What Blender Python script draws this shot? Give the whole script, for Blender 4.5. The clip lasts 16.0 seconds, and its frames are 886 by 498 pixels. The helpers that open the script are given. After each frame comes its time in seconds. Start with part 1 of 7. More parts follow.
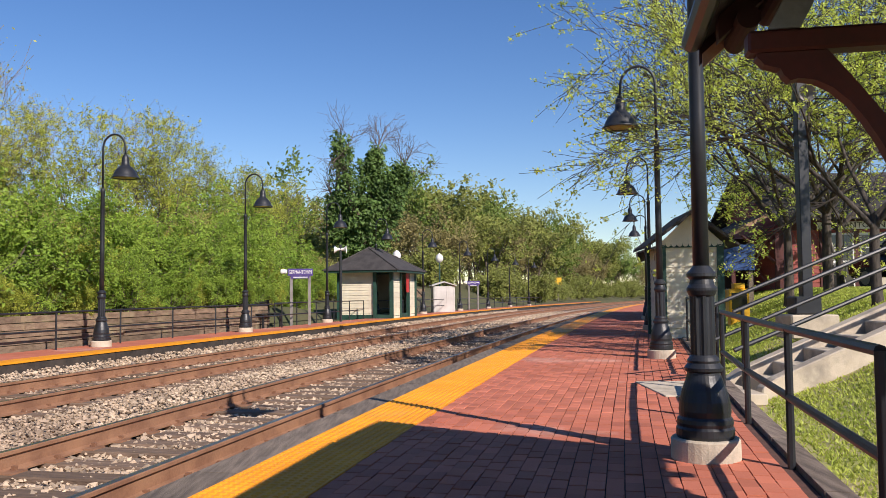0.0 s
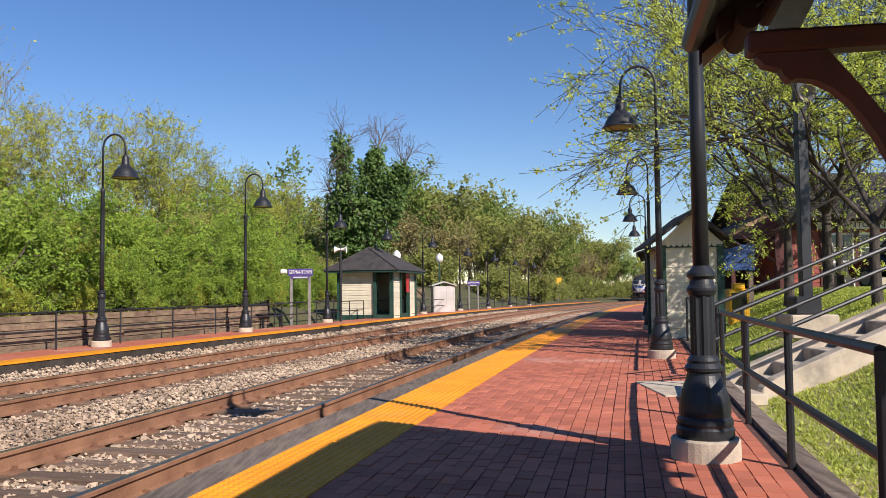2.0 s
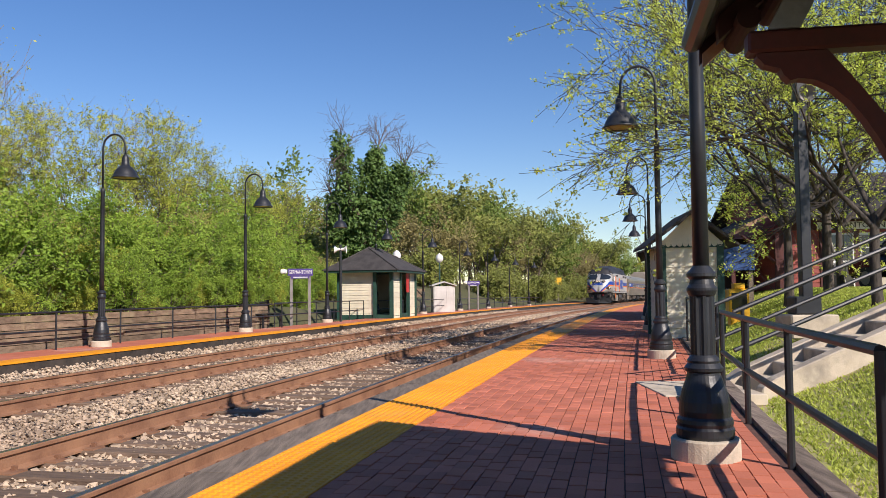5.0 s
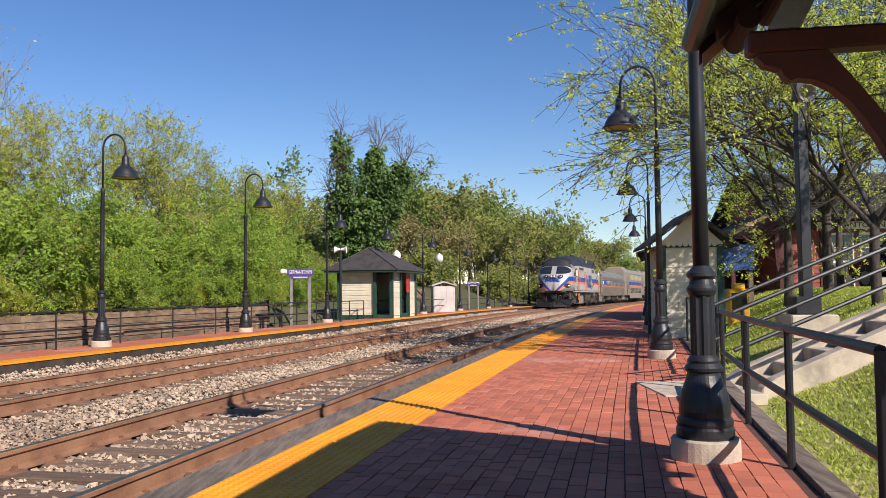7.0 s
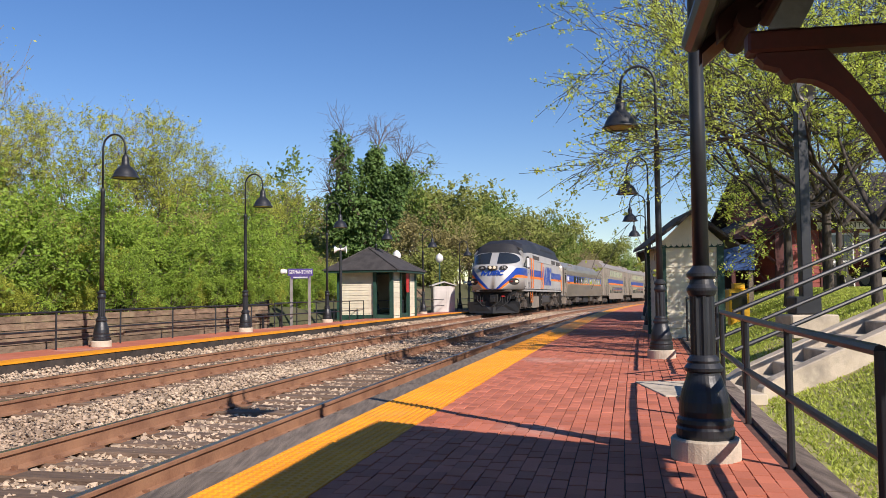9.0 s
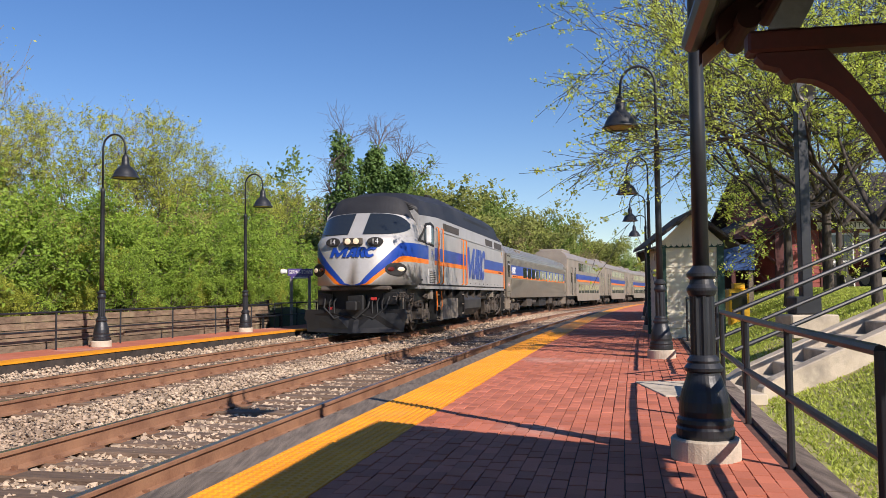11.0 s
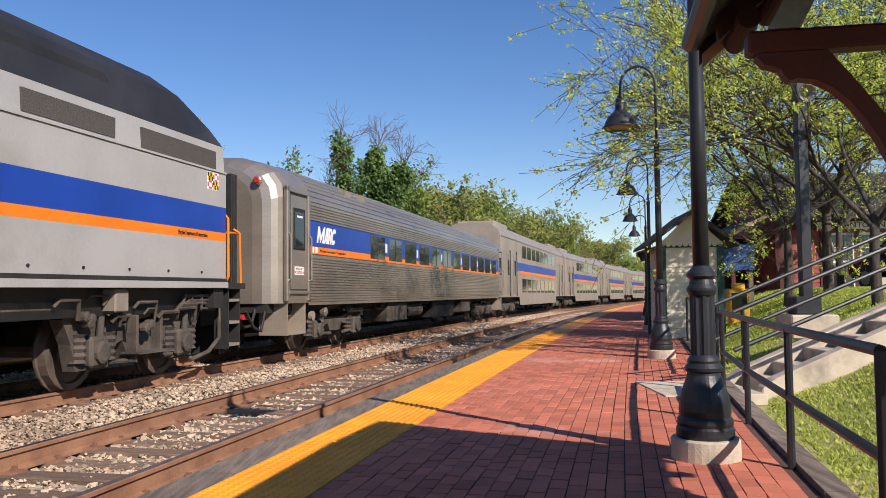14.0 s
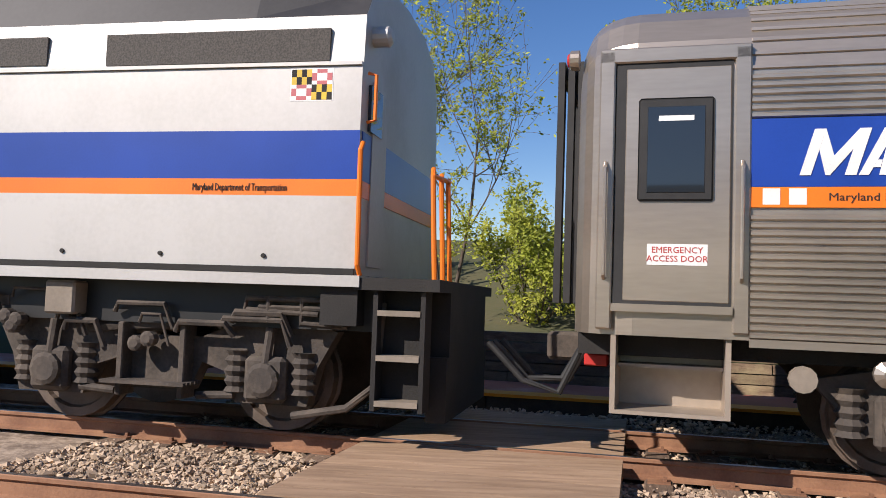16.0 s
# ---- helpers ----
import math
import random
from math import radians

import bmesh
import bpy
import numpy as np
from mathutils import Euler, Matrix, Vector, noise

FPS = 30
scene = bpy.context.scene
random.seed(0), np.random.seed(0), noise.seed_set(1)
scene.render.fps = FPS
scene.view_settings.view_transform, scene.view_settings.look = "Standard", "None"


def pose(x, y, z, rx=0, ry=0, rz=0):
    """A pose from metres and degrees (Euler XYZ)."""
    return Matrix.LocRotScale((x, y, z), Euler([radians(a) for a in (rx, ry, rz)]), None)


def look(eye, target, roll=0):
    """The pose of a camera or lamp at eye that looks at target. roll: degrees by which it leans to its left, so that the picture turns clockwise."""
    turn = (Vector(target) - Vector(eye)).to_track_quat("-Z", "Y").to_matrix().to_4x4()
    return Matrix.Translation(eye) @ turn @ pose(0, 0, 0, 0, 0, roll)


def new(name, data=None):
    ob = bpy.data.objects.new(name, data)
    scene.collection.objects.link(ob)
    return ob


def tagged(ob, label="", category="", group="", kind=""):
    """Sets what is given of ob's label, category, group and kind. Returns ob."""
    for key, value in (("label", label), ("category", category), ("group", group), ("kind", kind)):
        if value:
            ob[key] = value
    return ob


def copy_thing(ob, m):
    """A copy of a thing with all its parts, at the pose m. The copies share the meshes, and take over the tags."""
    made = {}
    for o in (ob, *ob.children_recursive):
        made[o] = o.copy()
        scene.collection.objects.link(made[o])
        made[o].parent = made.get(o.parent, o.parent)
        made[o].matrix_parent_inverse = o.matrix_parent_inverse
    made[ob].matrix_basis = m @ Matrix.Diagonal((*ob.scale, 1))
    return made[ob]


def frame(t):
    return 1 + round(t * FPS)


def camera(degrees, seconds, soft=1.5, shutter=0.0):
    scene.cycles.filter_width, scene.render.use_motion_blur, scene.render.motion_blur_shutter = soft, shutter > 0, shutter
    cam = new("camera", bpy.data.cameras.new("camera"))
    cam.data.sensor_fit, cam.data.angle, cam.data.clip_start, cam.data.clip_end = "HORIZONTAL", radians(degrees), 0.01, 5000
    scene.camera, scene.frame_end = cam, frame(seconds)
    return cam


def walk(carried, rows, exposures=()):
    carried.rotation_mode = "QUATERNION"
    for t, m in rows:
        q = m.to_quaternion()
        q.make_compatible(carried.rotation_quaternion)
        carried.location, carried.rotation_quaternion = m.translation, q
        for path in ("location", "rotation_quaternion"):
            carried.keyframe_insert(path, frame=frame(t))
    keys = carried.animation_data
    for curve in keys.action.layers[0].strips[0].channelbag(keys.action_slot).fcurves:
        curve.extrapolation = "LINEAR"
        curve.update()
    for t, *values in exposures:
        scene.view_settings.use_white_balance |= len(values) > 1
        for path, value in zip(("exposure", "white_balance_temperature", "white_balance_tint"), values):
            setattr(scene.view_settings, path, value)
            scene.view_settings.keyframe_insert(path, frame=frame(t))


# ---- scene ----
cam = camera(56.3, 16.0, soft=0.8)
EYE_Z = 1.075
STILL = pose(0, 0, EYE_Z, 92.9, 0.62, 0)
PAN = [(14.1, 0.0, 5.6, 0.6), (14.3, 0.6, 5.6, 0.55), (14.4, 2.3, 5.65, 0.4), (14.5, 5.2, 5.7, 0.2), (14.6, 9.4, 5.75, -0.2), (14.7, 14.9, 5.8, -0.7), (14.8, 19.3, 5.75, -1.1), (14.9, 26.3, 5.75, -1.5), (15.0, 34.5, 5.8, -1.9),
       (15.1, 41.2, 5.7, -2.3), (15.2, 47.2, 5.6, -2.7), (15.3, 53.0, 5.5, -3.1), (15.4, 58.0, 5.4, -3.5), (15.5, 63.2, 5.2, -3.8), (15.6, 70.0, 4.9, -4.0), (15.7, 75.8, 4.6, -4.2), (15.8, 81.5, 4.2, -4.4), (15.9, 87.2, 3.9, -4.6), (16.0, 92.0, 3.5, -4.7)]
LEVEL = pose(0, 0, 0, -2.7, 0, 0)
walk(cam, [(0.0, STILL), (7.0, STILL), (14.0, STILL)] + [(t, Matrix.Translation((0, 0, EYE_Z)) @ LEVEL @ pose(0, 0, 0, 90 + p, r, y)) for t, y, p, r in PAN],
     exposures=[(0.0, 0.33, 6500, 17), (16.0, 0.33, 6500, 17)])

# ---- light ----
SUN_AZ, SUN_EL = math.atan2(0.61, -0.79), radians(35.3)
world = bpy.data.worlds.new("sky")
scene.world = world
world.use_nodes = True
wn = world.node_tree
sky = wn.nodes.new("ShaderNodeTexSky")
sky.sky_type, sky.sun_disc, sky.sun_elevation, sky.sun_rotation = "NISHITA", False, SUN_EL, SUN_AZ
sky.air_density, sky.dust_density, sky.ozone_density = 1.0, 0.0, 2.8
deep = wn.nodes.new("ShaderNodeHueSaturation")
deep.inputs["Hue"].default_value, deep.inputs["Saturation"].default_value = 0.508, 1.24
wn.links.new(sky.outputs[0], deep.inputs["Color"])
wn.links.new(deep.outputs[0], wn.nodes["Background"].inputs[0])
wn.nodes["Background"].inputs[1].default_value = 0.095
sun = new("sun", bpy.data.lights.new("sun", "SUN"))
sun.data.energy, sun.data.angle, sun.data.color = 5.0, radians(0.5), (1.0, 0.93, 0.82)
SUN_WAY = Vector((math.sin(SUN_AZ) * math.cos(SUN_EL), math.cos(SUN_AZ) * math.cos(SUN_EL), math.sin(SUN_EL)))
sun.matrix_world = look(SUN_WAY * 60, (0, 0, 0))


# ---- materials ----
def mat(name, a, b=None, scale=6.0, rough=0.6, metal=0.0, bump=0.0, fine=60.0, spread=0.0, island=0.0, stretch=None, spec=0.5, dirt=None, dirt_at=0.62):
    """Two-scale noise between colours a and b, optional random shift per piece, fine relief and stains."""
    m = bpy.data.materials.new(name)
    m.use_nodes = True
    n, l = m.node_tree.nodes, m.node_tree.links
    p = n["Principled BSDF"]
    p.inputs["Roughness"].default_value, p.inputs["Metallic"].default_value = rough, metal
    p.inputs["Specular IOR Level"].default_value = spec
    b = b or tuple(c * 0.78 for c in a)
    tc = n.new("ShaderNodeTexCoord")
    src = tc.outputs["Object"]
    if stretch:
        mp = n.new("ShaderNodeMapping")
        mp.inputs["Scale"].default_value = stretch
        l.new(src, mp.inputs[0])
        src = mp.outputs[0]
    big, small = n.new("ShaderNodeTexNoise"), n.new("ShaderNodeTexNoise")
    for k, sc, det in ((big, scale, 4), (small, fine, 3)):
        k.inputs["Scale"].default_value, k.inputs["Detail"].default_value = sc, det
        l.new(src, k.inputs["Vector"])
    add = n.new("ShaderNodeMath")
    add.operation = "MULTIPLY_ADD"
    add.inputs[1].default_value, add.inputs[2].default_value = 0.35, -0.17
    l.new(small.outputs[0], add.inputs[0])
    tot = n.new("ShaderNodeMath")
    l.new(big.outputs[0], tot.inputs[0])
    l.new(add.outputs[0], tot.inputs[1])
    ramp = n.new("ShaderNodeValToRGB")
    ramp.color_ramp.elements[0].position, ramp.color_ramp.elements[1].position = 0.34, 0.66
    ramp.color_ramp.elements[0].color, ramp.color_ramp.elements[1].color = (*b, 1), (*a, 1)
    l.new(tot.outputs[0], ramp.inputs[0])
    out = ramp.outputs[0]
    if dirt:
        st = n.new("ShaderNodeTexNoise")
        st.inputs["Scale"].default_value, st.inputs["Detail"].default_value, st.inputs["Roughness"].default_value = scale * 0.37, 6, 0.65
        l.new(tc.outputs["Object"], st.inputs["Vector"])
        rr = n.new("ShaderNodeMapRange")
        rr.inputs[1].default_value, rr.inputs[2].default_value = dirt_at - 0.08, dirt_at + 0.1
        l.new(st.outputs[0], rr.inputs[0])
        mx = n.new("ShaderNodeMixRGB")
        mx.inputs[2].default_value = (*dirt, 1)
        l.new(rr.outputs[0], mx.inputs[0])
        l.new(out, mx.inputs[1])
        out = mx.outputs[0]
    if spread or island:
        hv = n.new("ShaderNodeHueSaturation")
        rnd = n.new("ShaderNodeObjectInfo").outputs["Random"] if spread else n.new("ShaderNodeNewGeometry").outputs["Random Per Island"]
        mr = n.new("ShaderNodeMapRange")
        w = spread or island
        mr.inputs[3].default_value, mr.inputs[4].default_value = 1 - w, 1 + w
        l.new(rnd, mr.inputs[0])
        l.new(mr.outputs[0], hv.inputs["Value"])
        l.new(out, hv.inputs["Color"])
        out = hv.outputs[0]
    l.new(out, p.inputs["Base Color"])
    if bump:
        bp = n.new("ShaderNodeBump")
        bp.inputs["Strength"].default_value, bp.inputs["Distance"].default_value = bump, 0.01
        l.new(small.outputs[0], bp.inputs["Height"])
        l.new(bp.outputs[0], p.inputs["Normal"])
    return m


def leaf_mat(name, a, b, glow=0.35):
    """Leaf colours shifted per leaf, with some light passing through."""
    m = mat(name, a, b, scale=0.6, rough=0.55, fine=5.0, island=0.35, spec=0.3)
    n, l = m.node_tree.nodes, m.node_tree.links
    p = n["Principled BSDF"]
    tr = n.new("ShaderNodeBsdfTranslucent")
    l.new(p.inputs["Base Color"].links[0].from_socket, tr.inputs["Color"])
    mx = n.new("ShaderNodeMixShader")
    mx.inputs[0].default_value = glow
    l.new(p.outputs[0], mx.inputs[1])
    l.new(tr.outputs[0], mx.inputs[2])
    l.new(mx.outputs[0], n["Material Output"].inputs[0])
    return m


def glow_mat(name, colour, strength):
    m = bpy.data.materials.new(name)
    m.use_nodes = True
    p = m.node_tree.nodes["Principled BSDF"]
    p.inputs["Base Color"].default_value = (*colour, 1)
    p.inputs["Emission Color"].default_value, p.inputs["Emission Strength"].default_value = (*colour, 1), strength
    return m


def glass_mat(name, tint=(0.02, 0.025, 0.03), rough=0.04):
    m = bpy.data.materials.new(name)
    m.use_nodes = True
    p = m.node_tree.nodes["Principled BSDF"]
    p.inputs["Base Color"].default_value, p.inputs["Roughness"].default_value = (*tint, 1), rough
    p.inputs["Specular IOR Level"].default_value = 0.8
    return m


BLACK = mat("black_paint", (0.022, 0.024, 0.028), (0.014, 0.015, 0.018), 4, 0.42, bump=0.08, fine=120)
CONC = mat("concrete", (0.56, 0.48, 0.37), (0.44, 0.37, 0.28), 5, 0.9, bump=0.3, fine=80, dirt=(0.25, 0.22, 0.18))
BRICK = mat("paving_brick", (0.53, 0.165, 0.095), (0.43, 0.125, 0.07), 1.2, 0.85, bump=0.2, fine=90, spread=0.2, dirt=(0.60, 0.36, 0.29), dirt_at=0.63)
BRICKS = mat("paving_brick_far", (0.53, 0.165, 0.095), (0.43, 0.125, 0.07), 1.2, 0.85, bump=0.2, fine=90, island=0.2, dirt=(0.60, 0.36, 0.29), dirt_at=0.63)
MORTAR = mat("joint_sand", (0.12, 0.055, 0.04), (0.07, 0.035, 0.026), 8, 0.95, bump=0.4, fine=200)
YELLOW = mat("tactile_yellow", (0.86, 0.33, 0.012), (0.76, 0.275, 0.01), 2.5, 0.6, bump=0.15, fine=60, spread=0.05, dirt=(0.5, 0.27, 0.05), dirt_at=0.68)
TIMBER = mat("weathered_timber", (0.21, 0.165, 0.125), (0.10, 0.078, 0.06), 4, 0.9, bump=0.6, fine=30, stretch=(6, 0.6, 6), spread=0.2)
KERBTIMBER = mat("grey_kerb_timber", (0.27, 0.21, 0.165), (0.13, 0.10, 0.08), 4, 0.95, bump=0.8, fine=30, stretch=(6, 0.6, 6), spread=0.25)
WALLTIMBER = mat("retaining_timber", (0.25, 0.175, 0.115), (0.13, 0.085, 0.055), 3, 0.9, bump=0.6, fine=24, stretch=(5, 0.6, 5), spread=0.3, dirt=(0.32, 0.26, 0.15), dirt_at=0.64)
TIE = mat("sleeper_wood", (0.21, 0.14, 0.095), (0.115, 0.075, 0.05), 5, 0.95, bump=0.6, fine=30, stretch=(0.7, 5, 5), spread=0.25)
RUST = mat("rail_rust", (0.30, 0.155, 0.085), (0.19, 0.09, 0.05), 3, 0.8, bump=0.3, fine=50)
RAILTOP = mat("rail_running_face", (0.34, 0.30, 0.28), (0.22, 0.19, 0.18), 3, 0.3, metal=0.9, fine=40)
STONE = mat("ballast_stone", (0.52, 0.40, 0.285), (0.36, 0.265, 0.18), 0.8, 0.9, island=0.42, dirt=(0.30, 0.21, 0.15), dirt_at=0.58)
BALLAST = mat("ballast_bed", (0.42, 0.33, 0.25), (0.20, 0.15, 0.11), 9, 0.95, bump=1.0, fine=22, dirt=(0.14, 0.10, 0.075), dirt_at=0.58)
GRASS_SOIL = mat("turf_soil", (0.33, 0.35, 0.09), (0.44, 0.36, 0.20), 1.4, 0.95, bump=0.5, fine=40)
GRASS = leaf_mat("grass_blades", (0.52, 0.57, 0.12), (0.35, 0.43, 0.07), 0.45)
EARTH = mat("woodland_earth", (0.10, 0.09, 0.04), (0.06, 0.07, 0.025), 0.5, 0.95, bump=0.6, fine=12)


# ---- mesh helpers ----
def link(name, bm, material, parent=None, label="", smooth=False):
    me = bpy.data.meshes.new(name)
    bmesh.ops.recalc_face_normals(bm, faces=bm.faces)
    bm.to_mesh(me)
    bm.free()
    for m in material if isinstance(material, (list, tuple)) else (material,):
        me.materials.append(m)
    if smooth:
        for f in me.polygons:
            f.use_smooth = True
    ob = new(name, me)
    if parent:
        ob.parent = parent
    return tagged(ob, label)


def part(name, bm, material, parent, label="", smooth=False):
    return link(name, bm, material, parent, label, smooth)


def empty(name, label, category, m=None, group="", kind=""):
    ob = new(name)
    ob.empty_display_size = 0.1
    if m is not None:
        ob.matrix_basis = m
    return tagged(ob, label, category, group, kind)


def box(bm, x0, x1, y0, y1, z0, z1, m=None, bevel=0.0, mi=0):
    g = bmesh.ops.create_cube(bm, size=1, matrix=Matrix.LocRotScale(((x0 + x1) / 2, (y0 + y1) / 2, (z0 + z1) / 2), None, (abs(x1 - x0), abs(y1 - y0), abs(z1 - z0))))
    vs = g["verts"]
    if bevel:
        es = {e for v in vs for e in v.link_edges}
        r = bmesh.ops.bevel(bm, geom=list(es), offset=bevel, segments=1, affect="EDGES")
        vs = list({v for f in r["faces"] for v in f.verts} | {v for v in vs if v.is_valid})
        vs = list({w for v in vs for f in v.link_faces for w in f.verts})
    if m is not None:
        bmesh.ops.transform(bm, matrix=m, verts=vs)
    if mi:
        for f in {f for v in vs for f in v.link_faces}:
            f.material_index = mi
    return bm


def boxes(*rows, bevel=0.0):
    bm = bmesh.new()
    for r in rows:
        box(bm, *r, bevel=bevel)
    return bm


def tube(bm, pts, r, n=8, caps=True):
    """A round bar along pts; r is one radius or one per point."""
    pts = [Vector(p) for p in pts]
    rs = r if isinstance(r, (list, tuple)) else [r] * len(pts)
    rings = []
    side = None
    for i, p in enumerate(pts):
        d = (pts[min(i + 1, len(pts) - 1)] - pts[max(i - 1, 0)]).normalized()
        if side is None:
            side = d.orthogonal().normalized()
        else:
            side = (side - d * side.dot(d)).normalized()
        up = d.cross(side)
        rings.append([bm.verts.new(p + (side * math.cos(a) + up * math.sin(a)) * rs[i]) for a in (2 * math.pi * k / n for k in range(n))])
    for a, b in zip(rings, rings[1:]):
        for k in range(n):
            bm.faces.new((a[k], a[(k + 1) % n], b[(k + 1) % n], b[k]))
    if caps:
        bm.faces.new(rings[0][::-1])
        bm.faces.new(rings[-1])
    return bm


def tubes(*rows, n=8):
    bm = bmesh.new()
    for pts, r in rows:
        tube(bm, pts, r, n)
    return bm


def lathe(bm, prof, n=16, at=(0, 0, 0), axis="z"):
    """prof: (radius, height) from bottom to top."""
    at = Vector(at)
    rings = []
    for r, h in prof:
        ring = []
        for k in range(n):
            a = 2 * math.pi * k / n
            c, s = r * math.cos(a), r * math.sin(a)
            ring.append(bm.verts.new(at + Vector({"z": (c, s, h), "x": (h, c, s), "y": (c, h, s)}[axis])))
        rings.append(ring)
    for a, b in zip(rings, rings[1:]):
        for k in range(n):
            bm.faces.new((a[k], a[(k + 1) % n], b[(k + 1) % n], b[k]))
    bm.faces.new(rings[0][::-1])
    bm.faces.new(rings[-1])
    return bm


def prism(bm, poly, x0, x1, axis="x"):
    """A polygon in the plane across axis, drawn out from x0 to x1."""
    def at(u, v, w):
        return {"x": (w, u, v), "y": (u, w, v), "z": (u, v, w)}[axis]
    a = [bm.verts.new(at(u, v, x0)) for u, v in poly]
    b = [bm.verts.new(at(u, v, x1)) for u, v in poly]
    n = len(poly)
    bm.faces.new(a[::-1])
    bm.faces.new(b)
    for i in range(n):
        bm.faces.new((a[i], a[(i + 1) % n], b[(i + 1) % n], b[i]))
    return bm


def soup(name, verts, faces, material, parent=None, smooth=False):
    me = bpy.data.meshes.new(name)
    verts, faces = np.asarray(verts, np.float32), np.asarray(faces, np.int32)
    k = faces.shape[1]
    me.vertices.add(len(verts))
    me.vertices.foreach_set("co", verts.ravel())
    me.loops.add(faces.size)
    me.loops.foreach_set("vertex_index", faces.ravel())
    me.polygons.add(len(faces))
    me.polygons.foreach_set("loop_start", np.arange(0, faces.size, k, dtype=np.int32))
    me.polygons.foreach_set("loop_total", np.full(len(faces), k, np.int32))
    me.polygons.foreach_set("use_smooth", np.full(len(faces), bool(smooth)))
    me.update(calc_edges=True)
    me.materials.append(material)
    ob = new(name, me)
    if parent:
        ob.parent = parent
    return ob


# ---- the line of the railway: heading (degrees right of y) along its length ----
KNOTS = (-60, -15, -3, 6, 15, 25, 38, 55, 75, 100, 150, 420)
HEADS = (1.5, 9.29, 11.46, 13.09, 13.96, 13.87, 14.29, 16.1, 18.17, 17.9, 21.5, 60)
STEP = 0.5
LS = np.arange(-60, 420, STEP)
PHI = np.radians(np.interp(LS, KNOTS, HEADS))
LX, LY = np.cumsum(np.sin(PHI)) * STEP, np.cumsum(np.cos(PHI)) * STEP
ORIGIN = int(60 / STEP)
LX, LY = LX - LX[ORIGIN] - 3.0732, LY - LY[ORIGIN] + 5.0
RAIL_Z, SPACING, GRADE = -0.157, 3.85, 0.0066
SPREAD_S, SPREAD = (-15, 5, 20, 40, 80), (0.06, -0.04, -0.28, 0.18, 0.33)   # the tracks part and close a little
NEAR, FAR = 0.0, -SPACING


def fall(s):
    return -GRADE * (0 if s < 10 else (s - 10) ** 2 / 40 if s < 30 else s - 20)


def on(s, off, z=0.0):
    """The point off metres to the right of the near track's middle at s, z above the platforms' level."""
    x, y, a = np.interp(s, LS, LX), np.interp(s, LS, LY), np.interp(s, LS, PHI)
    if off < -1.9:
        off -= np.interp(s, SPREAD_S, SPREAD)
    return Vector((x + off * math.cos(a), y - off * math.sin(a), z + fall(s)))


def head(s):
    return -math.degrees(np.interp(s, LS, PHI))


def posed(s, off, z=0.0, turn=0.0):
    """A pose on the line: y runs along it, away from the near end."""
    p = on(s, off, z)
    return pose(p.x, p.y, p.z, 0, 0, head(s) + turn)


def along(bm, prof, s0, s1, step, mi=None):
    """A closed profile of (off, z) carried along the line from s0 to s1."""
    ss = np.arange(s0, s1 + 1e-6, step)
    rings = [[bm.verts.new(on(s, o, z)) for o, z in prof] for s in ss]
    n = len(prof)
    for a, b in zip(rings, rings[1:]):
        for k in range(n):
            f = bm.faces.new((a[k], a[(k + 1) % n], b[(k + 1) % n], b[k]))
            if mi:
                f.material_index = mi[k]
    bm.faces.new(rings[0])
    bm.faces.new(rings[-1][::-1])
    return bm


# ---- ground ----
def smooth01(v):
    v = min(max(v, 0.0), 1.0)
    return v * v * (3 - 2 * v)


PLAT_R = 5.05      # right edge of the near platform
PLAT_L = 1.50      # its edge at the track
FAR_EDGE = FAR - 1.88
FAR_BACK = FAR - 3.55


def land(s, off):
    z = fall(s)
    if off > PLAT_R - 0.3:
        return z - 0.12 + 1.15 * smooth01((off - PLAT_R - 0.1) / 3.6) + 0.25 * smooth01((off - 9) / 8)
    if off < FAR_BACK - 0.3:
        w = FAR_BACK - 0.3 - off
        back = 0.60 * smooth01((28 - s) / 3) if s < 31 else 0
        return z - 0.03 + (back if w > 0.5 else 0) + 2.2 * smooth01((w - 1.0) / 9)
    return z - 0.62


def build_ground():
    ss = np.concatenate([[-400, -200, -100], np.arange(-55, 170, 1.5), np.arange(172, 400, 8), [600, 1200]])
    offs = np.concatenate([[-1600, -600, -250, -120, -70, -45, -30, -22, -17], np.arange(-14, -7.2, 0.6), [-7.2, -6.9, -2, 1.5, 4.6, 4.95], np.arange(5.0, 10, 0.4), [11, 13, 16, 20, 28, 45, 80, 160, 400, 1600]])
    verts, faces = [], []
    for s in ss:
        sc = min(max(s, -60), 419)
        for o in offs:
            p = on(sc, o)
            a = np.interp(sc, LS, PHI)
            over = s - sc
            z = land(sc, o) + 0.25 * noise.noise((p.x * 0.13, p.y * 0.13, 0)) * smooth01((abs(o) - 7) / 6)
            verts.append((p.x + over * math.sin(a), p.y + over * math.cos(a), z))
    k = len(offs)
    for i in range(len(ss) - 1):
        for j in range(k - 1):
            faces.append((i * k + j, i * k + j + 1, (i + 1) * k + j + 1, (i + 1) * k + j))
    g = soup("ground", verts, faces, EARTH, smooth=True)
    g.data.materials.append(GRASS_SOIL)
    idx = [1 if (offs[j] > 4.5 and offs[j] < 60 and ss[i] < 60) else 0 for i in range(len(ss) - 1) for j in range(k - 1)]
    g.data.polygons.foreach_set("material_index", idx)
    tagged(g, "sloping turf and woodland earth beside the railway", "ground", kind="structure")


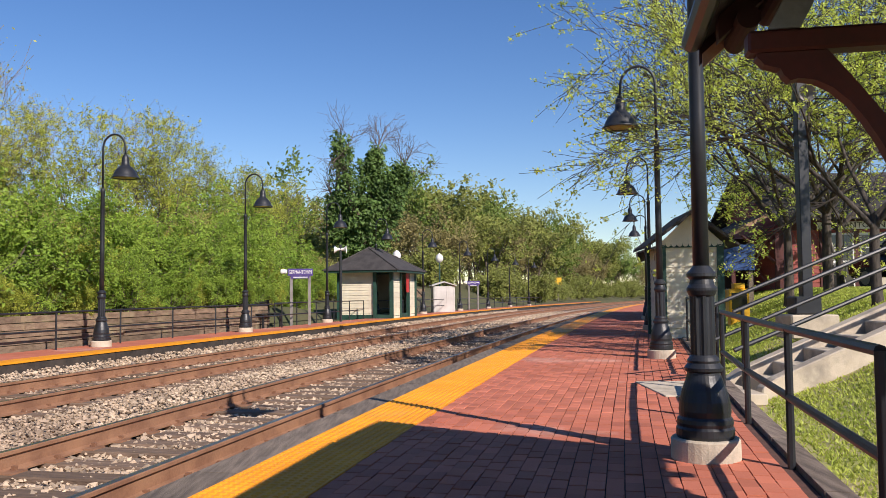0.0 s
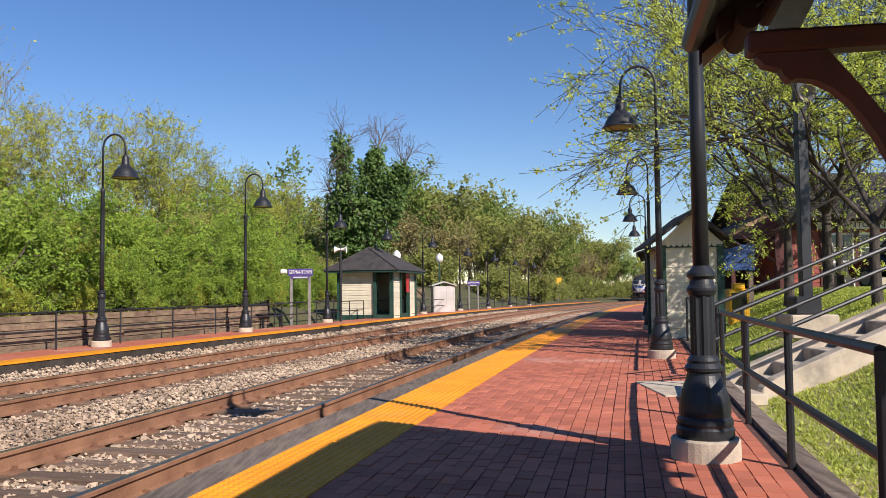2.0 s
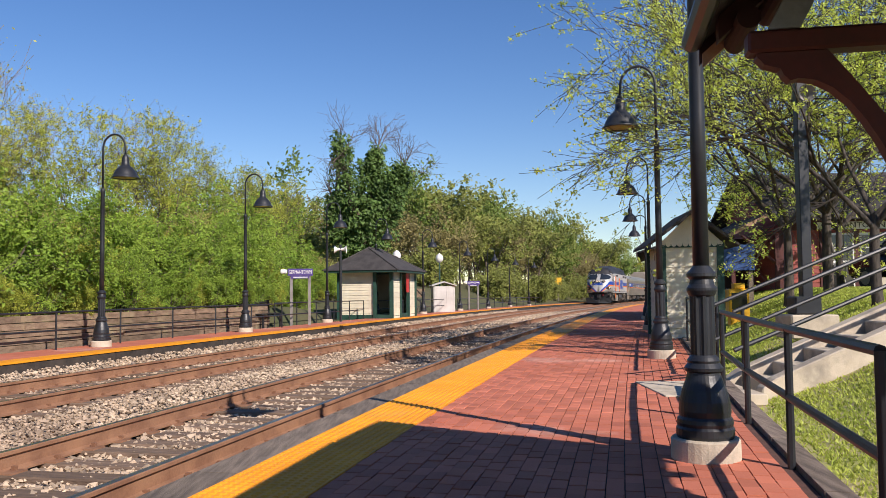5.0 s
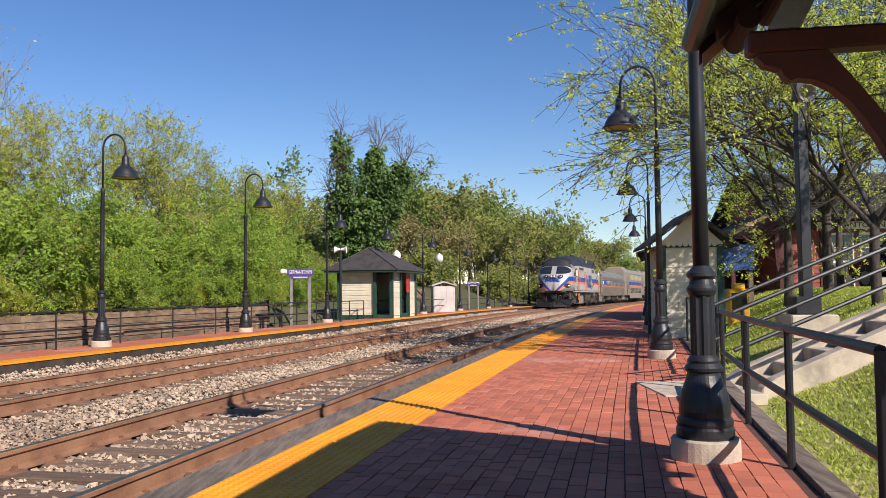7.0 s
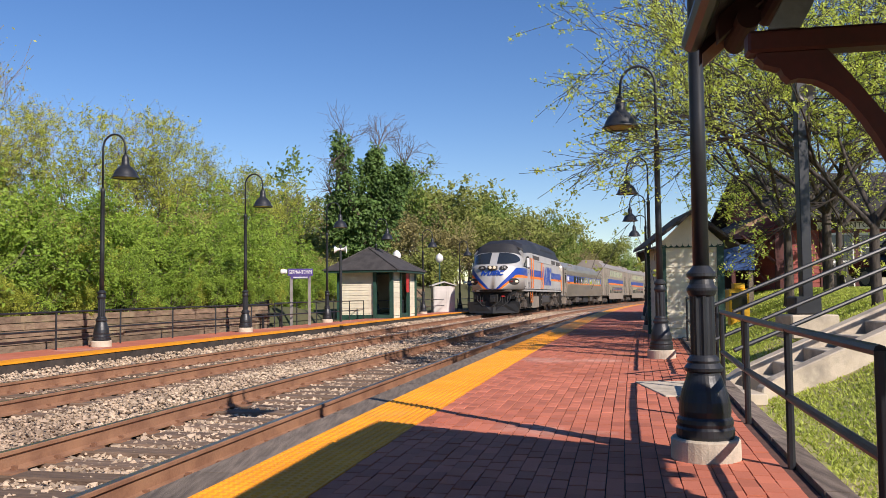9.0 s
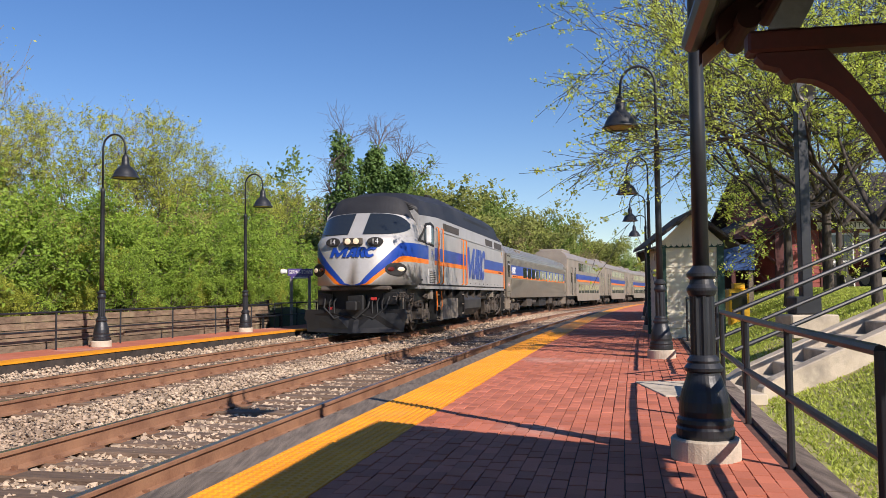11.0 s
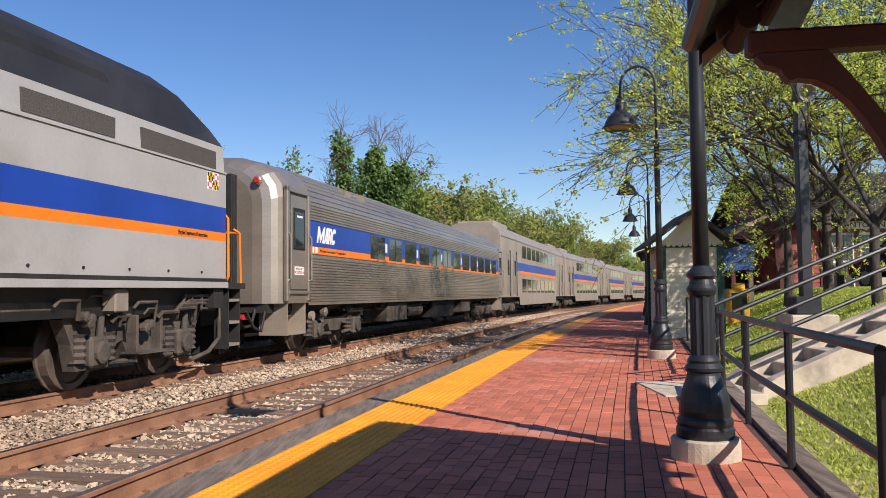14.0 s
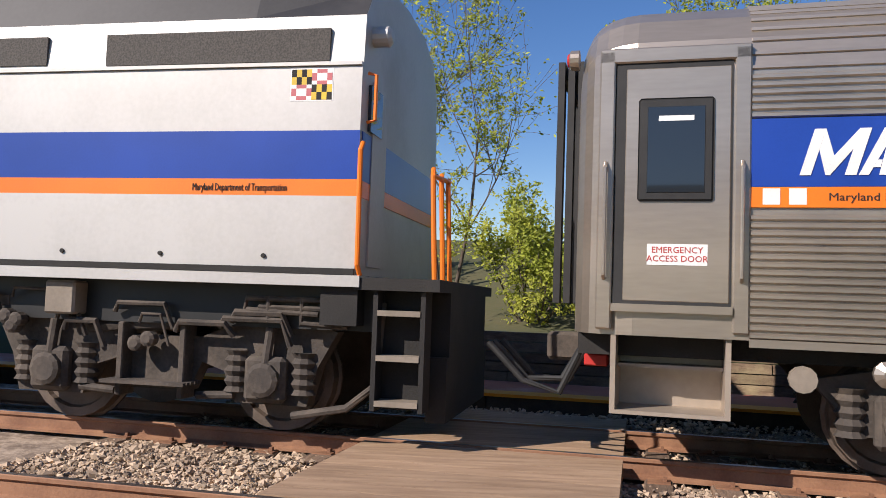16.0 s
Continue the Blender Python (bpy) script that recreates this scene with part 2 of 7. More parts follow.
def build_track(mid, name, label, s0=-45, s1=330):
    """Rails as two parts, sleepers as parts, on one track thing."""
    track = empty(name, label, "railway track", kind="structure")
    for sgn in (1, -1):
        c = mid + sgn * 0.7525
        z = RAIL_Z
        prof = [(c - 0.07, z - 0.17), (c + 0.07, z - 0.17), (c + 0.07, z - 0.155), (c + 0.012, z - 0.135), (c + 0.012, z - 0.045), (c + 0.036, z - 0.032), (c + 0.036, z - 0.006), (c + 0.03, z),
                (c - 0.03, z), (c - 0.036, z - 0.006), (c - 0.036, z - 0.032), (c - 0.012, z - 0.045), (c - 0.012, z - 0.135), (c - 0.07, z - 0.155)]
        bm = along(bmesh.new(), prof, s0, s1, 1.5, mi=[0, 0, 0, 0, 0, 0, 0, 1, 0, 0, 0, 0, 0, 0])
        part("rail", bm, (RUST, RAILTOP), track, "rust-brown steel rail with a worn bright top")
    rnd = random.Random(4 + int(mid))
    sleeper = box(bmesh.new(), -1.3, 1.3, -0.115, 0.115, -0.18, 0.0, bevel=0.012)
    first = None
    s = -9.0
    for i in range(150):
        if first is None:
            first = part("sleeper", sleeper, TIE, track)
            ob = first
        else:
            ob = new("sleeper", first.data)
            ob.parent = track
        ob.matrix_basis = posed(s, mid + rnd.uniform(-0.05, 0.05), RAIL_Z - 0.165 + rnd.uniform(-0.012, 0.008), rnd.uniform(-1, 1))
        s += 0.5 + rnd.uniform(-0.03, 0.03)
    bm = bmesh.new()
    while s < 130:
        box(bm, -1.3, 1.3, -0.115, 0.115, -0.18, 0, m=posed(s, mid, RAIL_Z - 0.165))
        s += 0.55
    tagged(part("far_sleepers", bm, TIE, track), kind="stuff")
    plate = box(bmesh.new(), -0.18, 0.18, -0.09, 0.09, -0.002, 0.012)
    box(plate, -0.115, -0.075, -0.06, -0.03, 0.01, 0.045)
    box(plate, 0.075, 0.115, 0.03, 0.06, 0.01, 0.045)
    me0 = None
    for c in track.children[:]:
        if c.name.startswith("sleeper") and (c.matrix_basis.translation - Vector((0, 0, 0))).length < 32:
            for sgn in (1, -1):
                if me0 is None:
                    o = part("tie_plate", plate, RUST, c)
                    me0 = o.data
                else:
                    o = new("tie_plate", me0)
                    o.parent = c
                o.matrix_basis = pose(sgn * 0.7525, 0, 0.0)
    return track


def build_ballast():
    sh = RAIL_Z - 0.20
    prof = [(FAR - 1.87, RAIL_Z - 0.5), (2.0, RAIL_Z - 0.5), (1.6, sh - 0.03), (0.0, sh), (-1.4, sh - 0.02), (FAR / 2, sh - 0.06), (FAR + 1.4, sh - 0.02), (FAR, sh), (FAR - 1.15, sh), (FAR - 1.6, RAIL_Z - 0.06)]
    bed = link("ballast_bed", along(bmesh.new(), prof, -55, 400, 2.0), BALLAST)
    tagged(bed, "grey-brown crushed stone bed under both tracks", "ballast", kind="structure")
    # loose stones: eight-faced lumps, many near, fewer far
    r = np.random.default_rng(3)
    octa = np.array([(1, 0, 0), (-1, 0, 0), (0, 1, 0), (0, -1, 0), (0, 0, 1), (0, 0, -1)], float)
    tri = np.array([(0, 2, 4), (2, 1, 4), (1, 3, 4), (3, 0, 4), (2, 0, 5), (1, 2, 5), (3, 1, 5), (0, 3, 5)])
    n = 190000
    s = -9 + 66 * r.random(n) ** 1.8
    off = r.uniform(FAR - 1.84, 1.45, n)
    near_rail = np.minimum.reduce([np.abs(off - c) for c in (0.7525, -0.7525, FAR + 0.7525, FAR - 0.7525)])
    keep = near_rail > 0.085
    s, off = s[keep], off[keep]
    x, y, a = np.interp(s, LS, LX), np.interp(s, LS, LY), np.interp(s, LS, PHI)
    g = np.array([fall(v) for v in s])
    size = r.lognormal(math.log(0.021), 0.32, len(s)).clip(0.01, 0.045) * (1 + np.clip(s, 0, 40) / 55)
    between = ((off < -1.25) & (off > FAR + 1.25)) | (off < FAR - 1.3)
    z = sh + g + r.uniform(-0.025, 0.03, len(s)) + np.where(between, r.uniform(-0.02, 0.05, len(s)), -0.005)
    z += 0.14 * np.clip((FAR - 1.15 - off) / 0.45, 0, 1)
    off = np.where(off < -1.9, off - np.interp(s, SPREAD_S, SPREAD), off)
    c = np.stack([x + off * np.cos(a), y - off * np.sin(a), z], 1)
    v = (octa[None] * r.uniform(0.8, 1.15, (len(s), 6, 1)) + r.normal(0, 0.13, (len(s), 6, 3))) * size[:, None, None] * r.uniform(0.7, 1.25, (len(s), 1, 3))
    e1 = r.normal(0, 1, (len(s), 3))
    e1 /= np.linalg.norm(e1, axis=1)[:, None]
    e2 = np.cross(e1, r.normal(0, 1, (len(s), 3)))
    e2 /= np.linalg.norm(e2, axis=1)[:, None]
    v = np.einsum("nij,njk->nik", v, np.stack([e1, e2, np.cross(e1, e2)], 1)) * np.array((1.1, 1.1, 0.8)) + c[:, None]
    f = tri[None] + 6 * np.arange(len(s))[:, None, None]
    ob = soup("ballast_stones", v.reshape(-1, 3), f.reshape(-1, 3), STONE)
    tagged(ob, "loose pale grey and tan crushed ballast stones", "ballast", kind="stuff")


def build_near_platform():
    s0, s1 = -14, 120
    base = link("platform", along(bmesh.new(), [(PLAT_L + 0.3, -0.6), (PLAT_R, -0.6), (PLAT_R, -0.009), (PLAT_L + 0.3, -0.009)], s0, s1, 1.0), MORTAR)
    tagged(base, "low brick-paved railway platform bed", "platform", kind="structure")
    edge = empty("platform_edge", "weathered grey timber edge of the brick platform", "platform edge", kind="structure")
    s = s0
    rnd = random.Random(8)
    while s < 60:
        bm = along(bmesh.new(), [(PLAT_L, -0.35), (PLAT_L + 0.3, -0.35), (PLAT_L + 0.3, -0.012), (PLAT_L + 0.285, 0.0), (PLAT_L + 0.02, 0.0), (PLAT_L, -0.02)], s, s + 2.385, 0.795)
        part("edge_timber", bm, TIMBER, edge)
        s += 2.4
    part("far_edge_timber", along(bmesh.new(), [(PLAT_L, -0.35), (PLAT_L + 0.3, -0.35), (PLAT_L + 0.3, 0.0), (PLAT_L, 0.0)], 60, s1, 2), TIMBER, edge)
    # tactile strip: square tiles with domes
    y0 = PLAT_L + 0.302
    strip = empty("tactile_strip", "bright yellow domed tactile warning strip", "tactile paving", kind="structure")
    s = -9.05
    while s < 24:
        w = 0.606
        bm = bmesh.new()
        along(bm, [(y0, -0.05), (y0 + 0.61, -0.05), (y0 + 0.61, 0.004), (y0, 0.004)], s, s + w, w)
        if s < 17:
            step = 0.0606
            for i in range(10):
                for j in range(10):
                    m = posed(s + step * (i + 0.5), y0 + step * (j + 0.5) + 0.002, 0.004)
                    vs = [bm.verts.new(m @ Vector((cx * q, cy * q, h))) for q, h in ((0.019, 0), (0.011, 0.008)) for cx, cy in ((-1, -1), (1, -1), (1, 1), (-1, 1))]
                    for k in range(4):
                        bm.faces.new((vs[k], vs[(k + 1) % 4], vs[4 + (k + 1) % 4], vs[4 + k]))
                    bm.faces.new(vs[4:])
        part("tactile_tile", bm, YELLOW, strip)
        s += 0.61
    part("far_tactile_tiles", along(bmesh.new(), [(y0, -0.05), (y0 + 0.61, -0.05), (y0 + 0.61, 0.004), (y0, 0.004)], s, s1, 0.61), YELLOW, strip)
    return y0 + 0.612


def build_paving(o0):
    """Herring rows of bricks laid across the platform; the nearest are pieces of their own."""
    bl, bw, gap = 0.190, 0.0955, 0.007
    paving = empty("brick_paving", "red clay paving bricks, worn and pale in patches", "paving", kind="structure")
    near_mesh = None
    rnd = random.Random(5)
    verts, faces = [], []
    cube = [(x, y, z) for z in (-0.05, 0) for x, y in ((-1, -1), (1, -1), (1, 1), (-1, 1))]
    quad = [(4, 5, 6, 7), (0, 1, 5, 4), (1, 2, 6, 5), (2, 3, 7, 6), (3, 0, 4, 7)]
    s, row, made = -9.0, 0, 0
    while s < 48:
        fine = s < 26
        o = o0 + bw / 2 + 0.003
        col = 0
        pitch_s, pitch_o = (bl + 0.015, bw + gap)
        while o < PLAT_R - bw / 2:
            ss = s + (bl / 2 if col % 2 else 0)
            z = rnd.uniform(-0.004, 0.003)
            if 3.2 < ss < 6.2 and made < 300 and o < o0 + 2.4 and rnd.random() < 0.8:
                if near_mesh is None:
                    bm = box(bmesh.new(), -bw / 2, bw / 2, -bl / 2, bl / 2, -0.05, 0, bevel=0.004)
                    ob = part("brick", bm, BRICK, paving)
                    near_mesh = ob.data
                else:
                    ob = new("brick", near_mesh)
                    ob.parent = paving
                ob.matrix_basis = posed(ss, o, z)
                made += 1
            else:
                m = posed(ss, o, z) @ pose(0, 0, 0, rnd.uniform(-0.5, 0.5), rnd.uniform(-0.8, 0.8), rnd.uniform(-0.6, 0.6))
                k = len(verts)
                verts += [tuple(m @ Vector((x * bw / 2, y * bl / 2, zz))) for x, y, zz in cube]
                faces += [tuple(k + i for i in q) for q in quad]
            o += pitch_o
            col += 1
        s += pitch_s
        row += 1
    rest = soup("laid_bricks", verts, faces, BRICKS, paving)
    tagged(rest, kind="stuff")
    far = part("far_bricks", along(bmesh.new(), [(o0, -0.05), (PLAT_R, -0.05), (PLAT_R, 0.0), (o0, 0.0)], 48, 120, 1.5), BRICKS, paving)
    kerb = empty("platform_kerb", "weathered railway-timber kerb at the back of the platform", "kerb", kind="structure")
    s = -6.0
    while s < 40:
        if not 8.0 < s + 1.2 < 9.6:
            part("kerb_timber", along(bmesh.new(), [(PLAT_R + 0.003, -0.3), (PLAT_R + 0.16, -0.3), (PLAT_R + 0.155, 0.02), (PLAT_R + 0.01, 0.025)], s, s + 1.58, 0.79), KERBTIMBER, kerb)
        s += 1.6


def build_far_platform():
    s0, s1 = -30, 110
    e, b = FAR_EDGE, FAR_BACK
    ob = link("far_platform", along(bmesh.new(), [(b, -0.6), (e - 0.403, -0.6), (e - 0.403, 0.0), (b, 0.0)], s0, s1, 1.0), BRICKS)
    tagged(ob, "narrow red brick platform across the tracks", "platform", kind="structure")
    ob = link("far_tactile_strip", along(bmesh.new(), [(e - 0.40, -0.03), (e, -0.03), (e, 0.005), (e - 0.40, 0.005)], s0, s1, 1.0), YELLOW)
    tagged(ob, "yellow tactile strip on the platform across the tracks", "tactile paving", kind="structure")
    edge = empty("far_platform_edge", "dark creosoted timber face of the platform across the tracks", "platform edge", kind="structure")
    s = s0
    while s < s1:
        part("edge_timber", along(bmesh.new(), [(e - 0.3, -0.6), (e - 0.02, -0.6), (e - 0.02, -0.032), (e - 0.3, -0.032)], s, s + 3.98, 1.99), DARKTIMBER, edge)
        s += 4.0


DARKTIMBER = mat("creosoted_timber", (0.06, 0.045, 0.035), (0.03, 0.024, 0.02), 4, 0.9, bump=0.5, fine=30, spread=0.2)
build_ground()
near_track = build_track(NEAR, "near_track", "rusty railway track on worn timber sleepers beside the platform")
far_track = build_track(FAR, "far_track", "rusty through track on timber sleepers, second from the platform")
build_ballast()
O_PAVE = build_near_platform()
build_paving(O_PAVE)
build_far_platform()


# ---- plants ----
LOCUST_BARK = mat("dark_locust_bark", (0.085, 0.068, 0.055), (0.03, 0.025, 0.02), 5, 0.95, bump=1.0, fine=24, stretch=(3, 3, 0.5))
BARK = mat("grey_brown_bark", (0.17, 0.13, 0.10), (0.08, 0.06, 0.045), 4, 0.95, bump=0.9, fine=30, stretch=(3, 3, 0.6))
TWIG = mat("pale_twigs", (0.30, 0.22, 0.14), (0.19, 0.13, 0.085), 3, 0.95)
LEAF_SPRING = leaf_mat("spring_leaves", (0.45, 0.46, 0.075), (0.29, 0.34, 0.045), 0.42)
LEAF_MID = leaf_mat("mid_green_leaves", (0.31, 0.43, 0.06), (0.19, 0.30, 0.038), 0.42)
LEAF_OLIVE = leaf_mat("olive_leaves", (0.46, 0.44, 0.12), (0.32, 0.31, 0.085), 0.42)
LEAF_IVY = leaf_mat("ivy_leaves", (0.12, 0.20, 0.045), (0.06, 0.115, 0.028), 0.15)
LEAF_LOCUST = leaf_mat("young_locust_leaves", (0.60, 0.66, 0.13), (0.44, 0.53, 0.08), 0.48)
LEAF_FAR = leaf_mat("distant_spring_leaves", (0.29, 0.31, 0.075), (0.19, 0.215, 0.05), 0.35)
LEAF_FARDUN = leaf_mat("distant_dun_leaves", (0.31, 0.27, 0.10), (0.21, 0.18, 0.07), 0.35)
LEAF_FARMID = leaf_mat("distant_green_leaves", (0.20, 0.28, 0.055), (0.12, 0.18, 0.035), 0.35)


def grow(r, p, d, length, rad, depth, kids, spread, rise, out, tips, bend=0.25):
    pts, rs = [p], [rad]
    n = 4
    for i in range(n):
        d = d + r.normal(0, bend, 3) * 0.5
        d[2] += rise * 0.25
        d = d / np.linalg.norm(d)
        p = p + d * length / n
        pts.append(p)
        rs.append(rad * (1 - 0.62 * (i + 1) / n))
    out.append((pts, rs))
    if depth == 0:
        tips.extend(pts[1:])
        return
    for k in range(kids):
        f = r.uniform(0.3, 1.0)
        i = min(int(f * n), n - 1)
        q = pts[i] + (pts[i + 1] - pts[i]) * (f * n - i)
        nd = d + r.normal(0, spread, 3)
        nd = nd / np.linalg.norm(nd)
        grow(r, q, nd, length * r.uniform(0.5, 0.75), rs[i + 1] * 0.7, depth - 1, kids, spread, rise, out, tips, bend)


def bars(lines, n=5):
    """Round bars along many lines as one array of corners and faces."""
    V, Fc = [], []
    ring = np.arange(n) * 2 * math.pi / n
    base = 0
    for pts, rs in lines:
        pts = np.array(pts)
        t = np.gradient(pts, axis=0)
        t /= np.linalg.norm(t, axis=1)[:, None] + 1e-9
        a = np.cross(t, (0.31, 0.17, 0.93))
        a /= np.linalg.norm(a, axis=1)[:, None] + 1e-9
        b = np.cross(t, a)
        v = pts[:, None] + (a[:, None] * np.cos(ring)[None, :, None] + b[:, None] * np.sin(ring)[None, :, None]) * np.maximum(np.array(rs), 0.006)[:, None, None]
        V.append(v.reshape(-1, 3))
        for i in range(len(pts) - 1):
            for k in range(n):
                Fc.append((base + i * n + k, base + i * n + (k + 1) % n, base + (i + 1) * n + (k + 1) % n, base + (i + 1) * n + k))
        base += len(pts) * n
    return np.concatenate(V), np.array(Fc)


def foliage(r, tips, count, jitter, size, flat=0.5, facing=0.0):
    """Four-cornered leaves in sprays about the twigs, turned towards the light."""
    tips = np.array(tips)
    sprays = tips[r.integers(0, len(tips), max(count // 22, 60))] + r.normal(0, jitter, (max(count // 22, 60), 3))
    c = np.where(r.random((count, 1)) < 0.7, sprays[r.integers(0, len(sprays), count)] + r.normal(0, max(jitter * 0.45, size * 1.1), (count, 3)), tips[r.integers(0, len(tips), count)] + r.normal(0, jitter, (count, 3)))
    n = r.normal(0, 0.8, (count, 3)) + np.array((0, 0, flat)) + np.array(pose(0, 0, 0, 0, 0, -facing).to_3x3() @ SUN_WAY)
    n /= np.linalg.norm(n, axis=1)[:, None]
    u = np.cross(n, r.normal(0, 1, (count, 3)))
    u /= np.linalg.norm(u, axis=1)[:, None]
    w = np.cross(n, u)
    s = (size * r.uniform(0.55, 1.35, count))[:, None]
    v = np.stack([c + u * s, c + w * s * 0.55 + n * s * 0.12, c - u * s, c - w * s * 0.55 + n * s * 0.12], 1)
    return v.reshape(-1, 3), np.arange(count * 4).reshape(-1, 4)


def plant(name, label, category, seed, stems, height, kids, depth, spread, rise, rad, leaves, jitter, size, leaf, bark, lean=0.25, group="", trunk=0.0, facing=0.0):
    r = np.random.default_rng(seed)
    root = empty(name, label, category, group=group)
    lines, tips = [], []
    for i in range(stems):
        a = 2 * math.pi * i / stems + r.uniform(-0.4, 0.4)
        p0 = np.array((math.cos(a), math.sin(a), 0.0)) * (0.0 if stems == 1 or trunk else 0.35)
        d = np.array((math.cos(a) * lean, math.sin(a) * lean, 1.0)) + r.normal(0, 0.08, 3)
        if trunk:
            p0 = np.array((0, 0, trunk * r.uniform(0.85, 1.05)))
        grow(r, p0, d / np.linalg.norm(d), (height - trunk) * r.uniform(0.55, 0.72), rad * (0.6 if trunk else 1), depth, kids, spread, rise, lines, tips)
    if trunk:
        lines.append(([np.array((0, 0, -0.3)), np.array((0, 0, 0.05)), np.array((0.03, 0.02, trunk * 0.5)), np.array((0, 0, trunk * 1.04))], [rad * 1.5, rad * 1.15, rad, rad * 0.85]))
    if stems >= 7:   # bushes carry leaves down to the ground
        for pts, rs in lines:
            tips.extend(pts[1:])
    v, f = bars(lines)
    soup("trunk", v, f, bark, root, smooth=True)
    if leaves:
        v, f = foliage(r, tips, leaves, jitter, size, facing=facing)
        v[:, 2] = np.maximum(v[:, 2], 0.03)
        soup("crown", v, f, leaf, root)
    return root


def stand(ob, first, x, y, z, turn, scale, label=""):
    """Puts the first of a kind in place, or a copy of it."""
    m = pose(x, y, z, 0, 0, turn) @ Matrix.Diagonal((scale, scale, scale * 1.0, 1))
    if first:
        ob.matrix_basis = m
        return ob
    return copy_thing(ob, m)


def build_left_wood():
    kinds = [
        plant("shrub", "dense bright green thicket shrub on the bank", "shrub", 11, 7, 4.2, 4, 2, 0.55, 0.1, 0.05, 15000, 0.22, 0.072, LEAF_SPRING, BARK, 0.55, "bank thicket"),
        plant("shrub", "mid-green leafy shrub in the bank thicket", "shrub", 12, 8, 4.6, 4, 2, 0.5, 0.15, 0.05, 14000, 0.22, 0.076, LEAF_MID, BARK, 0.5, "bank thicket"),
        plant("shrub", "olive-green shrub with many bare brown twigs", "shrub", 13, 9, 4.4, 5, 2, 0.45, 0.25, 0.035, 3600, 0.22, 0.075, LEAF_OLIVE, TWIG, 0.45, "bank thicket"),
        plant("tree", "young tree with fresh spring leaves over the bank", "tree", 14, 2, 8.0, 5, 3, 0.5, 0.25, 0.07, 8500, 0.19, 0.066, LEAF_SPRING, BARK, 0.2, "bank trees"),
        plant("tree", "slender half-bare tree with pale branches", "tree", 15, 2, 9.0, 5, 3, 0.42, 0.3, 0.06, 2200, 0.16, 0.06, LEAF_OLIVE, TWIG, 0.22, "bank trees"),
    ]
    used = [False] * 5
    rnd = random.Random(21)

    def put(k, s, off, sc):
        p = on(s, off)
        z = land(s, off) - 0.05
        stand(kinds[k], not used[k], p.x, p.y, z, rnd.uniform(-60, 60), sc)
        used[k] = True
    s = 4.0
    while s < 44:
        w = 1.0 if s < 26 else 0.72
        put(rnd.choice((0, 0, 1, 2)) if s < 9 else rnd.choice((0, 1)), s, -9.0 - rnd.uniform(0, 0.8) - (1.8 if s > 24 else 0) - (2.2 if s > 29 else 0), rnd.uniform(0.55, 0.72) * w)
        put(rnd.choice((0, 1, 1, 2)) if s < 9 else rnd.choice((0, 1, 2)), s + 0.8, -11.2 - rnd.uniform(0, 1.2) - (2.5 if s > 25 else 0), rnd.uniform(0.7, 0.95) * w)
        put(rnd.choice((0, 1, 2, 3)), s + 0.4, -13.6 - rnd.uniform(0, 1.5) - (2 if s > 25 else 0), rnd.uniform(0.62, 0.8) * (1 if s < 30 else 0.8))
        put(rnd.choice((0, 1)), s + 0.3, -8.35 - (1.6 if s > 20 else 0) - (2.5 if s > 28 else 0), rnd.uniform(0.25, 0.42))
        put(rnd.choice((0, 0, 1)), s + 1.3, -8.5 - (1.6 if s > 20 else 0) - (2.5 if s > 28 else 0), rnd.uniform(0.25, 0.42))
        s += 1.9
    for s, off, k, sc in ((8.2, -11.2, 4, 1.15), (7.2, -10.6, 4, 1.05), (9, -11.5, 4, 1.0), (10.5, -12.8, 4, 1.15), (12, -12.0, 3, 0.95), (7.5, -10.8, 4, 0.9), (6, -12.5, 3, 1.15), (15, -12.5, 3, 0.63), (18, -12.6, 3, 0.72), (21, -12.8, 3, 0.79), (23, -13.5, 3, 0.8), (26, -14, 3, 0.9), (33, -15.5, 3, 0.92), (37, -16, 3, 0.92), (41, -16.5, 3, 0.95), (13.5, -14, 4, 0.9), (2, -12, 3, 1.2),
                           (17, -14.5, 3, 0.66), (20, -14.5, 4, 0.9), (29, -15.5, 3, 0.88), (-3, -11.5, 3, 1.1), (-8, -12.5, 3, 1.1), (-13, -11.5, 1, 1.2), (-1, -10.3, 1, 1.0), (-6, -10.3, 0, 1.0)):
        put(k, s, off, sc * (0.74 if k == 4 else 0.8 if s < 14 else 1.02 if k == 3 and s < 26 else 0.85))


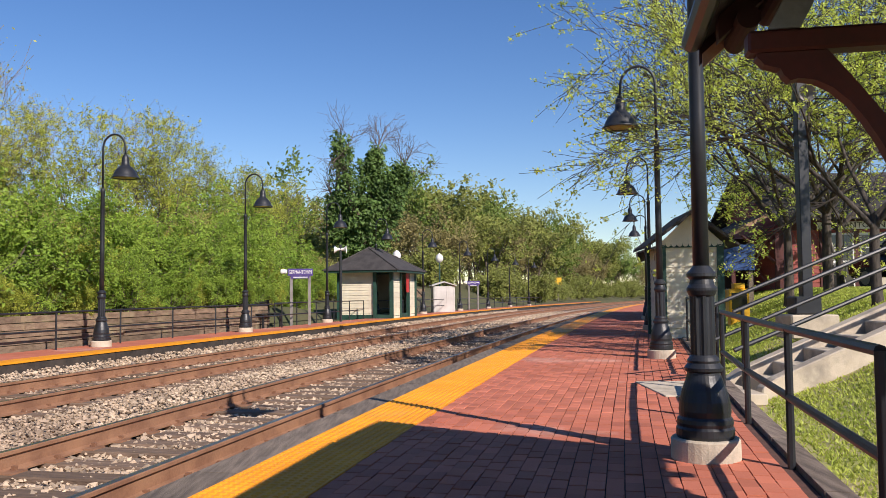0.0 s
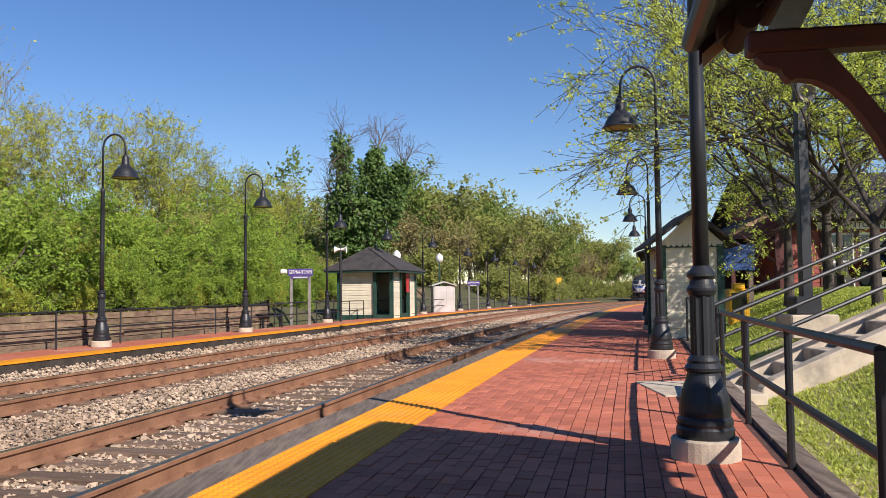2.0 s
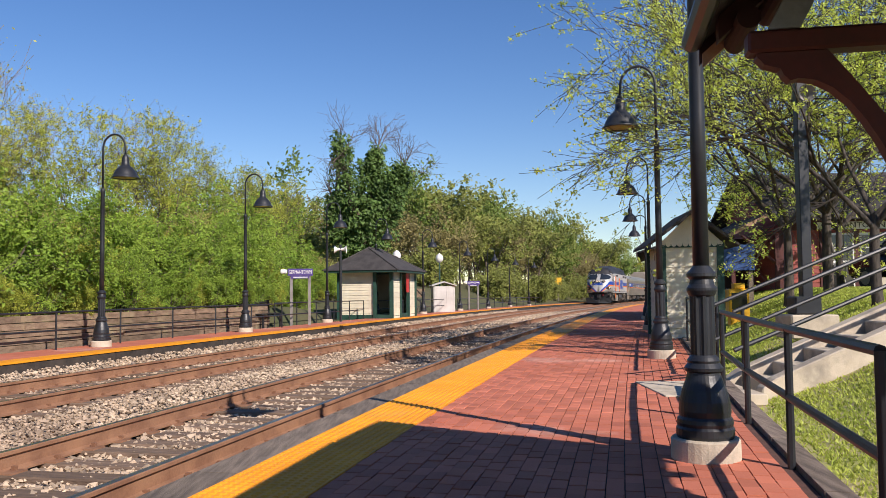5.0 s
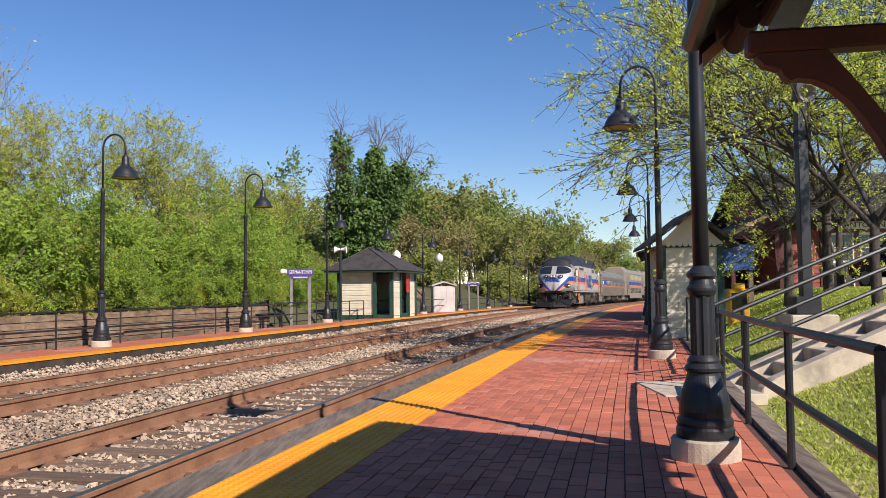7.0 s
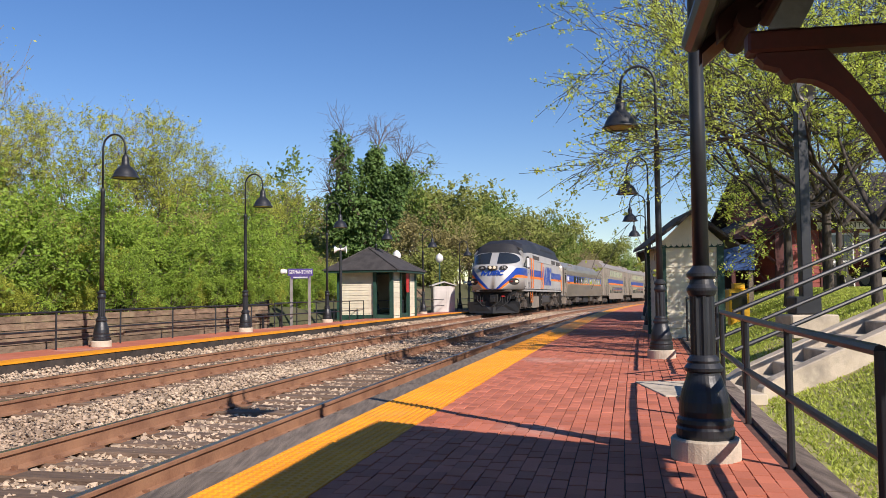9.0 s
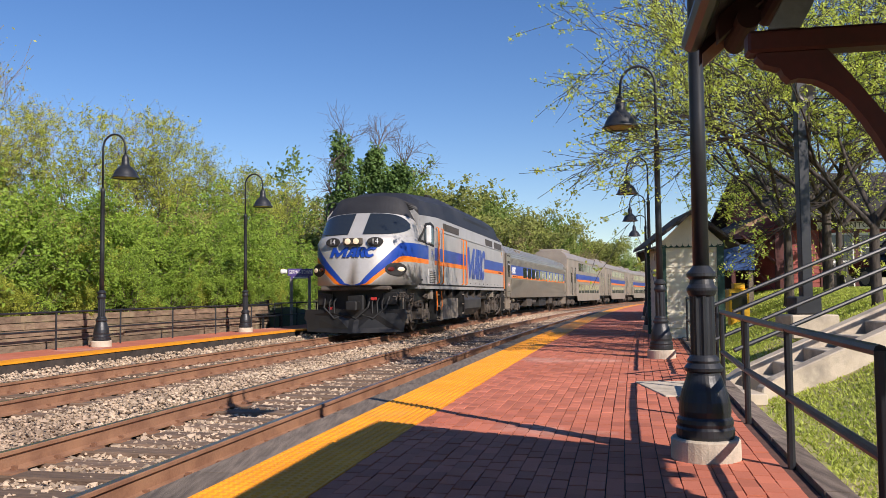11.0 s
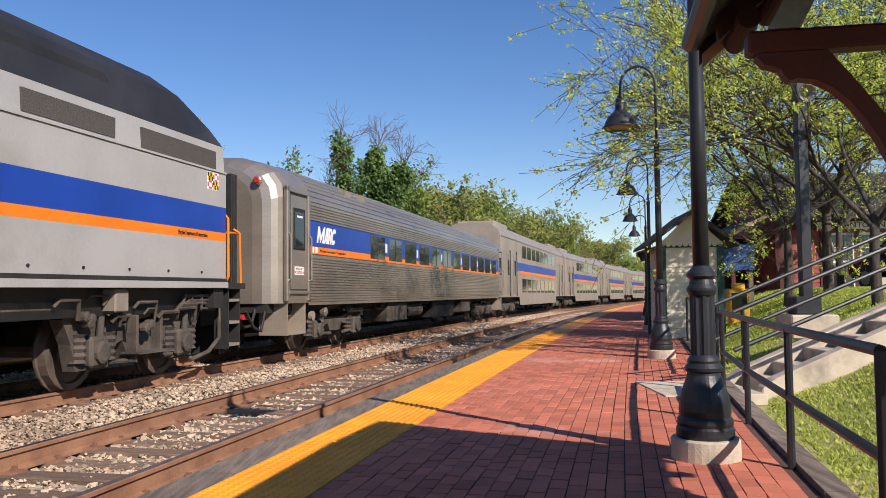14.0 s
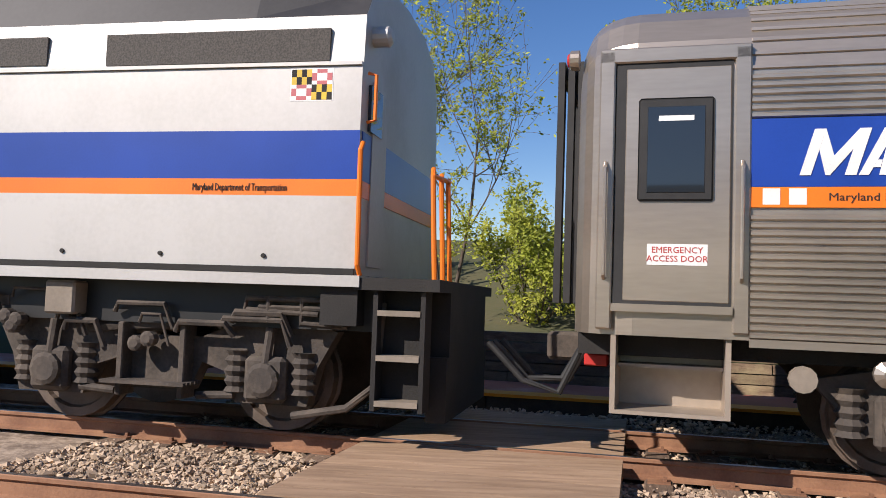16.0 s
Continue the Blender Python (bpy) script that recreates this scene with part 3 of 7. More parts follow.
def build_ivy_tree():
    r = np.random.default_rng(31)
    root = empty("ivy_tree", "bare-topped tree with trunk and limbs smothered in dark ivy", "tree")
    limbs = [[(0, 0, -0.3), (0.1, 0, 2.5), (0.0, 0.1, 5.0), (-0.9, 0, 7.5), (-1.25, 0.2, 10.2)], [(0, 0, 4.6), (0.6, 0.3, 6.4), (0.55, 0.2, 8.4), (0.9, 0.1, 9.7)], [(0.1, 0, 3.5), (1.3, -0.2, 5.6), (2.0, 0.2, 7.6), (2.5, 0.1, 8.6)], [(0, 0, 3.0), (-1.3, 0.4, 5.0), (-1.6, 0.2, 6.8)]]
    rr = [[0.4, 0.34, 0.28, 0.2, 0.12], [0.2, 0.16, 0.12, 0.09], [0.22, 0.18, 0.13, 0.09], [0.16, 0.12, 0.09]]
    lines, tips = [], []
    for l, q in zip(limbs, rr):
        lines.append(([np.array(p, float) for p in l], q))
    for l in limbs:
        end, d = np.array(l[-1], float), np.array(l[-1], float) - np.array(l[-2], float)
        for k in range(4):
            nd = d / np.linalg.norm(d) + r.normal(0, 0.55, 3) + np.array((0, 0, 0.35))
            grow(r, end - d * r.uniform(0, 0.3), nd / np.linalg.norm(nd), r.uniform(1.3, 2.1), 0.045, 2, 6, 0.6, 0.0, lines, tips)
    v, f = bars(lines)
    soup("trunk", v, f, BARK, root, smooth=True)
    cloud = []
    for l, wide in zip(limbs, ((1.75, 1.65, 1.3, 0.75, 0.35), (0.7, 0.65, 0.5, 0.25), (1.1, 0.95, 0.7, 0.4), (0.8, 0.7, 0.4))):
        l = np.array(l, float)
        for i in range(len(l) - 1):
            for f2 in np.linspace(0, 1, 14):
                p = l[i] + (l[i + 1] - l[i]) * f2
                w = wide[i] + (wide[i + 1] - wide[i]) * f2
                for k in range(12):
                    a = r.uniform(0, 6.28)
                    q = w * r.uniform(0.6, 1.05)
                    cloud.append(p + np.array((math.cos(a) * q, math.sin(a) * q, r.uniform(-0.3, 0.3))))
    v, f = foliage(r, cloud, 24000, 0.2, 0.12, 0.2)
    v[:, 2] = np.maximum(v[:, 2], 0.02)
    soup("ivy", v, f, LEAF_IVY, root)
    root.matrix_basis = pose(-4.85, 50, -0.1, 0, 0, 10)


def build_far_wood():
    kinds = [
        plant("tree", "distant spring-green woodland tree", "tree", 41, 3, 10, 4, 2, 0.5, 0.2, 0.14, 5200, 0.55, 0.2, LEAF_FAR, BARK, 0.35, "distant wood"),
        plant("tree", "distant olive woodland tree just in leaf", "tree", 42, 3, 10, 5, 2, 0.5, 0.25, 0.12, 3400, 0.5, 0.17, LEAF_FARDUN, BARK, 0.35, "distant wood"),
        plant("tree", "distant mid-green woodland tree", "tree", 43, 3, 9.5, 4, 2, 0.5, 0.2, 0.14, 5200, 0.55, 0.2, LEAF_FARMID, BARK, 0.35, "distant wood"),
        plant("tree", "distant bare brown tree with fine twigs", "tree", 44, 2, 9, 6, 3, 0.45, 0.2, 0.12, 700, 0.3, 0.12, LEAF_FARDUN, TWIG, 0.3, "distant wood"),
        plant("shrub", "rounded bright green shrub at the wood's edge", "shrub", 45, 7, 3.4, 4, 2, 0.55, 0.1, 0.05, 5200, 0.3, 0.12, LEAF_FAR, BARK, 0.55, "wood edge shrubs"),
    ]
    used = [False] * 5
    rnd = random.Random(33)

    def put(k, s, off, sc):
        p = on(s, off)
        stand(kinds[k], not used[k], p.x, p.y, land(s, off) - 0.1 if abs(off) < 60 else fall(s), rnd.uniform(-70, 70), sc)
        used[k] = True
    for s in range(46, 190, 5):
        near = -14.5 if s > 72 else -18 - (72 - s) * 0.1
        put(rnd.choice((0, 1, 1, 2, 3)), s, near - rnd.uniform(0, 4), rnd.uniform(0.75, 1.05) * (0.8 if s < 62 else 1.25))
        put(rnd.choice((0, 1, 2, 3)), s + 2.4, near - 7 - rnd.uniform(0, 5), rnd.uniform(0.9, 1.15) * (0.85 if s < 62 else 1.45))
        if s % 10 == 0:
            put(rnd.choice((0, 1, 2)), s + 1.4, near - 16 - rnd.uniform(0, 5), rnd.uniform(1.3, 1.7))
        put(4, s, near + 4.2 - rnd.uniform(0, 2), rnd.uniform(0.6, 1.1))
        put(4, s + 2.3, near + 3.0 - rnd.uniform(0, 2), rnd.uniform(0.5, 0.95))
    for s in range(125, 260, 7):
        put(rnd.choice((0, 1, 2)), s, 9 + rnd.uniform(0, 5), rnd.uniform(0.8, 1.1))
        put(rnd.choice((0, 1, 2)), s + 3, -14 - rnd.uniform(0, 5), rnd.uniform(0.9, 1.2))
    for s, off in ((75, 26), (85, 30), (95, 24), (105, 34), (66, 36), (58, 42), (115, 28), (50, 48), (92, 42), (110, 18)):
        put(rnd.choice((0, 1, 2)), s, off, rnd.uniform(0.8, 1.0))


def build_locusts():
    """Each tree's leaves are grown for the side on which its light falls."""
    for seed, label, height, trunk, limb, rise, rad, lean, x, y, z, turn, scale in (
            (52, "spreading locust tree with sparse yellow-green spring leaves", 9.0, 2.0, 0.5, 0.08, 0.12, 0.85, 7.6, 18.2, 0.85, 20, 0.8),
            (57, "gnarled locust tree just coming into leaf", 8.5, 1.9, 0.52, 0.06, 0.11, 0.95, 8.75, 18.8, 0.9, 200, 1.0),
            (52, "spreading locust tree with a dark trunk beside the steps", 9.0, 2.0, 0.5, 0.08, 0.12, 0.85, 6.6, 12.6, 0.8, 130, 0.66),
            (57, "gnarled locust tree before the station house", 8.5, 1.9, 0.52, 0.06, 0.11, 0.95, 12.0, 25.0, 0.95, 75, 1.0)):
        tree = plant("locust_tree", label, "tree", seed, 5, height, 6, 3, limb, rise, rad, 25000, 0.09, 0.043, LEAF_LOCUST, LOCUST_BARK, lean, "platform trees", trunk=trunk, facing=turn)
        tree.matrix_basis = pose(x, y, z, 0, 0, turn) @ Matrix.Diagonal((scale, scale, scale, 1))


def build_grass():
    r = np.random.default_rng(7)
    n = 300000
    s = -2.0 + 33 * r.random(n) ** 2.0
    off = PLAT_R + 0.22 + 9 * r.random(n) ** 1.5
    bare = np.array([noise.noise((a * 0.5, b * 0.7, 3.0)) for a, b in zip(s, off)])
    keep = (bare > -0.12 - 0.5 * r.random(n)) | (off > 7.0)
    keep &= (off > PLAT_R + 0.42 + 0.3 * bare) | (r.random(n) < 0.22)   # worn strip along the kerb
    s, off = s[keep], off[keep]
    n = len(s)
    c = np.array([tuple(on(a, b)) for a, b in zip(s, off)])
    c[:, 2] = [land(a, b) - 0.01 for a, b in zip(s, off)]
    clear = ~((c[:, 0] > 2.2) & (c[:, 0] < 6.2) & (c[:, 1] > 8.62) & (c[:, 1] < 9.85))
    s, c = s[clear], c[clear]
    n = len(s)
    h = r.uniform(0.018, 0.045, n) * (1 + 0.02 * s)
    wd = r.uniform(0.006, 0.013, n) * (1 + 0.06 * s)
    t = r.uniform(0, 6.28, n)
    d = np.stack([np.cos(t), np.sin(t), np.zeros(n)], 1)
    lean = np.stack([r.normal(0, 0.6, n), r.normal(0, 0.6, n), np.ones(n)], 1) * h[:, None]
    v = np.stack([c - d * wd[:, None], c + d * wd[:, None], c + lean + d * wd[:, None] * 0.2, c + lean - d * wd[:, None] * 0.2], 1)
    g = soup("grass", v.reshape(-1, 3), np.arange(n * 4).reshape(-1, 4), GRASS)
    tagged(g, "short bright green spring grass on the bank", "grass", kind="stuff")


build_left_wood()
build_ivy_tree()
build_far_wood()
build_locusts()
build_grass()


# ---- station furniture ----
CREAM = mat("cream_clapboard", (0.72, 0.66, 0.50), (0.62, 0.56, 0.42), 2, 0.7, bump=0.15, fine=30, spread=0.05)
GREEN = mat("dark_green_trim", (0.02, 0.07, 0.05), (0.012, 0.045, 0.032), 4, 0.6)
SHINGLE = mat("dark_shingle", (0.065, 0.058, 0.055), (0.035, 0.031, 0.03), 3, 0.9, bump=0.5, fine=30, island=0.25)
OXBLOOD = mat("oxblood_paint", (0.085, 0.014, 0.011), (0.055, 0.01, 0.008), 3, 0.6, bump=0.1, fine=40)
REDWALL = mat("red_clapboard", (0.30, 0.065, 0.05), (0.22, 0.045, 0.035), 2, 0.7, spread=0.12)
PALEWOOD = mat("raw_plank", (0.42, 0.27, 0.17), (0.30, 0.18, 0.11), 3, 0.8, stretch=(4, 0.5, 4))
SIGNBLUE = mat("sign_purple_blue", (0.08, 0.05, 0.22), None, 3, 0.5)
SIGNWHITE = mat("sign_white", (0.78, 0.77, 0.74), None, 3, 0.5)
SIGNYELLOW = mat("sign_yellow", (0.85, 0.47, 0.02), None, 3, 0.5)
GALV = mat("galvanised_post", (0.27, 0.25, 0.23), (0.19, 0.175, 0.16), 5, 0.6, metal=0.3)
SHEDGREY = mat("pale_shed_metal", (0.60, 0.57, 0.53), (0.50, 0.47, 0.43), 2, 0.6, fine=20)
BRASS = mat("reflector_inside", (0.5, 0.36, 0.16), (0.35, 0.24, 0.1), 5, 0.4, metal=0.6)
GREYBLUE = mat("faded_blue_timber", (0.23, 0.28, 0.33), (0.15, 0.18, 0.21), 4, 0.8, bump=0.4, fine=30)
DARKPORCH = mat("dark_porch_paint", (0.05, 0.02, 0.017), None, 3, 0.8)
BLINDS = mat("window_blinds", (0.5, 0.44, 0.34), (0.36, 0.31, 0.24), 2, 0.6)
TAN = mat("tan_soil", (0.36, 0.25, 0.14), (0.26, 0.17, 0.09), 1, 0.95, bump=0.5, fine=20)


def street_lamp():
    lamp = empty("street_lamp", "black cast-iron gooseneck platform lamp on a round concrete footing", "lamp", group="platform lamps")
    part("footing", lathe(bmesh.new(), [(0.212, -0.15), (0.216, 0.0), (0.214, 0.12), (0.206, 0.13)], 32), CONC, lamp, "pale concrete footing")
    part("base", lathe(bmesh.new(), [(0.173, 0.13), (0.180, 0.15), (0.180, 0.19), (0.169, 0.205), (0.175, 0.225), (0.171, 0.25), (0.158, 0.265), (0.162, 0.30), (0.156, 0.36), (0.138, 0.43), (0.116, 0.49), (0.105, 0.525), (0.103, 0.54), (0.118, 0.55), (0.121, 0.57), (0.110, 0.585), (0.099, 0.6), (0.103, 0.615), (0.090, 0.635), (0.078, 0.65)], 32), BLACK, lamp)
    fl = bmesh.new()
    prof = []
    for k in range(32):
        a = 2 * math.pi * k / 32
        r = 0.077 if k % 4 < 2 else 0.067
        prof.append((r * math.cos(a), r * math.sin(a)))
    prism(fl, prof, 0.61, 1.04, "z")
    part("shaft", fl, BLACK, lamp)
    part("collar", lathe(bmesh.new(), [(0.07, 1.02), (0.082, 1.03), (0.094, 1.06), (0.094, 1.075), (0.078, 1.10), (0.072, 1.13), (0.092, 1.15), (0.092, 1.17), (0.066, 1.20), (0.05, 1.22)], 32), BLACK, lamp)
    part("pole", lathe(bmesh.new(), [(0.052, 1.14), (0.048, 2.2), (0.043, 3.33), (0.05, 3.34), (0.05, 3.4), (0.028, 3.44)], 18), BLACK, lamp, smooth=True)
    pts = [(0, 0, 3.42), (0, 0, 4.28)] + [(-0.27 + 0.27 * math.cos(a), 0, 4.3 + 0.3 * math.sin(a)) for a in (math.pi * k / 10 for k in range(1, 11))] + [(-0.545, 0, 4.12)]
    part("gooseneck", tubes((pts, 0.022), n=10), BLACK, lamp, smooth=True)
    sh = part("shade", lathe(bmesh.new(), [(0.035, 4.08), (0.05, 4.04), (0.075, 4.0), (0.08, 3.93), (0.085, 3.84), (0.13, 3.8), (0.2, 3.73), (0.245, 3.64), (0.265, 3.59), (0.29, 3.565), (0.29, 3.55), (0.24, 3.56), (0.05, 3.7)][::-1], 24, (-0.545, 0, 0.075)), BLACK, lamp, smooth=True)
    part("reflector", lathe(bmesh.new(), [(0.235, 3.568), (0.1, 3.66)], 20, (-0.545, 0, 0.075)), BRASS, sh, "tarnished brass-coloured inside")
    return lamp


def build_lamps():
    lamp = street_lamp()
    first = True
    for x, y, turn, sc in ((1.66, 5.32, -13, 1.0), (3.38, 12.91, -14, 1.0), (5.5, 22.0, -14, 1.03), (7.5, 30.5, -14, 1.03), (9.5, 38.5, -14, 1.0)):
        s = y - 4.2
        m = pose(x, y, fall(s), 0, 0, turn)
        if first:
            lamp.matrix_basis = m
            first = False
        else:
            copy_thing(lamp, m)
    for x, y in ((-7.08, 17.2), (-5.52, 23.15), (-4.27, 30.54), (-2.99, 37.17), (-1.04, 43.42), (1.07, 52.6), (3.31, 60.96), (5.56, 69.23), (7.97, 77)):
        copy_thing(lamp, pose(x, y, fall(y - 5.5), 0, 0, 168) @ Matrix.Diagonal((0.96, 0.96, 0.96, 1)))


def rail_fence(name, label, pts, zs, heights, step_posts=True, r=0.021, group="platform railings"):
    """A railing of round bars: posts at pts, straight bars at the given heights."""
    f = empty(name, label, "railing", group=group)
    for p, z in zip(pts, zs):
        part("post", tubes(([(p[0], p[1], z - 0.08), (p[0], p[1], z + max(heights))], r)), BLACK, f)
    for h in heights:
        part("bar", tubes(([(p[0], p[1], z + h) for p, z in zip(pts, zs)], r)), BLACK, f)
    return f


def build_railings():
    rail_fence("railing", "black tubular steel railing along the platform kerb", [(1.69, 3.22), (2.07, 5.0), (2.42, 6.65), (2.89, 8.62)], [0.0] * 4, (0.415, 0.825), r=0.025)
    b = [on(s, 5.12) for s in (6.3, 8.0, 9.8, 11.6, 13.2)]
    rail_fence("railing", "black tubular steel railing beyond the steps", [(p.x, p.y) for p in b], [p.z for p in b], (0.45, 0.88), r=0.021)
    for s0, s1, n in ((4, 20, 9), (29.5, 43, 6), (46, 76, 12)):
        p = [on(s, -7.1) for s in np.linspace(s0, s1, n)]
        rail_fence("railing", "black tubular steel railing behind the platform across the tracks", [(q.x, q.y) for q in p], [q.z for q in p], (0.38, 0.74), r=0.02)
    p = [on(s, -7.35) for s in np.linspace(20, 29.0, 6)]
    rail_fence("railing", "black tubular steel railing behind the platform across the tracks", [(q.x, q.y) for q in p], [q.z for q in p], (0.38, 0.76), r=0.02)


def build_retaining_wall():
    w = empty("retaining_wall", "retaining wall of stacked weathered railway timbers", "retaining wall", kind="structure")
    rnd = random.Random(9)
    for c in range(5):
        s = -12.0 - rnd.uniform(0, 1)
        while s < 20:
            ln = rnd.uniform(1.5, 2.6)
            o = -7.72 + rnd.uniform(-0.02, 0.03) - 0.015 * c
            bm = along(bmesh.new(), [(o - 0.2, c * 0.142 - 0.03), (o, c * 0.142 - 0.03), (o, c * 0.142 + 0.096), (o - 0.2, c * 0.142 + 0.096)], s, min(s + ln - 0.012, 20.4), min(ln - 0.012, 20.4 - s))
            part("timber", bm, WALLTIMBER, w)
            s += ln


def bench(m):
    b = empty("bench", "dark slatted park bench on the platform", "bench", m)
    for k in range(4):
        part("seat_slat", boxes((-0.75, 0.75, -0.2 + 0.11 * k, -0.11 + 0.11 * k, 0.41, 0.44)), BLACK, b)
    for k in range(3):
        part("back_slat", boxes((-0.75, 0.75, 0.27, 0.3, 0.52 + 0.12 * k, 0.61 + 0.12 * k)), BLACK, b)
    for x in (-0.62, 0.62):
        part("leg", boxes((x - 0.03, x + 0.03, -0.2, -0.14, -0.02, 0.42), (x - 0.03, x + 0.03, 0.22, 0.29, -0.02, 0.86), (x - 0.03, x + 0.03, -0.2, 0.29, 0.36, 0.41)), BLACK, b)
    return b


def name_board(x, y, text=True):
    z = fall(y - 5.5)
    b = empty("station_sign", "purple station name board on two grey posts", "sign", pose(x, y, z, 0, 0, 8), group="station name boards")
    for px in (-0.3, 0.3):
        part("post", boxes((px - 0.05, px + 0.05, -0.05, 0.05, -0.1, 1.85), bevel=0.008), GALV, b)
    part("board", boxes((-0.42, 0.42, -0.09, -0.055, 1.66, 1.9), bevel=0.006), SIGNBLUE, b)
    part("lower_board", boxes((-0.3, 0.3, -0.085, -0.055, 1.57, 1.655)), SIGNBLUE, b)
    part("small_print", boxes((-0.24, 0.24, -0.09, -0.084, 1.6, 1.625)), SIGNWHITE, b)
    part("lamp", boxes((-0.66, -0.44, -0.1, 0.02, 1.74, 1.88), bevel=0.03), SIGNWHITE, b)
    words("lettering", "GERMANTOWN", 0.17, Matrix.Translation((0, -0.094, 1.78)) @ FRONT, SIGNWHITE, b, width=0.76)


def lap_wall(name, parent, w, h, material, m, lap=0.11):
    """Lapped boards on a wall that faces -y, w wide and h high."""
    n = int(h / lap)
    base = part(name, boxes((0, w, 0.02, 0.1, 0, h)), material, parent)
    base.matrix_basis = m
    for i in range(n):
        bm = bmesh.new()
        prism(bm, [(0.02, i * lap), (-0.012, i * lap), (0.004, (i + 1) * lap), (0.02, (i + 1) * lap)], 0.003, w - 0.003, "x")
        part("clapboard", bm, material, base)
    return base


def turned(x, y, z, deg):
    return pose(x, y, z, 0, 0, deg)


def build_far_shelter():
    m = pose(-4.75, 35.6, fall(30), 0, 0, -12)
    h = empty("platform_shelter", "cream clapboard waiting shelter with dark hipped roof and green corners", "shelter", m)
    W, D, H = 2.6, 4.2, 1.98
    lap_wall("wall", h, 1.55, H, CREAM, turned(0.35, 0.0, 0, 0))
    lap_wall("wall", h, 1.35, H, CREAM, turned(W, 0.15, 0, 90))
    lap_wall("wall", h, 1.2, H, CREAM, turned(W, 2.95, 0, 90))
    lap_wall("back_wall", h, D, H, CREAM, turned(0.35, D, 0, -90))
    lap_wall("wall", h, W - 0.35, H, CREAM, turned(W, D, 0, 180))
    for x, y in ((0.3, -0.02), (1.9, -0.02), (W, 0.1), (W, 1.5), (W, 2.9), (W, D - 0.02), (0.3, D - 0.02)):
        part("corner_post", boxes((x - 0.07, x + 0.07, y - 0.06, y + 0.1, -0.05, H)), GREEN, h)
    part("plinth", boxes((0.3, W, -0.03, D, -0.1, 0.16)), GREEN, h)
    part("fascia", boxes((-0.2, W + 0.4, -0.45, D + 0.45, H - 0.02, H + 0.07)), GREEN, h)
    rf = bmesh.new()
    c = [(-0.25, -0.5), (W + 0.45, -0.5), (W + 0.45, D + 0.5), (-0.25, D + 0.5)]
    v = [rf.verts.new((x, y, H + 0.072)) for x, y in c] + [rf.verts.new((W / 2, 1.1, H + 1.08)), rf.verts.new((W / 2, D - 1.1, H + 1.08))]
    for f in ((0, 1, 4), (1, 2, 5, 4), (2, 3, 5), (3, 0, 4, 5), (3, 2, 1, 0)):
        rf.faces.new([v[i] for i in f])
    roof = part("roof", rf, SHINGLE, h)
    part("ridge_cap", tubes(([(W / 2, 1.05, H + 1.09), (W / 2, D - 1.05, H + 1.09)], 0.05)), SHINGLE, roof)
    for a in ((0, 4), (1, 4), (2, 5), (3, 5)):
        pa = [(c[a[0]][0], c[a[0]][1], H + 0.08), (W / 2, 1.1 if a[1] == 4 else D - 1.1, H + 1.09)]
        part("hip_cap", tubes((pa, 0.035)), SHINGLE, roof)
    part("notice_flag", boxes((W + 0.1, W + 0.12, 2.2, 2.7, 1.1, 1.95)), RED, h, "red hanging banner")


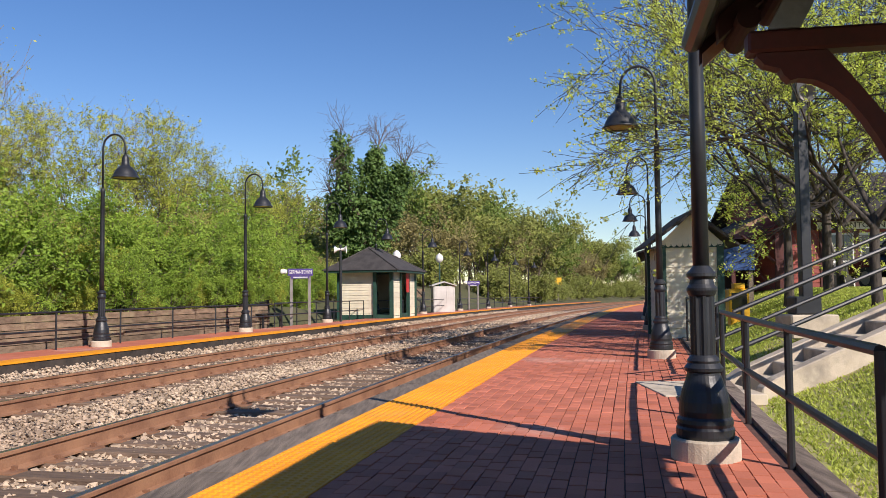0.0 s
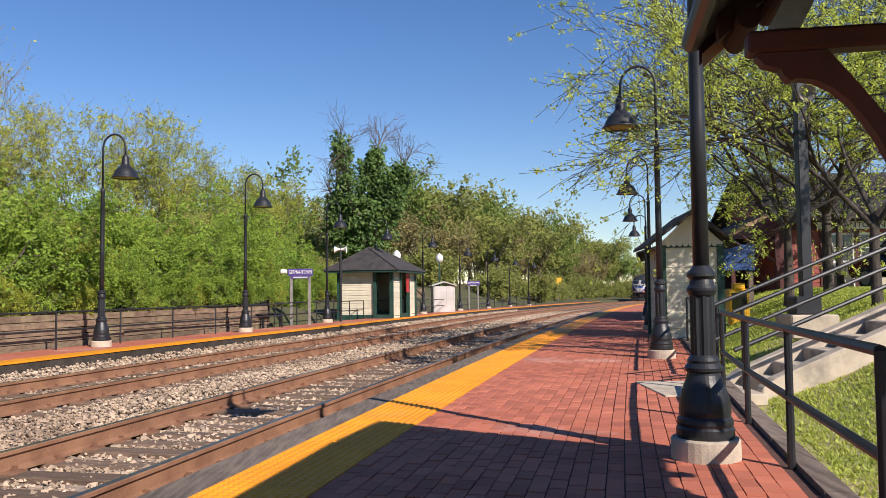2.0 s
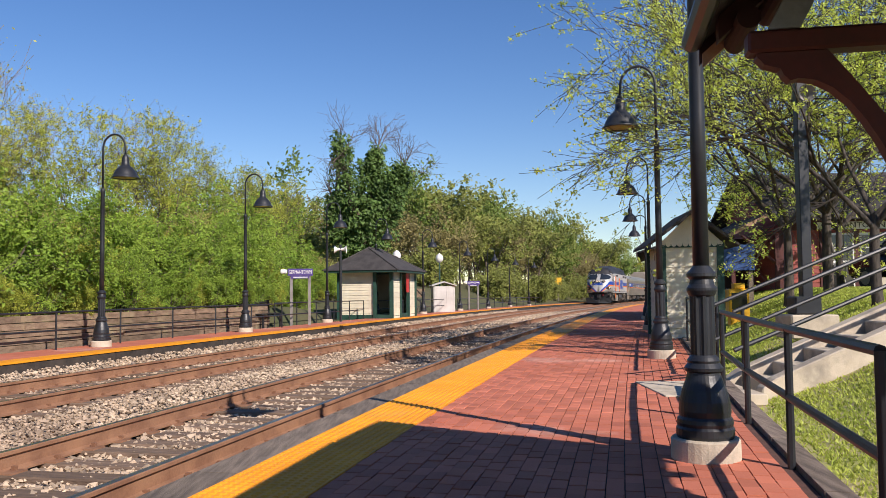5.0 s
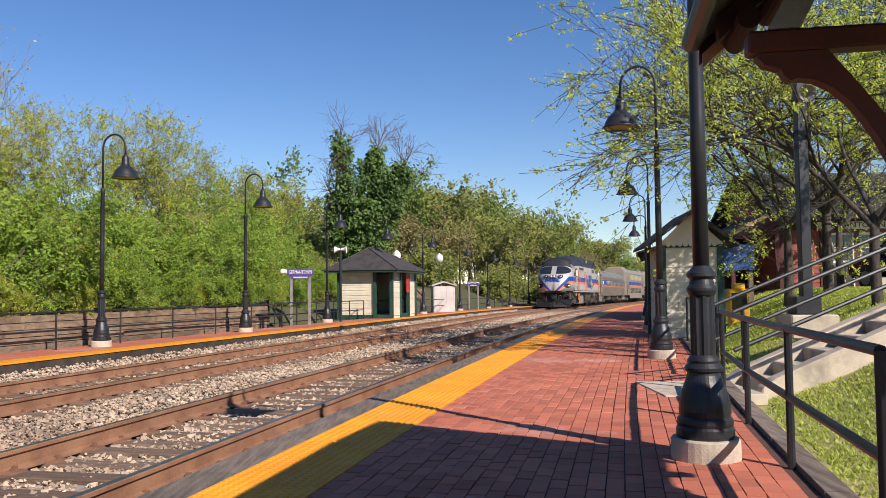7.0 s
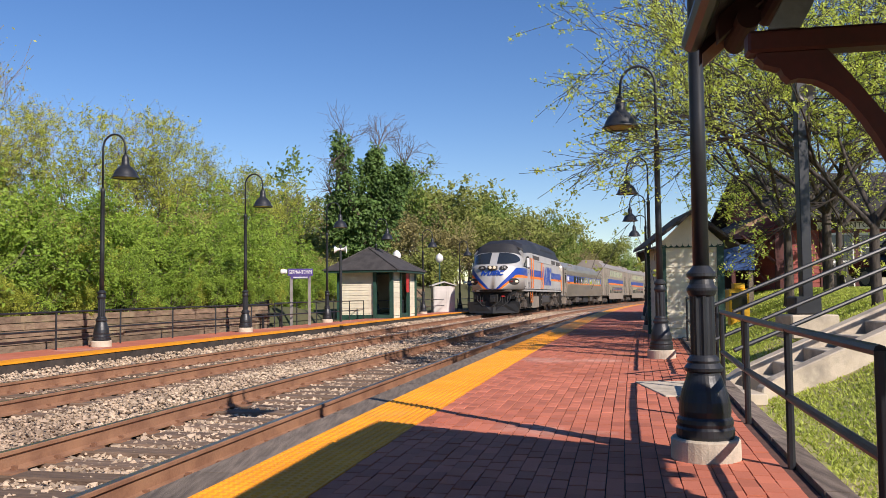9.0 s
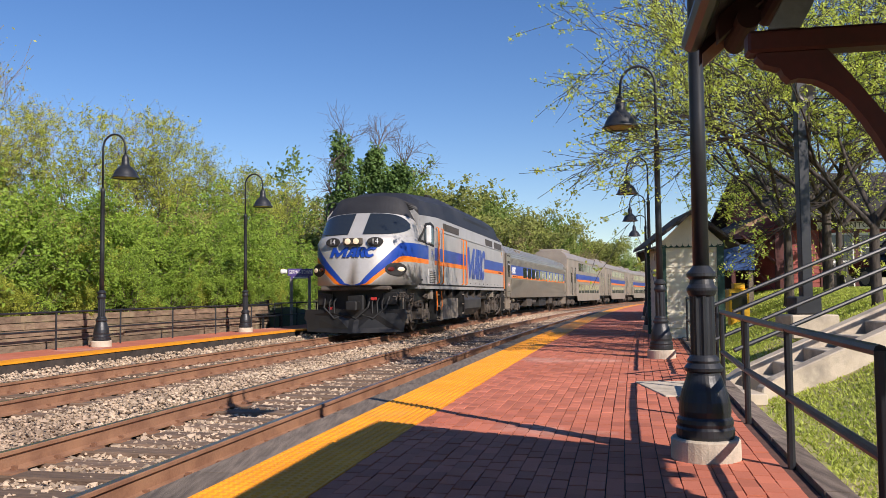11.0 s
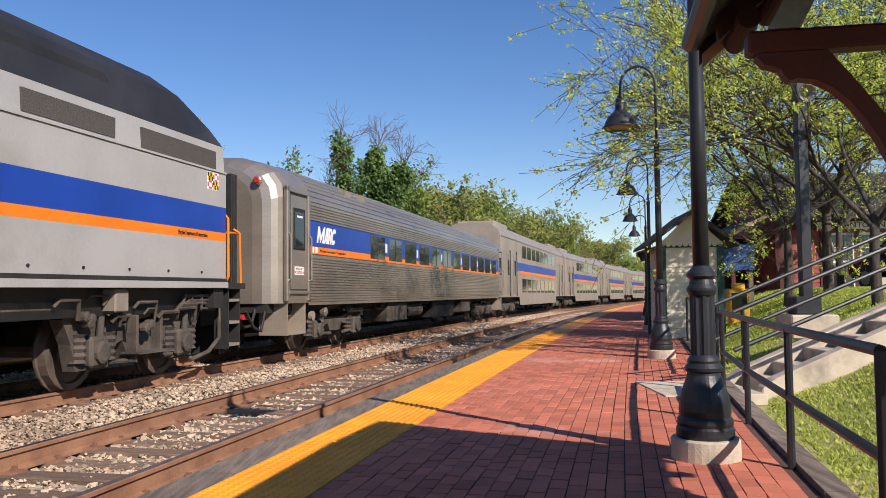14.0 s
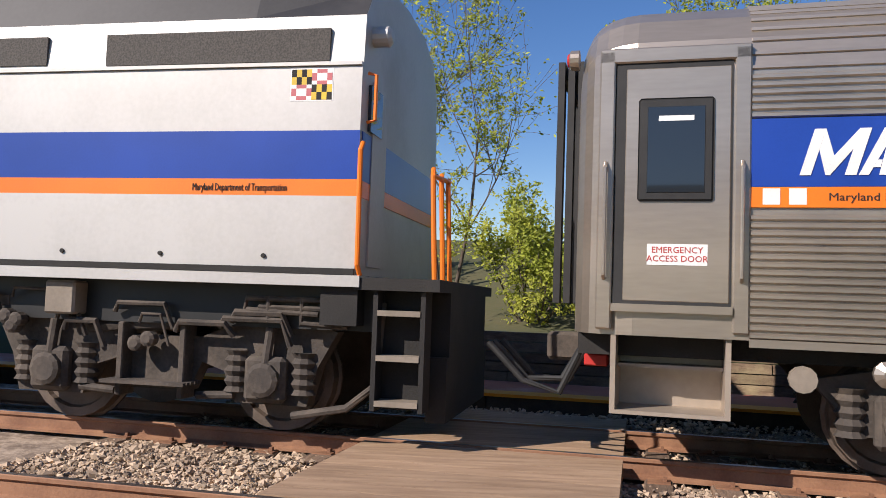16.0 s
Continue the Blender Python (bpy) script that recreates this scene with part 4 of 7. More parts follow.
def build_far_things():
    bench(posed(20.3, -7.75, 0, 90))
    name_board(-4.8, 27.9)
    name_board(2.0, 54.5)
    # speaker post
    p = empty("speaker_post", "slim black post with two white horn loudspeakers", "loudspeaker", pose(-3.85, 31.2, fall(25)))
    part("post", tubes(([(0, 0, -0.1), (0, 0, 2.9)], 0.05)), BLACK, p)
    for sg in (1, -1):
        part("horn", lathe(bmesh.new(), [(0.05, 0), (0.06, 0.12), (0.14, 0.22), (0.15, 0.23), (0.1, 0.18)], 16, (0, 0, 2.72), "x") if sg > 0 else lathe(bmesh.new(), [(0.05, 0), (0.06, -0.12), (0.14, -0.22), (0.15, -0.23), (0.1, -0.18)], 16, (0, 0, 2.72), "x"), SIGNWHITE, p, "white horn loudspeaker")
    b = empty("litter_bin", "black slatted litter bin with a blue bag", "bin", pose(-2.1, 37.9, fall(32)))
    for k in range(16):
        a = 2 * math.pi * k / 16
        part("slat", boxes((-0.035, 0.035, 0.27, 0.29, 0.02, 0.72)), BLACK, b).matrix_basis = pose(0, 0, 0, 0, 0, math.degrees(a))
    part("drum", lathe(bmesh.new(), [(0.25, -0.02), (0.26, 0.7)], 16), BLACK, b)
    part("rim", lathe(bmesh.new(), [(0.29, 0.68), (0.31, 0.72), (0.29, 0.76), (0.2, 0.76)], 16), BLACK, b)
    part("bag", lathe(bmesh.new(), [(0.12, 0.7), (0.1, 0.9), (0.05, 1.0), (0.03, 1.1)], 10), SIGNBLUE, b, "blue plastic bag")
    s = empty("storage_shed", "small pale grey metal storage shed with a shallow roof", "shed", pose(-0.55, 48.3, fall(42), 0, 0, 8))
    part("body", boxes((0, 1.25, 0, 1.3, -0.05, 1.5)), SHEDGREY, s)
    for k in range(9):
        part("rib", boxes((0.06 + k * 0.14, 0.09 + k * 0.14, -0.015, 0.0, 0.02, 1.48)), SHEDGREY, s)
    part("side_panel", boxes((1.25, 1.262, 0.06, 1.24, 0.04, 1.46)), SIGNWHITE, s)
    r = bmesh.new()
    prism(r, [(-0.1, 1.5), (0.62, 1.72), (1.35, 1.5), (1.35, 1.55), (0.62, 1.78), (-0.1, 1.55)], -0.12, 1.42, "y")
    part("roof", r, SHEDGREY, s)
    y = empty("warning_sign", "yellow rectangular notice board on a post", "sign", pose(-2.5, 41.5, fall(36)))
    part("post", tubes(([(0, 0, -0.1), (0, 0, 2.9)], 0.035)), GALV, y)
    part("board", boxes((-0.22, 0.22, -0.06, -0.04, 2.35, 2.88)), SIGNYELLOW, y)
    for k in range(4):
        part("small_print", boxes((-0.15, 0.15, -0.066, -0.06, 2.46 + k * 0.1, 2.49 + k * 0.1)), BLACK, y)
    for x, yy in ((-0.2, 50.5), (-2.55, 46.0)):
        g = empty("globe_lamp", "green post lamp with a frosted white globe", "lamp", pose(x, yy, fall(42)), group="globe lamps")
        part("post", tubes(([(0, 0, -0.1), (0, 0, 3.0)], 0.05)), GREEN, g)
        part("globe", lathe(bmesh.new(), [(0.08, 2.95), (0.2, 3.05), (0.24, 3.2), (0.2, 3.36), (0.1, 3.46), (0.03, 3.52)], 16), SIGNWHITE, g, "frosted white globe", smooth=True)
    o = empty("marker_sign", "orange diamond railway marker on a thin post", "sign", pose(15.0, 108, fall(104)))
    part("post", tubes(([(0, 0, -0.1), (0, 0, 2.6)], 0.06)), GALV, o)
    part("plate", boxes((-0.45, 0.45, -0.1, -0.06, 2.3, 3.2)), SIGNYELLOW, o)
    # bank path with timber-edged earth steps and its handrails
    st = empty("bank_steps", "earth and timber steps climbing the bank with brown handrails", "steps", pose(-1.9, 44.0, fall(38), 0, 0, 20))
    for k in range(9):
        part("tread", boxes((-0.75, 0.75, k * 0.62, k * 0.62 + 0.72, -0.2, 0.2 * k + 0.05)), TAN, st)
        part("riser", boxes((-0.8, 0.8, k * 0.62 - 0.1, k * 0.62 - 0.003, -0.2, 0.2 * k + 0.07)), TIMBER, st)
    for x in (-0.85, 0.85):
        for k in range(5):
            part("post", tubes(([(x, k * 1.3, 0.42 * k - 0.3), (x, k * 1.3, 0.42 * k + 0.95)], 0.03)), DARKTIMBER, st)
        part("handrail", tubes(([(x, 0, 0.95), (x, 5.2, 0.42 * 4 + 0.95)], 0.035)), DARKTIMBER, st)
        part("handrail", tubes(([(x, 0, 0.5), (x, 5.2, 0.42 * 4 + 0.5)], 0.03)), DARKTIMBER, st)
    for k in range(4):
        w = empty("bank_wall", "low stacked timber wall on the bank", "retaining wall", pose(-3.6 + k * 0.5, 45.0 + k * 1.4, fall(40) + 0.35 * k, 0, 0, 10), group="bank walls")
        for c in range(3):
            part("timber", boxes((-1.2, 1.0, -0.1, 0.1, c * 0.17 - 0.2, c * 0.17 - 0.04)), WALLTIMBER, w)


# ---- near side ----
def build_canopy():
    """The open shelter beside the camera: its gabled roof, bracketed posts and rafters."""
    c = empty("platform_canopy", "open platform shelter with oxblood timber frame and dark gabled roof", "shelter", pose(1.14, 3.53, 0, 0, 0, -11), kind="structure")
    # own axes: y along the platform (negative is towards and past the camera), x away from the track
    ez, rz, hw = 2.14, 3.1, 1.09
    for x0, x1 in ((0.0, hw), (2 * hw, hw)):
        bm = bmesh.new()
        prism(bm, [(x0, ez), (x1, rz), (x1, rz + 0.07), (x0, ez + 0.07)], -9.0, 0.0, "y")
        part("roof_slope", bm, SHINGLE, c)
    for k in range(12):
        yy = -0.3 - k * 0.75
        for x0, x1 in ((0.02, hw - 0.02), (2 * hw - 0.02, hw + 0.02)):
            bm = bmesh.new()
            prism(bm, [(x0, ez + 0.01), (x1, rz - 0.025), (x1, rz - 0.12), (x0, ez - 0.085)], yy, yy + 0.08, "y")
            part("rafter", bm, DARKPORCH, c)
    for x0, x1 in ((-0.02, hw), (2 * hw + 0.02, hw)):
        bm = bmesh.new()
        prism(bm, [(x0, ez - 0.1), (x0, ez + 0.08), (x1, rz + 0.1), (x1, rz - 0.08)], 0.003, 0.03, "y")
        part("bargeboard", bm, DARKPORCH, c)
        bm = bmesh.new()
        prism(bm, [(x0 + 0.01, ez - 0.12), (x0 + 0.01, ez - 0.06), (x1, rz - 0.04), (x1, rz - 0.1)], -0.03, -0.002, "y")
        part("barge_trim", bm, PALEWOOD, c)
    part("gutter", tubes(([(-0.05, -9.0, ez), (-0.05, 0.0, ez)], 0.045), n=10), BLACK, c, "black half-round gutter")
    for k in range(3):
        part("purlin_end", lathe(bmesh.new(), [(0.045, -0.4), (0.045, -0.04), (0.03, -0.03)], 14, (0.12 + 0.13 * k, 0, ez - 0.03 + 0.11 * k), "y"), DARKPORCH, c)
    for yy in (-0.5, -3.6, -6.8):
        part("post", boxes((0.70, 0.84, yy - 0.07, yy + 0.07, -0.05, 1.915), bevel=0.012), OXBLOOD, c)
        bm = bmesh.new()
        nose = [(0.12, 1.928), (0.12, 1.915), (0.145, 1.885), (0.2, 1.868), (0.21, 1.845), (0.232, 1.822)]
        under = [(0.262 + 0.438 * math.sin(a), 1.0 + 0.83 * math.cos(a) ** 1.5) for a in (math.pi / 2 * k / 12 for k in range(13))]
        over = [(0.70 - 0.338 * f, 1.40 + 0.528 * f ** 0.8) for f in (0, 0.2, 0.4, 0.6, 0.8, 1.0)]
        prism(bm, nose + under + over, yy - 0.035, yy + 0.035, "y")
        part("bracket", bm, OXBLOOD, c, "scroll-cut oxblood timber bracket")
        part("tie_beam", boxes((0.088, 2.1, yy - 0.05, yy + 0.05, 1.93, 2.01), bevel=0.01), OXBLOOD, c)
        bm = bmesh.new()
        prism(bm, [(0.16, 2.012), (0.27, 2.012), (0.42, 2.3), (0.31, 2.3)], yy - 0.05, yy + 0.05, "y")
        part("strut", bm, GREYBLUE, c, "faded blue-grey timber strut")
        part("post", boxes((1.34, 1.48, yy - 0.07, yy + 0.07, -0.05, 1.915), bevel=0.012), OXBLOOD, c)


def build_steps():
    at = pose(3.12, 9.17, 0, 0, 0, 3)
    st = empty("concrete_steps", "concrete steps with sloping cheek walls climbing the grass bank", "steps", at, kind="structure")
    for k in range(7):
        part("tread", boxes((0.3 + 0.37 * k, 0.3 + 0.37 * (k + 1) + (0.4 if k == 6 else 0), -0.36, 0.36, -0.3, 0.15 * (k + 1) - 0.07), bevel=0.012), CONC, st)
    for y0, y1 in ((-0.54, -0.363), (0.363, 0.54)):
        bm = bmesh.new()
        prism(bm, [(0.08, -0.25), (3.3, -0.25), (3.3, 1.22), (2.9, 1.2), (0.3, 0.13), (0.16, 0.03)], y0, y1, "y")
        bmesh.ops.bevel(bm, geom=bm.edges[:], offset=0.012, segments=1, affect="EDGES")
        part("cheek_wall", bm, CONC, st)
    slab = link("landing_slab", boxes((2.2, 3.22, 8.3, 9.6, -0.1, 0.012), bevel=0.006), CONC)
    tagged(slab, "pale concrete landing slab at the foot of the steps", "paving", kind="structure")
    for y0 in (-0.45, 0.45):
        r = empty("handrail", "black double tubular handrail up the concrete steps", "railing", at, group="step handrails")
        for x in (0.0, 2.9):
            z = 0.0 if x < 0.1 else 0.4 * (x - 0.1)
            part("post", tubes(([(x, y0, z - 0.1), (x, y0, z + 0.86)], 0.021)), BLACK, r)
        for h in (0.46, 0.86):
            part("bar", tubes(([(-0.1, y0, h - 0.04), (2.9, y0, 1.14 + h), (3.4, y0, 1.16 + h)], 0.024)), BLACK, r)


def build_near_things():
    sp = empty("speaker_pole", "square black post with a horn loudspeaker, on a concrete footing", "loudspeaker", pose(5.25, 12.0, 0.64))
    part("footing", boxes((-0.34, 0.34, -0.3, 0.3, -0.3, 0.04), bevel=0.02), CONC, sp)
    part("base_box", boxes((-0.22, 0.16, -0.16, 0.16, 0.04, 0.3), bevel=0.02), BLACK, sp)
    part("pole", boxes((-0.075, 0.075, -0.075, 0.075, 0.28, 3.42), bevel=0.012), BLACK, sp)
    part("horn", lathe(bmesh.new(), [(0.03, -0.1), (0.05, -0.16), (0.07, -0.26), (0.12, -0.32), (0.125, -0.33), (0.05, -0.2)], 18, (-0.03, 0, 3.2), "y"), GALV, sp, "grey horn loudspeaker")
    # kiosk
    k = empty("kiosk", "cream clapboard kiosk with green corners and scalloped dark gable roof", "kiosk", pose(4.78, 18.0, fall(14), 0, 0, -6))
    W, D, H = 1.22, 1.9, 2.02
    lap_wall("wall", k, W, H, CREAM, turned(0, 0, 0, 0))
    lap_wall("wall", k, D, H, CREAM, turned(W, 0, 0, 90))
    lap_wall("wall", k, D, H, CREAM, turned(0, D, 0, -90))
    lap_wall("wall", k, W, H, CREAM, turned(W, D, 0, 180))
    for x, y in ((0, 0), (W, 0), (0, D), (W, D)):
        part("corner_post", boxes((x - 0.07, x + 0.07, y - 0.05, y + 0.09, -0.05, H)), GREEN, k)
    part("gable", prism(bmesh.new(), [(-0.1, H), (W + 0.1, H), (W / 2, H + 0.66)], -0.03, 0.0, "y"), CREAM, k)
    part("gable_rail", boxes((-0.1, W + 0.1, -0.045, -0.033, H - 0.06, H + 0.03)), GREEN, k)
    for i in range(11):
        part("scallop", lathe(bmesh.new(), [(0.06, -0.05), (0.06, -0.035)], 10, (i * W / 10, 0, H + 0.02), "y"), CREAM, k)
    for sg in (1, -1):
        bm = bmesh.new()
        prism(bm, [(W / 2, H + 0.66), (W / 2 + sg * (W / 2 + 0.35), H - 0.06), (W / 2 + sg * (W / 2 + 0.35), H + 0.0), (W / 2, H + 0.75)], -0.3, D + 0.3, "y")
        part("roof_slope", bm, SHINGLE, k)
    # plank partition and red canopy further along the platform
    c = empty("platform_canopy", "further platform shelter with oxblood posts and a dark roof", "shelter", posed(29.0, 4.75, 0))
    for x in (0.2, 2.0):
        for y in (0.3, 3.3, 6.3, 9.3):
            part("post", boxes((x - 0.07, x + 0.07, y - 0.07, y + 0.07, -0.05, 2.5)), OXBLOOD, c)
    for y in (0.3, 3.3, 6.3, 9.3):
        part("tie_beam", boxes((-0.5, 2.7, y - 0.06, y + 0.06, 2.35, 2.47)), OXBLOOD, c)
        part("brace", tubes(([(0.2, y, 1.7), (-0.35, y, 2.36)], 0.05)), OXBLOOD, c)
        part("brace", tubes(([(0.2, y, 1.7), (0.75, y, 2.36)], 0.05)), OXBLOOD, c)
    for x0, x1 in ((-0.75, 1.1), (2.95, 1.1)):
        bm = bmesh.new()
        prism(bm, [(x0, 2.48), (x1, 3.05), (x1, 3.13), (x0, 2.56)], -0.4, 10.2, "y")
        part("roof_slope", bm, SHINGLE, c)
    part("fascia", boxes((-0.8, -0.76, -0.4, 10.2, 2.4, 2.58)), GALV, c)
    # pale tent roof with green edge, yellow box, blue board
    t = empty("garden_tent", "white pop-up tent with a green valance", "tent", pose(9.6, 31, 0.3))
    for x in (0, 2.4):
        for y in (0, 2.4):
            part("leg", boxes((x - 0.03, x + 0.03, y - 0.03, y + 0.03, -0.3, 1.7)), SIGNWHITE, t)
    part("side_sheet", boxes((0.02, 2.38, 0.0, 0.02, -0.1, 1.45)), SIGNWHITE, t)
    part("valance", boxes((-0.05, 2.45, -0.05, -0.03, 1.45, 1.7)), mat("tent_green", (0.02, 0.28, 0.16), None, 3, 0.6), t)
    rf = bmesh.new()
    v = [rf.verts.new(p) for p in ((-0.05, -0.05, 1.7), (2.45, -0.05, 1.7), (2.45, 2.45, 1.7), (-0.05, 2.45, 1.7), (1.2, 1.2, 2.5))]
    for f in ((0, 1, 4), (1, 2, 4), (2, 3, 4), (3, 0, 4), (3, 2, 1, 0)):
        rf.faces.new([v[i] for i in f])
    part("tent_roof", rf, SIGNWHITE, t)
    n = empty("newspaper_box", "yellow newspaper vending box", "vending box", pose(7.2, 20.3, 0.05, 0, 0, -6))
    part("stand", boxes((-0.2, 0.2, -0.17, 0.17, -0.15, 0.3)), SIGNYELLOW, n)
    part("body", boxes((-0.24, 0.24, -0.2, 0.2, 0.3, 1.0), bevel=0.02), SIGNYELLOW, n)
    part("window", boxes((-0.18, 0.18, -0.205, -0.2, 0.5, 0.9)), GLASS_DARK, n)
    part("coin_box", boxes((-0.1, 0.16, -0.14, 0.14, 1.0, 1.14), bevel=0.015), SIGNYELLOW, n)
    b = empty("notice_board", "blue notice board on weathered posts", "notice board", pose(8.0, 22.6, 0.2, 0, 0, -6))
    part("board", boxes((-0.62, 0.5, -0.03, 0.03, 1.35, 2.05)), mat("board_blue", (0.02, 0.07, 0.22), None, 3, 0.6), b)
    for x in (-0.5, 0.4):
        part("post", boxes((x - 0.06, x + 0.06, 0.03, 0.15, -0.3, 2.1)), TIMBER, b)


GLASS_DARK = glass_mat("shop_glass", (0.03, 0.03, 0.03), 0.08)


def build_station():
    st = empty("station_house", "dark red clapboard station house with white-framed windows and grey roof", "building", pose(11.0, 27.0, 0.62, 0, 0, -4))
    W, D, H = 10.0, 7.0, 2.62
    lap_wall("wall", st, W, H, REDWALL, turned(0, 0, 0, 0), 0.15)
    lap_wall("wall", st, D, H, REDWALL, turned(0, D, 0, -90), 0.15)
    part("back_wall", boxes((0, W, D - 0.1, D, -0.4, H)), REDWALL, st)
    part("foundation", boxes((-0.02, W, 0.0, D - 0.11, -0.6, 0.05)), DARKPORCH, st)
    for x in (0.05, 1.35, 2.43, 3.5, 5.2):
        part("pilaster", boxes((x - 0.08, x + 0.08, -0.035, 0.02, 0, H)), OXBLOOD, st)
    for i, (x0, x1) in enumerate(((1.5, 2.3), (2.6, 3.4), (4.0, 4.8), (5.6, 6.4))):
        w = part("window", boxes((x0 - 0.07, x1 + 0.07, -0.03, 0.02, 0.35, 2.2)), SIGNWHITE, st, "white-framed sash window")
        for a, b in ((x0, (x0 + x1) / 2 - 0.02), ((x0 + x1) / 2 + 0.02, x1)):
            for z0, z1 in ((0.42, 1.24), (1.3, 1.7), (1.74, 2.13)):
                part("pane", boxes((a, b, -0.036, -0.03, z0, z1)), BLINDS if (i == 1 and z1 < 1.3) else GLASS_DARK, w)
        part("window_sill", boxes((x0 - 0.12, x1 + 0.12, -0.08, 0.0, 0.27, 0.345)), SIGNWHITE, w)
    part("frieze", boxes((0, W, -0.05, 0.02, 2.3, H)), OXBLOOD, st)
    part("sign_board", boxes((1.2, 3.45, -0.075, -0.052, 2.32, 2.56)), SIGNWHITE, st, "white station name board")
    words("lettering", "GERMANTOWN", 0.26, Matrix.Translation((2.32, -0.08, 2.44)) @ FRONT, BLACK, st, width=2.0)
    for y0, y1 in ((-0.8, D / 2), (D + 0.8, D / 2)):
        bm = bmesh.new()
        prism(bm, [(y0, H - 0.02), (y1, H + 1.9), (y1, H + 2.0), (y0, H + 0.08)], -0.5, W + 0.5, "x")
        part("roof_slope", bm, SHINGLE, st)
    part("gable", prism(bmesh.new(), [(0, H), (D, H), (D / 2, H + 1.85)], 0.02, 0.1, "x"), REDWALL, st)
    # porch at the end
    for x in (-1.6, -0.2):
        part("porch_post", boxes((x - 0.06, x + 0.06, -0.4, -0.28, -0.5, 2.2)), OXBLOOD, st)
    part("porch_brace", tubes(([(-0.2, -0.34, 1.2), (-1.3, -0.34, 2.15)], 0.05)), OXBLOOD, st)
    part("porch_wall", boxes((-1.5, -0.05, 2.6, 2.7, -0.5, 2.2)), DARKPORCH, st)
    part("porch_floor", boxes((-1.8, -0.05, -0.5, 2.6, -0.6, -0.1)), DARKPORCH, st)
    bm = bmesh.new()
    prism(bm, [(-2.5, 1.75), (-0.55, 2.75), (-0.55, 2.85), (-2.5, 1.85)], -0.7, 3.0, "y")
    part("porch_roof", bm, SHINGLE, st)
    part("porch_fascia", prism(bmesh.new(), [(-2.5, 1.7), (-0.55, 2.7), (-0.55, 2.83), (-2.5, 1.83)], -0.74, -0.703, "y"), PALEWOOD, st)
    part("downpipe", tubes(([(1.35, -0.3, 2.4), (2.0, -0.3, 0.3)], 0.05)), GALV, st)
    c = empty("parked_car", "black car parked by the station house", "car", pose(13.2, 22.5, 0.98, 0, 0, 100))
    bm = bmesh.new()
    prism(bm, [(-2.2, 0.35), (2.2, 0.35), (2.25, 0.7), (2.1, 0.85), (1.2, 0.95), (0.6, 1.4), (-1.0, 1.42), (-1.8, 0.98), (-2.2, 0.9)], -0.85, 0.85, "y")
    bmesh.ops.bevel(bm, geom=bm.edges[:], offset=0.07, segments=2, affect="EDGES")
    part("body", bm, mat("black_car_paint", (0.012, 0.012, 0.014), None, 3, 0.2), c, smooth=True)
    for sg in (1, -1):
        part("side_glass", prism(bmesh.new(), [(-1.4, 0.98), (0.95, 0.98), (0.5, 1.32), (-0.95, 1.33)], sg * 0.852, sg * 0.86, "y"), GLASS_DARK, c)
        for x in (-1.35, 1.4):
            wh = part("wheel", lathe(bmesh.new(), [(0.33, sg * 0.66), (0.33, sg * 0.86), (0.22, sg * 0.87)], 18, (x, 0, 0.33), "y"), RUBBER_TYRE, c)
            part("rim", lathe(bmesh.new(), [(0.2, sg * 0.865), (0.2, sg * 0.875), (0.06, sg * 0.88)], 14, (x, 0, 0.33), "y"), GALV, wh)


RUBBER_TYRE = mat("tyre_rubber", (0.02, 0.02, 0.02), None, 6, 0.8)


def build_crossing():
    """Plank crossing between the rails beside where the camera stands."""
    c = empty("track_crossing", "worn tan plank crossing between the rails", "level crossing", kind="structure")
    for o0, o1 in ((-0.66, 0.66), (FAR + 0.85, -0.86), (FAR - 0.66, FAR + 0.66), (FAR - 1.72, FAR - 0.86)):
        n = max(1, round((o1 - o0) / 0.27))
        for k in range(n):
            a, b = o0 + (o1 - o0) * k / n + 0.004, o0 + (o1 - o0) * (k + 1) / n - 0.004
            part("plank", along(bmesh.new(), [(a, RAIL_Z - 0.18), (b, RAIL_Z - 0.18), (b, RAIL_Z - 0.012), (a, RAIL_Z - 0.012)], -6.6, -4.4, 1.1), CROSSPLANK, c)


CROSSPLANK = mat("worn_crossing_plank", (0.40, 0.27, 0.17), (0.28, 0.18, 0.11), 2.5, 0.9, bump=0.4, fine=25, stretch=(5, 0.6, 5), spread=0.15)
build_lamps()
build_railings()
build_retaining_wall()
build_steps()
build_canopy()
build_crossing()


# ---- the train ----
SILVER = mat("silver_paint", (0.50, 0.485, 0.46), (0.43, 0.415, 0.39), 0.9, 0.5, metal=0.35, fine=25, dirt=(0.33, 0.30, 0.26), dirt_at=0.64)
BLUE = mat("blue_livery", (0.012, 0.055, 0.33), (0.009, 0.045, 0.27), 1.5, 0.35)
ORANGE = mat("orange_livery", (0.85, 0.20, 0.012), (0.75, 0.17, 0.01), 1.5, 0.4)
ROOFBLACK = mat("sooty_roof", (0.024, 0.024, 0.026), (0.013, 0.013, 0.015), 1.2, 0.6, fine=20, dirt=(0.045, 0.042, 0.04))
WHITE = mat("white_marking", (0.8, 0.79, 0.76), (0.7, 0.69, 0.66), 3, 0.5)
STEEL = mat("stainless_steel", (0.48, 0.41, 0.335), (0.38, 0.325, 0.265), 0.8, 0.33, metal=0.7, fine=14, stretch=(1, 0.3, 2), dirt=(0.30, 0.26, 0.22), dirt_at=0.64)
STEELTAN = mat("dusty_steel", (0.45, 0.375, 0.30), (0.36, 0.30, 0.235), 0.8, 0.45, metal=0.45, fine=14, dirt=(0.28, 0.23, 0.18), dirt_at=0.66)
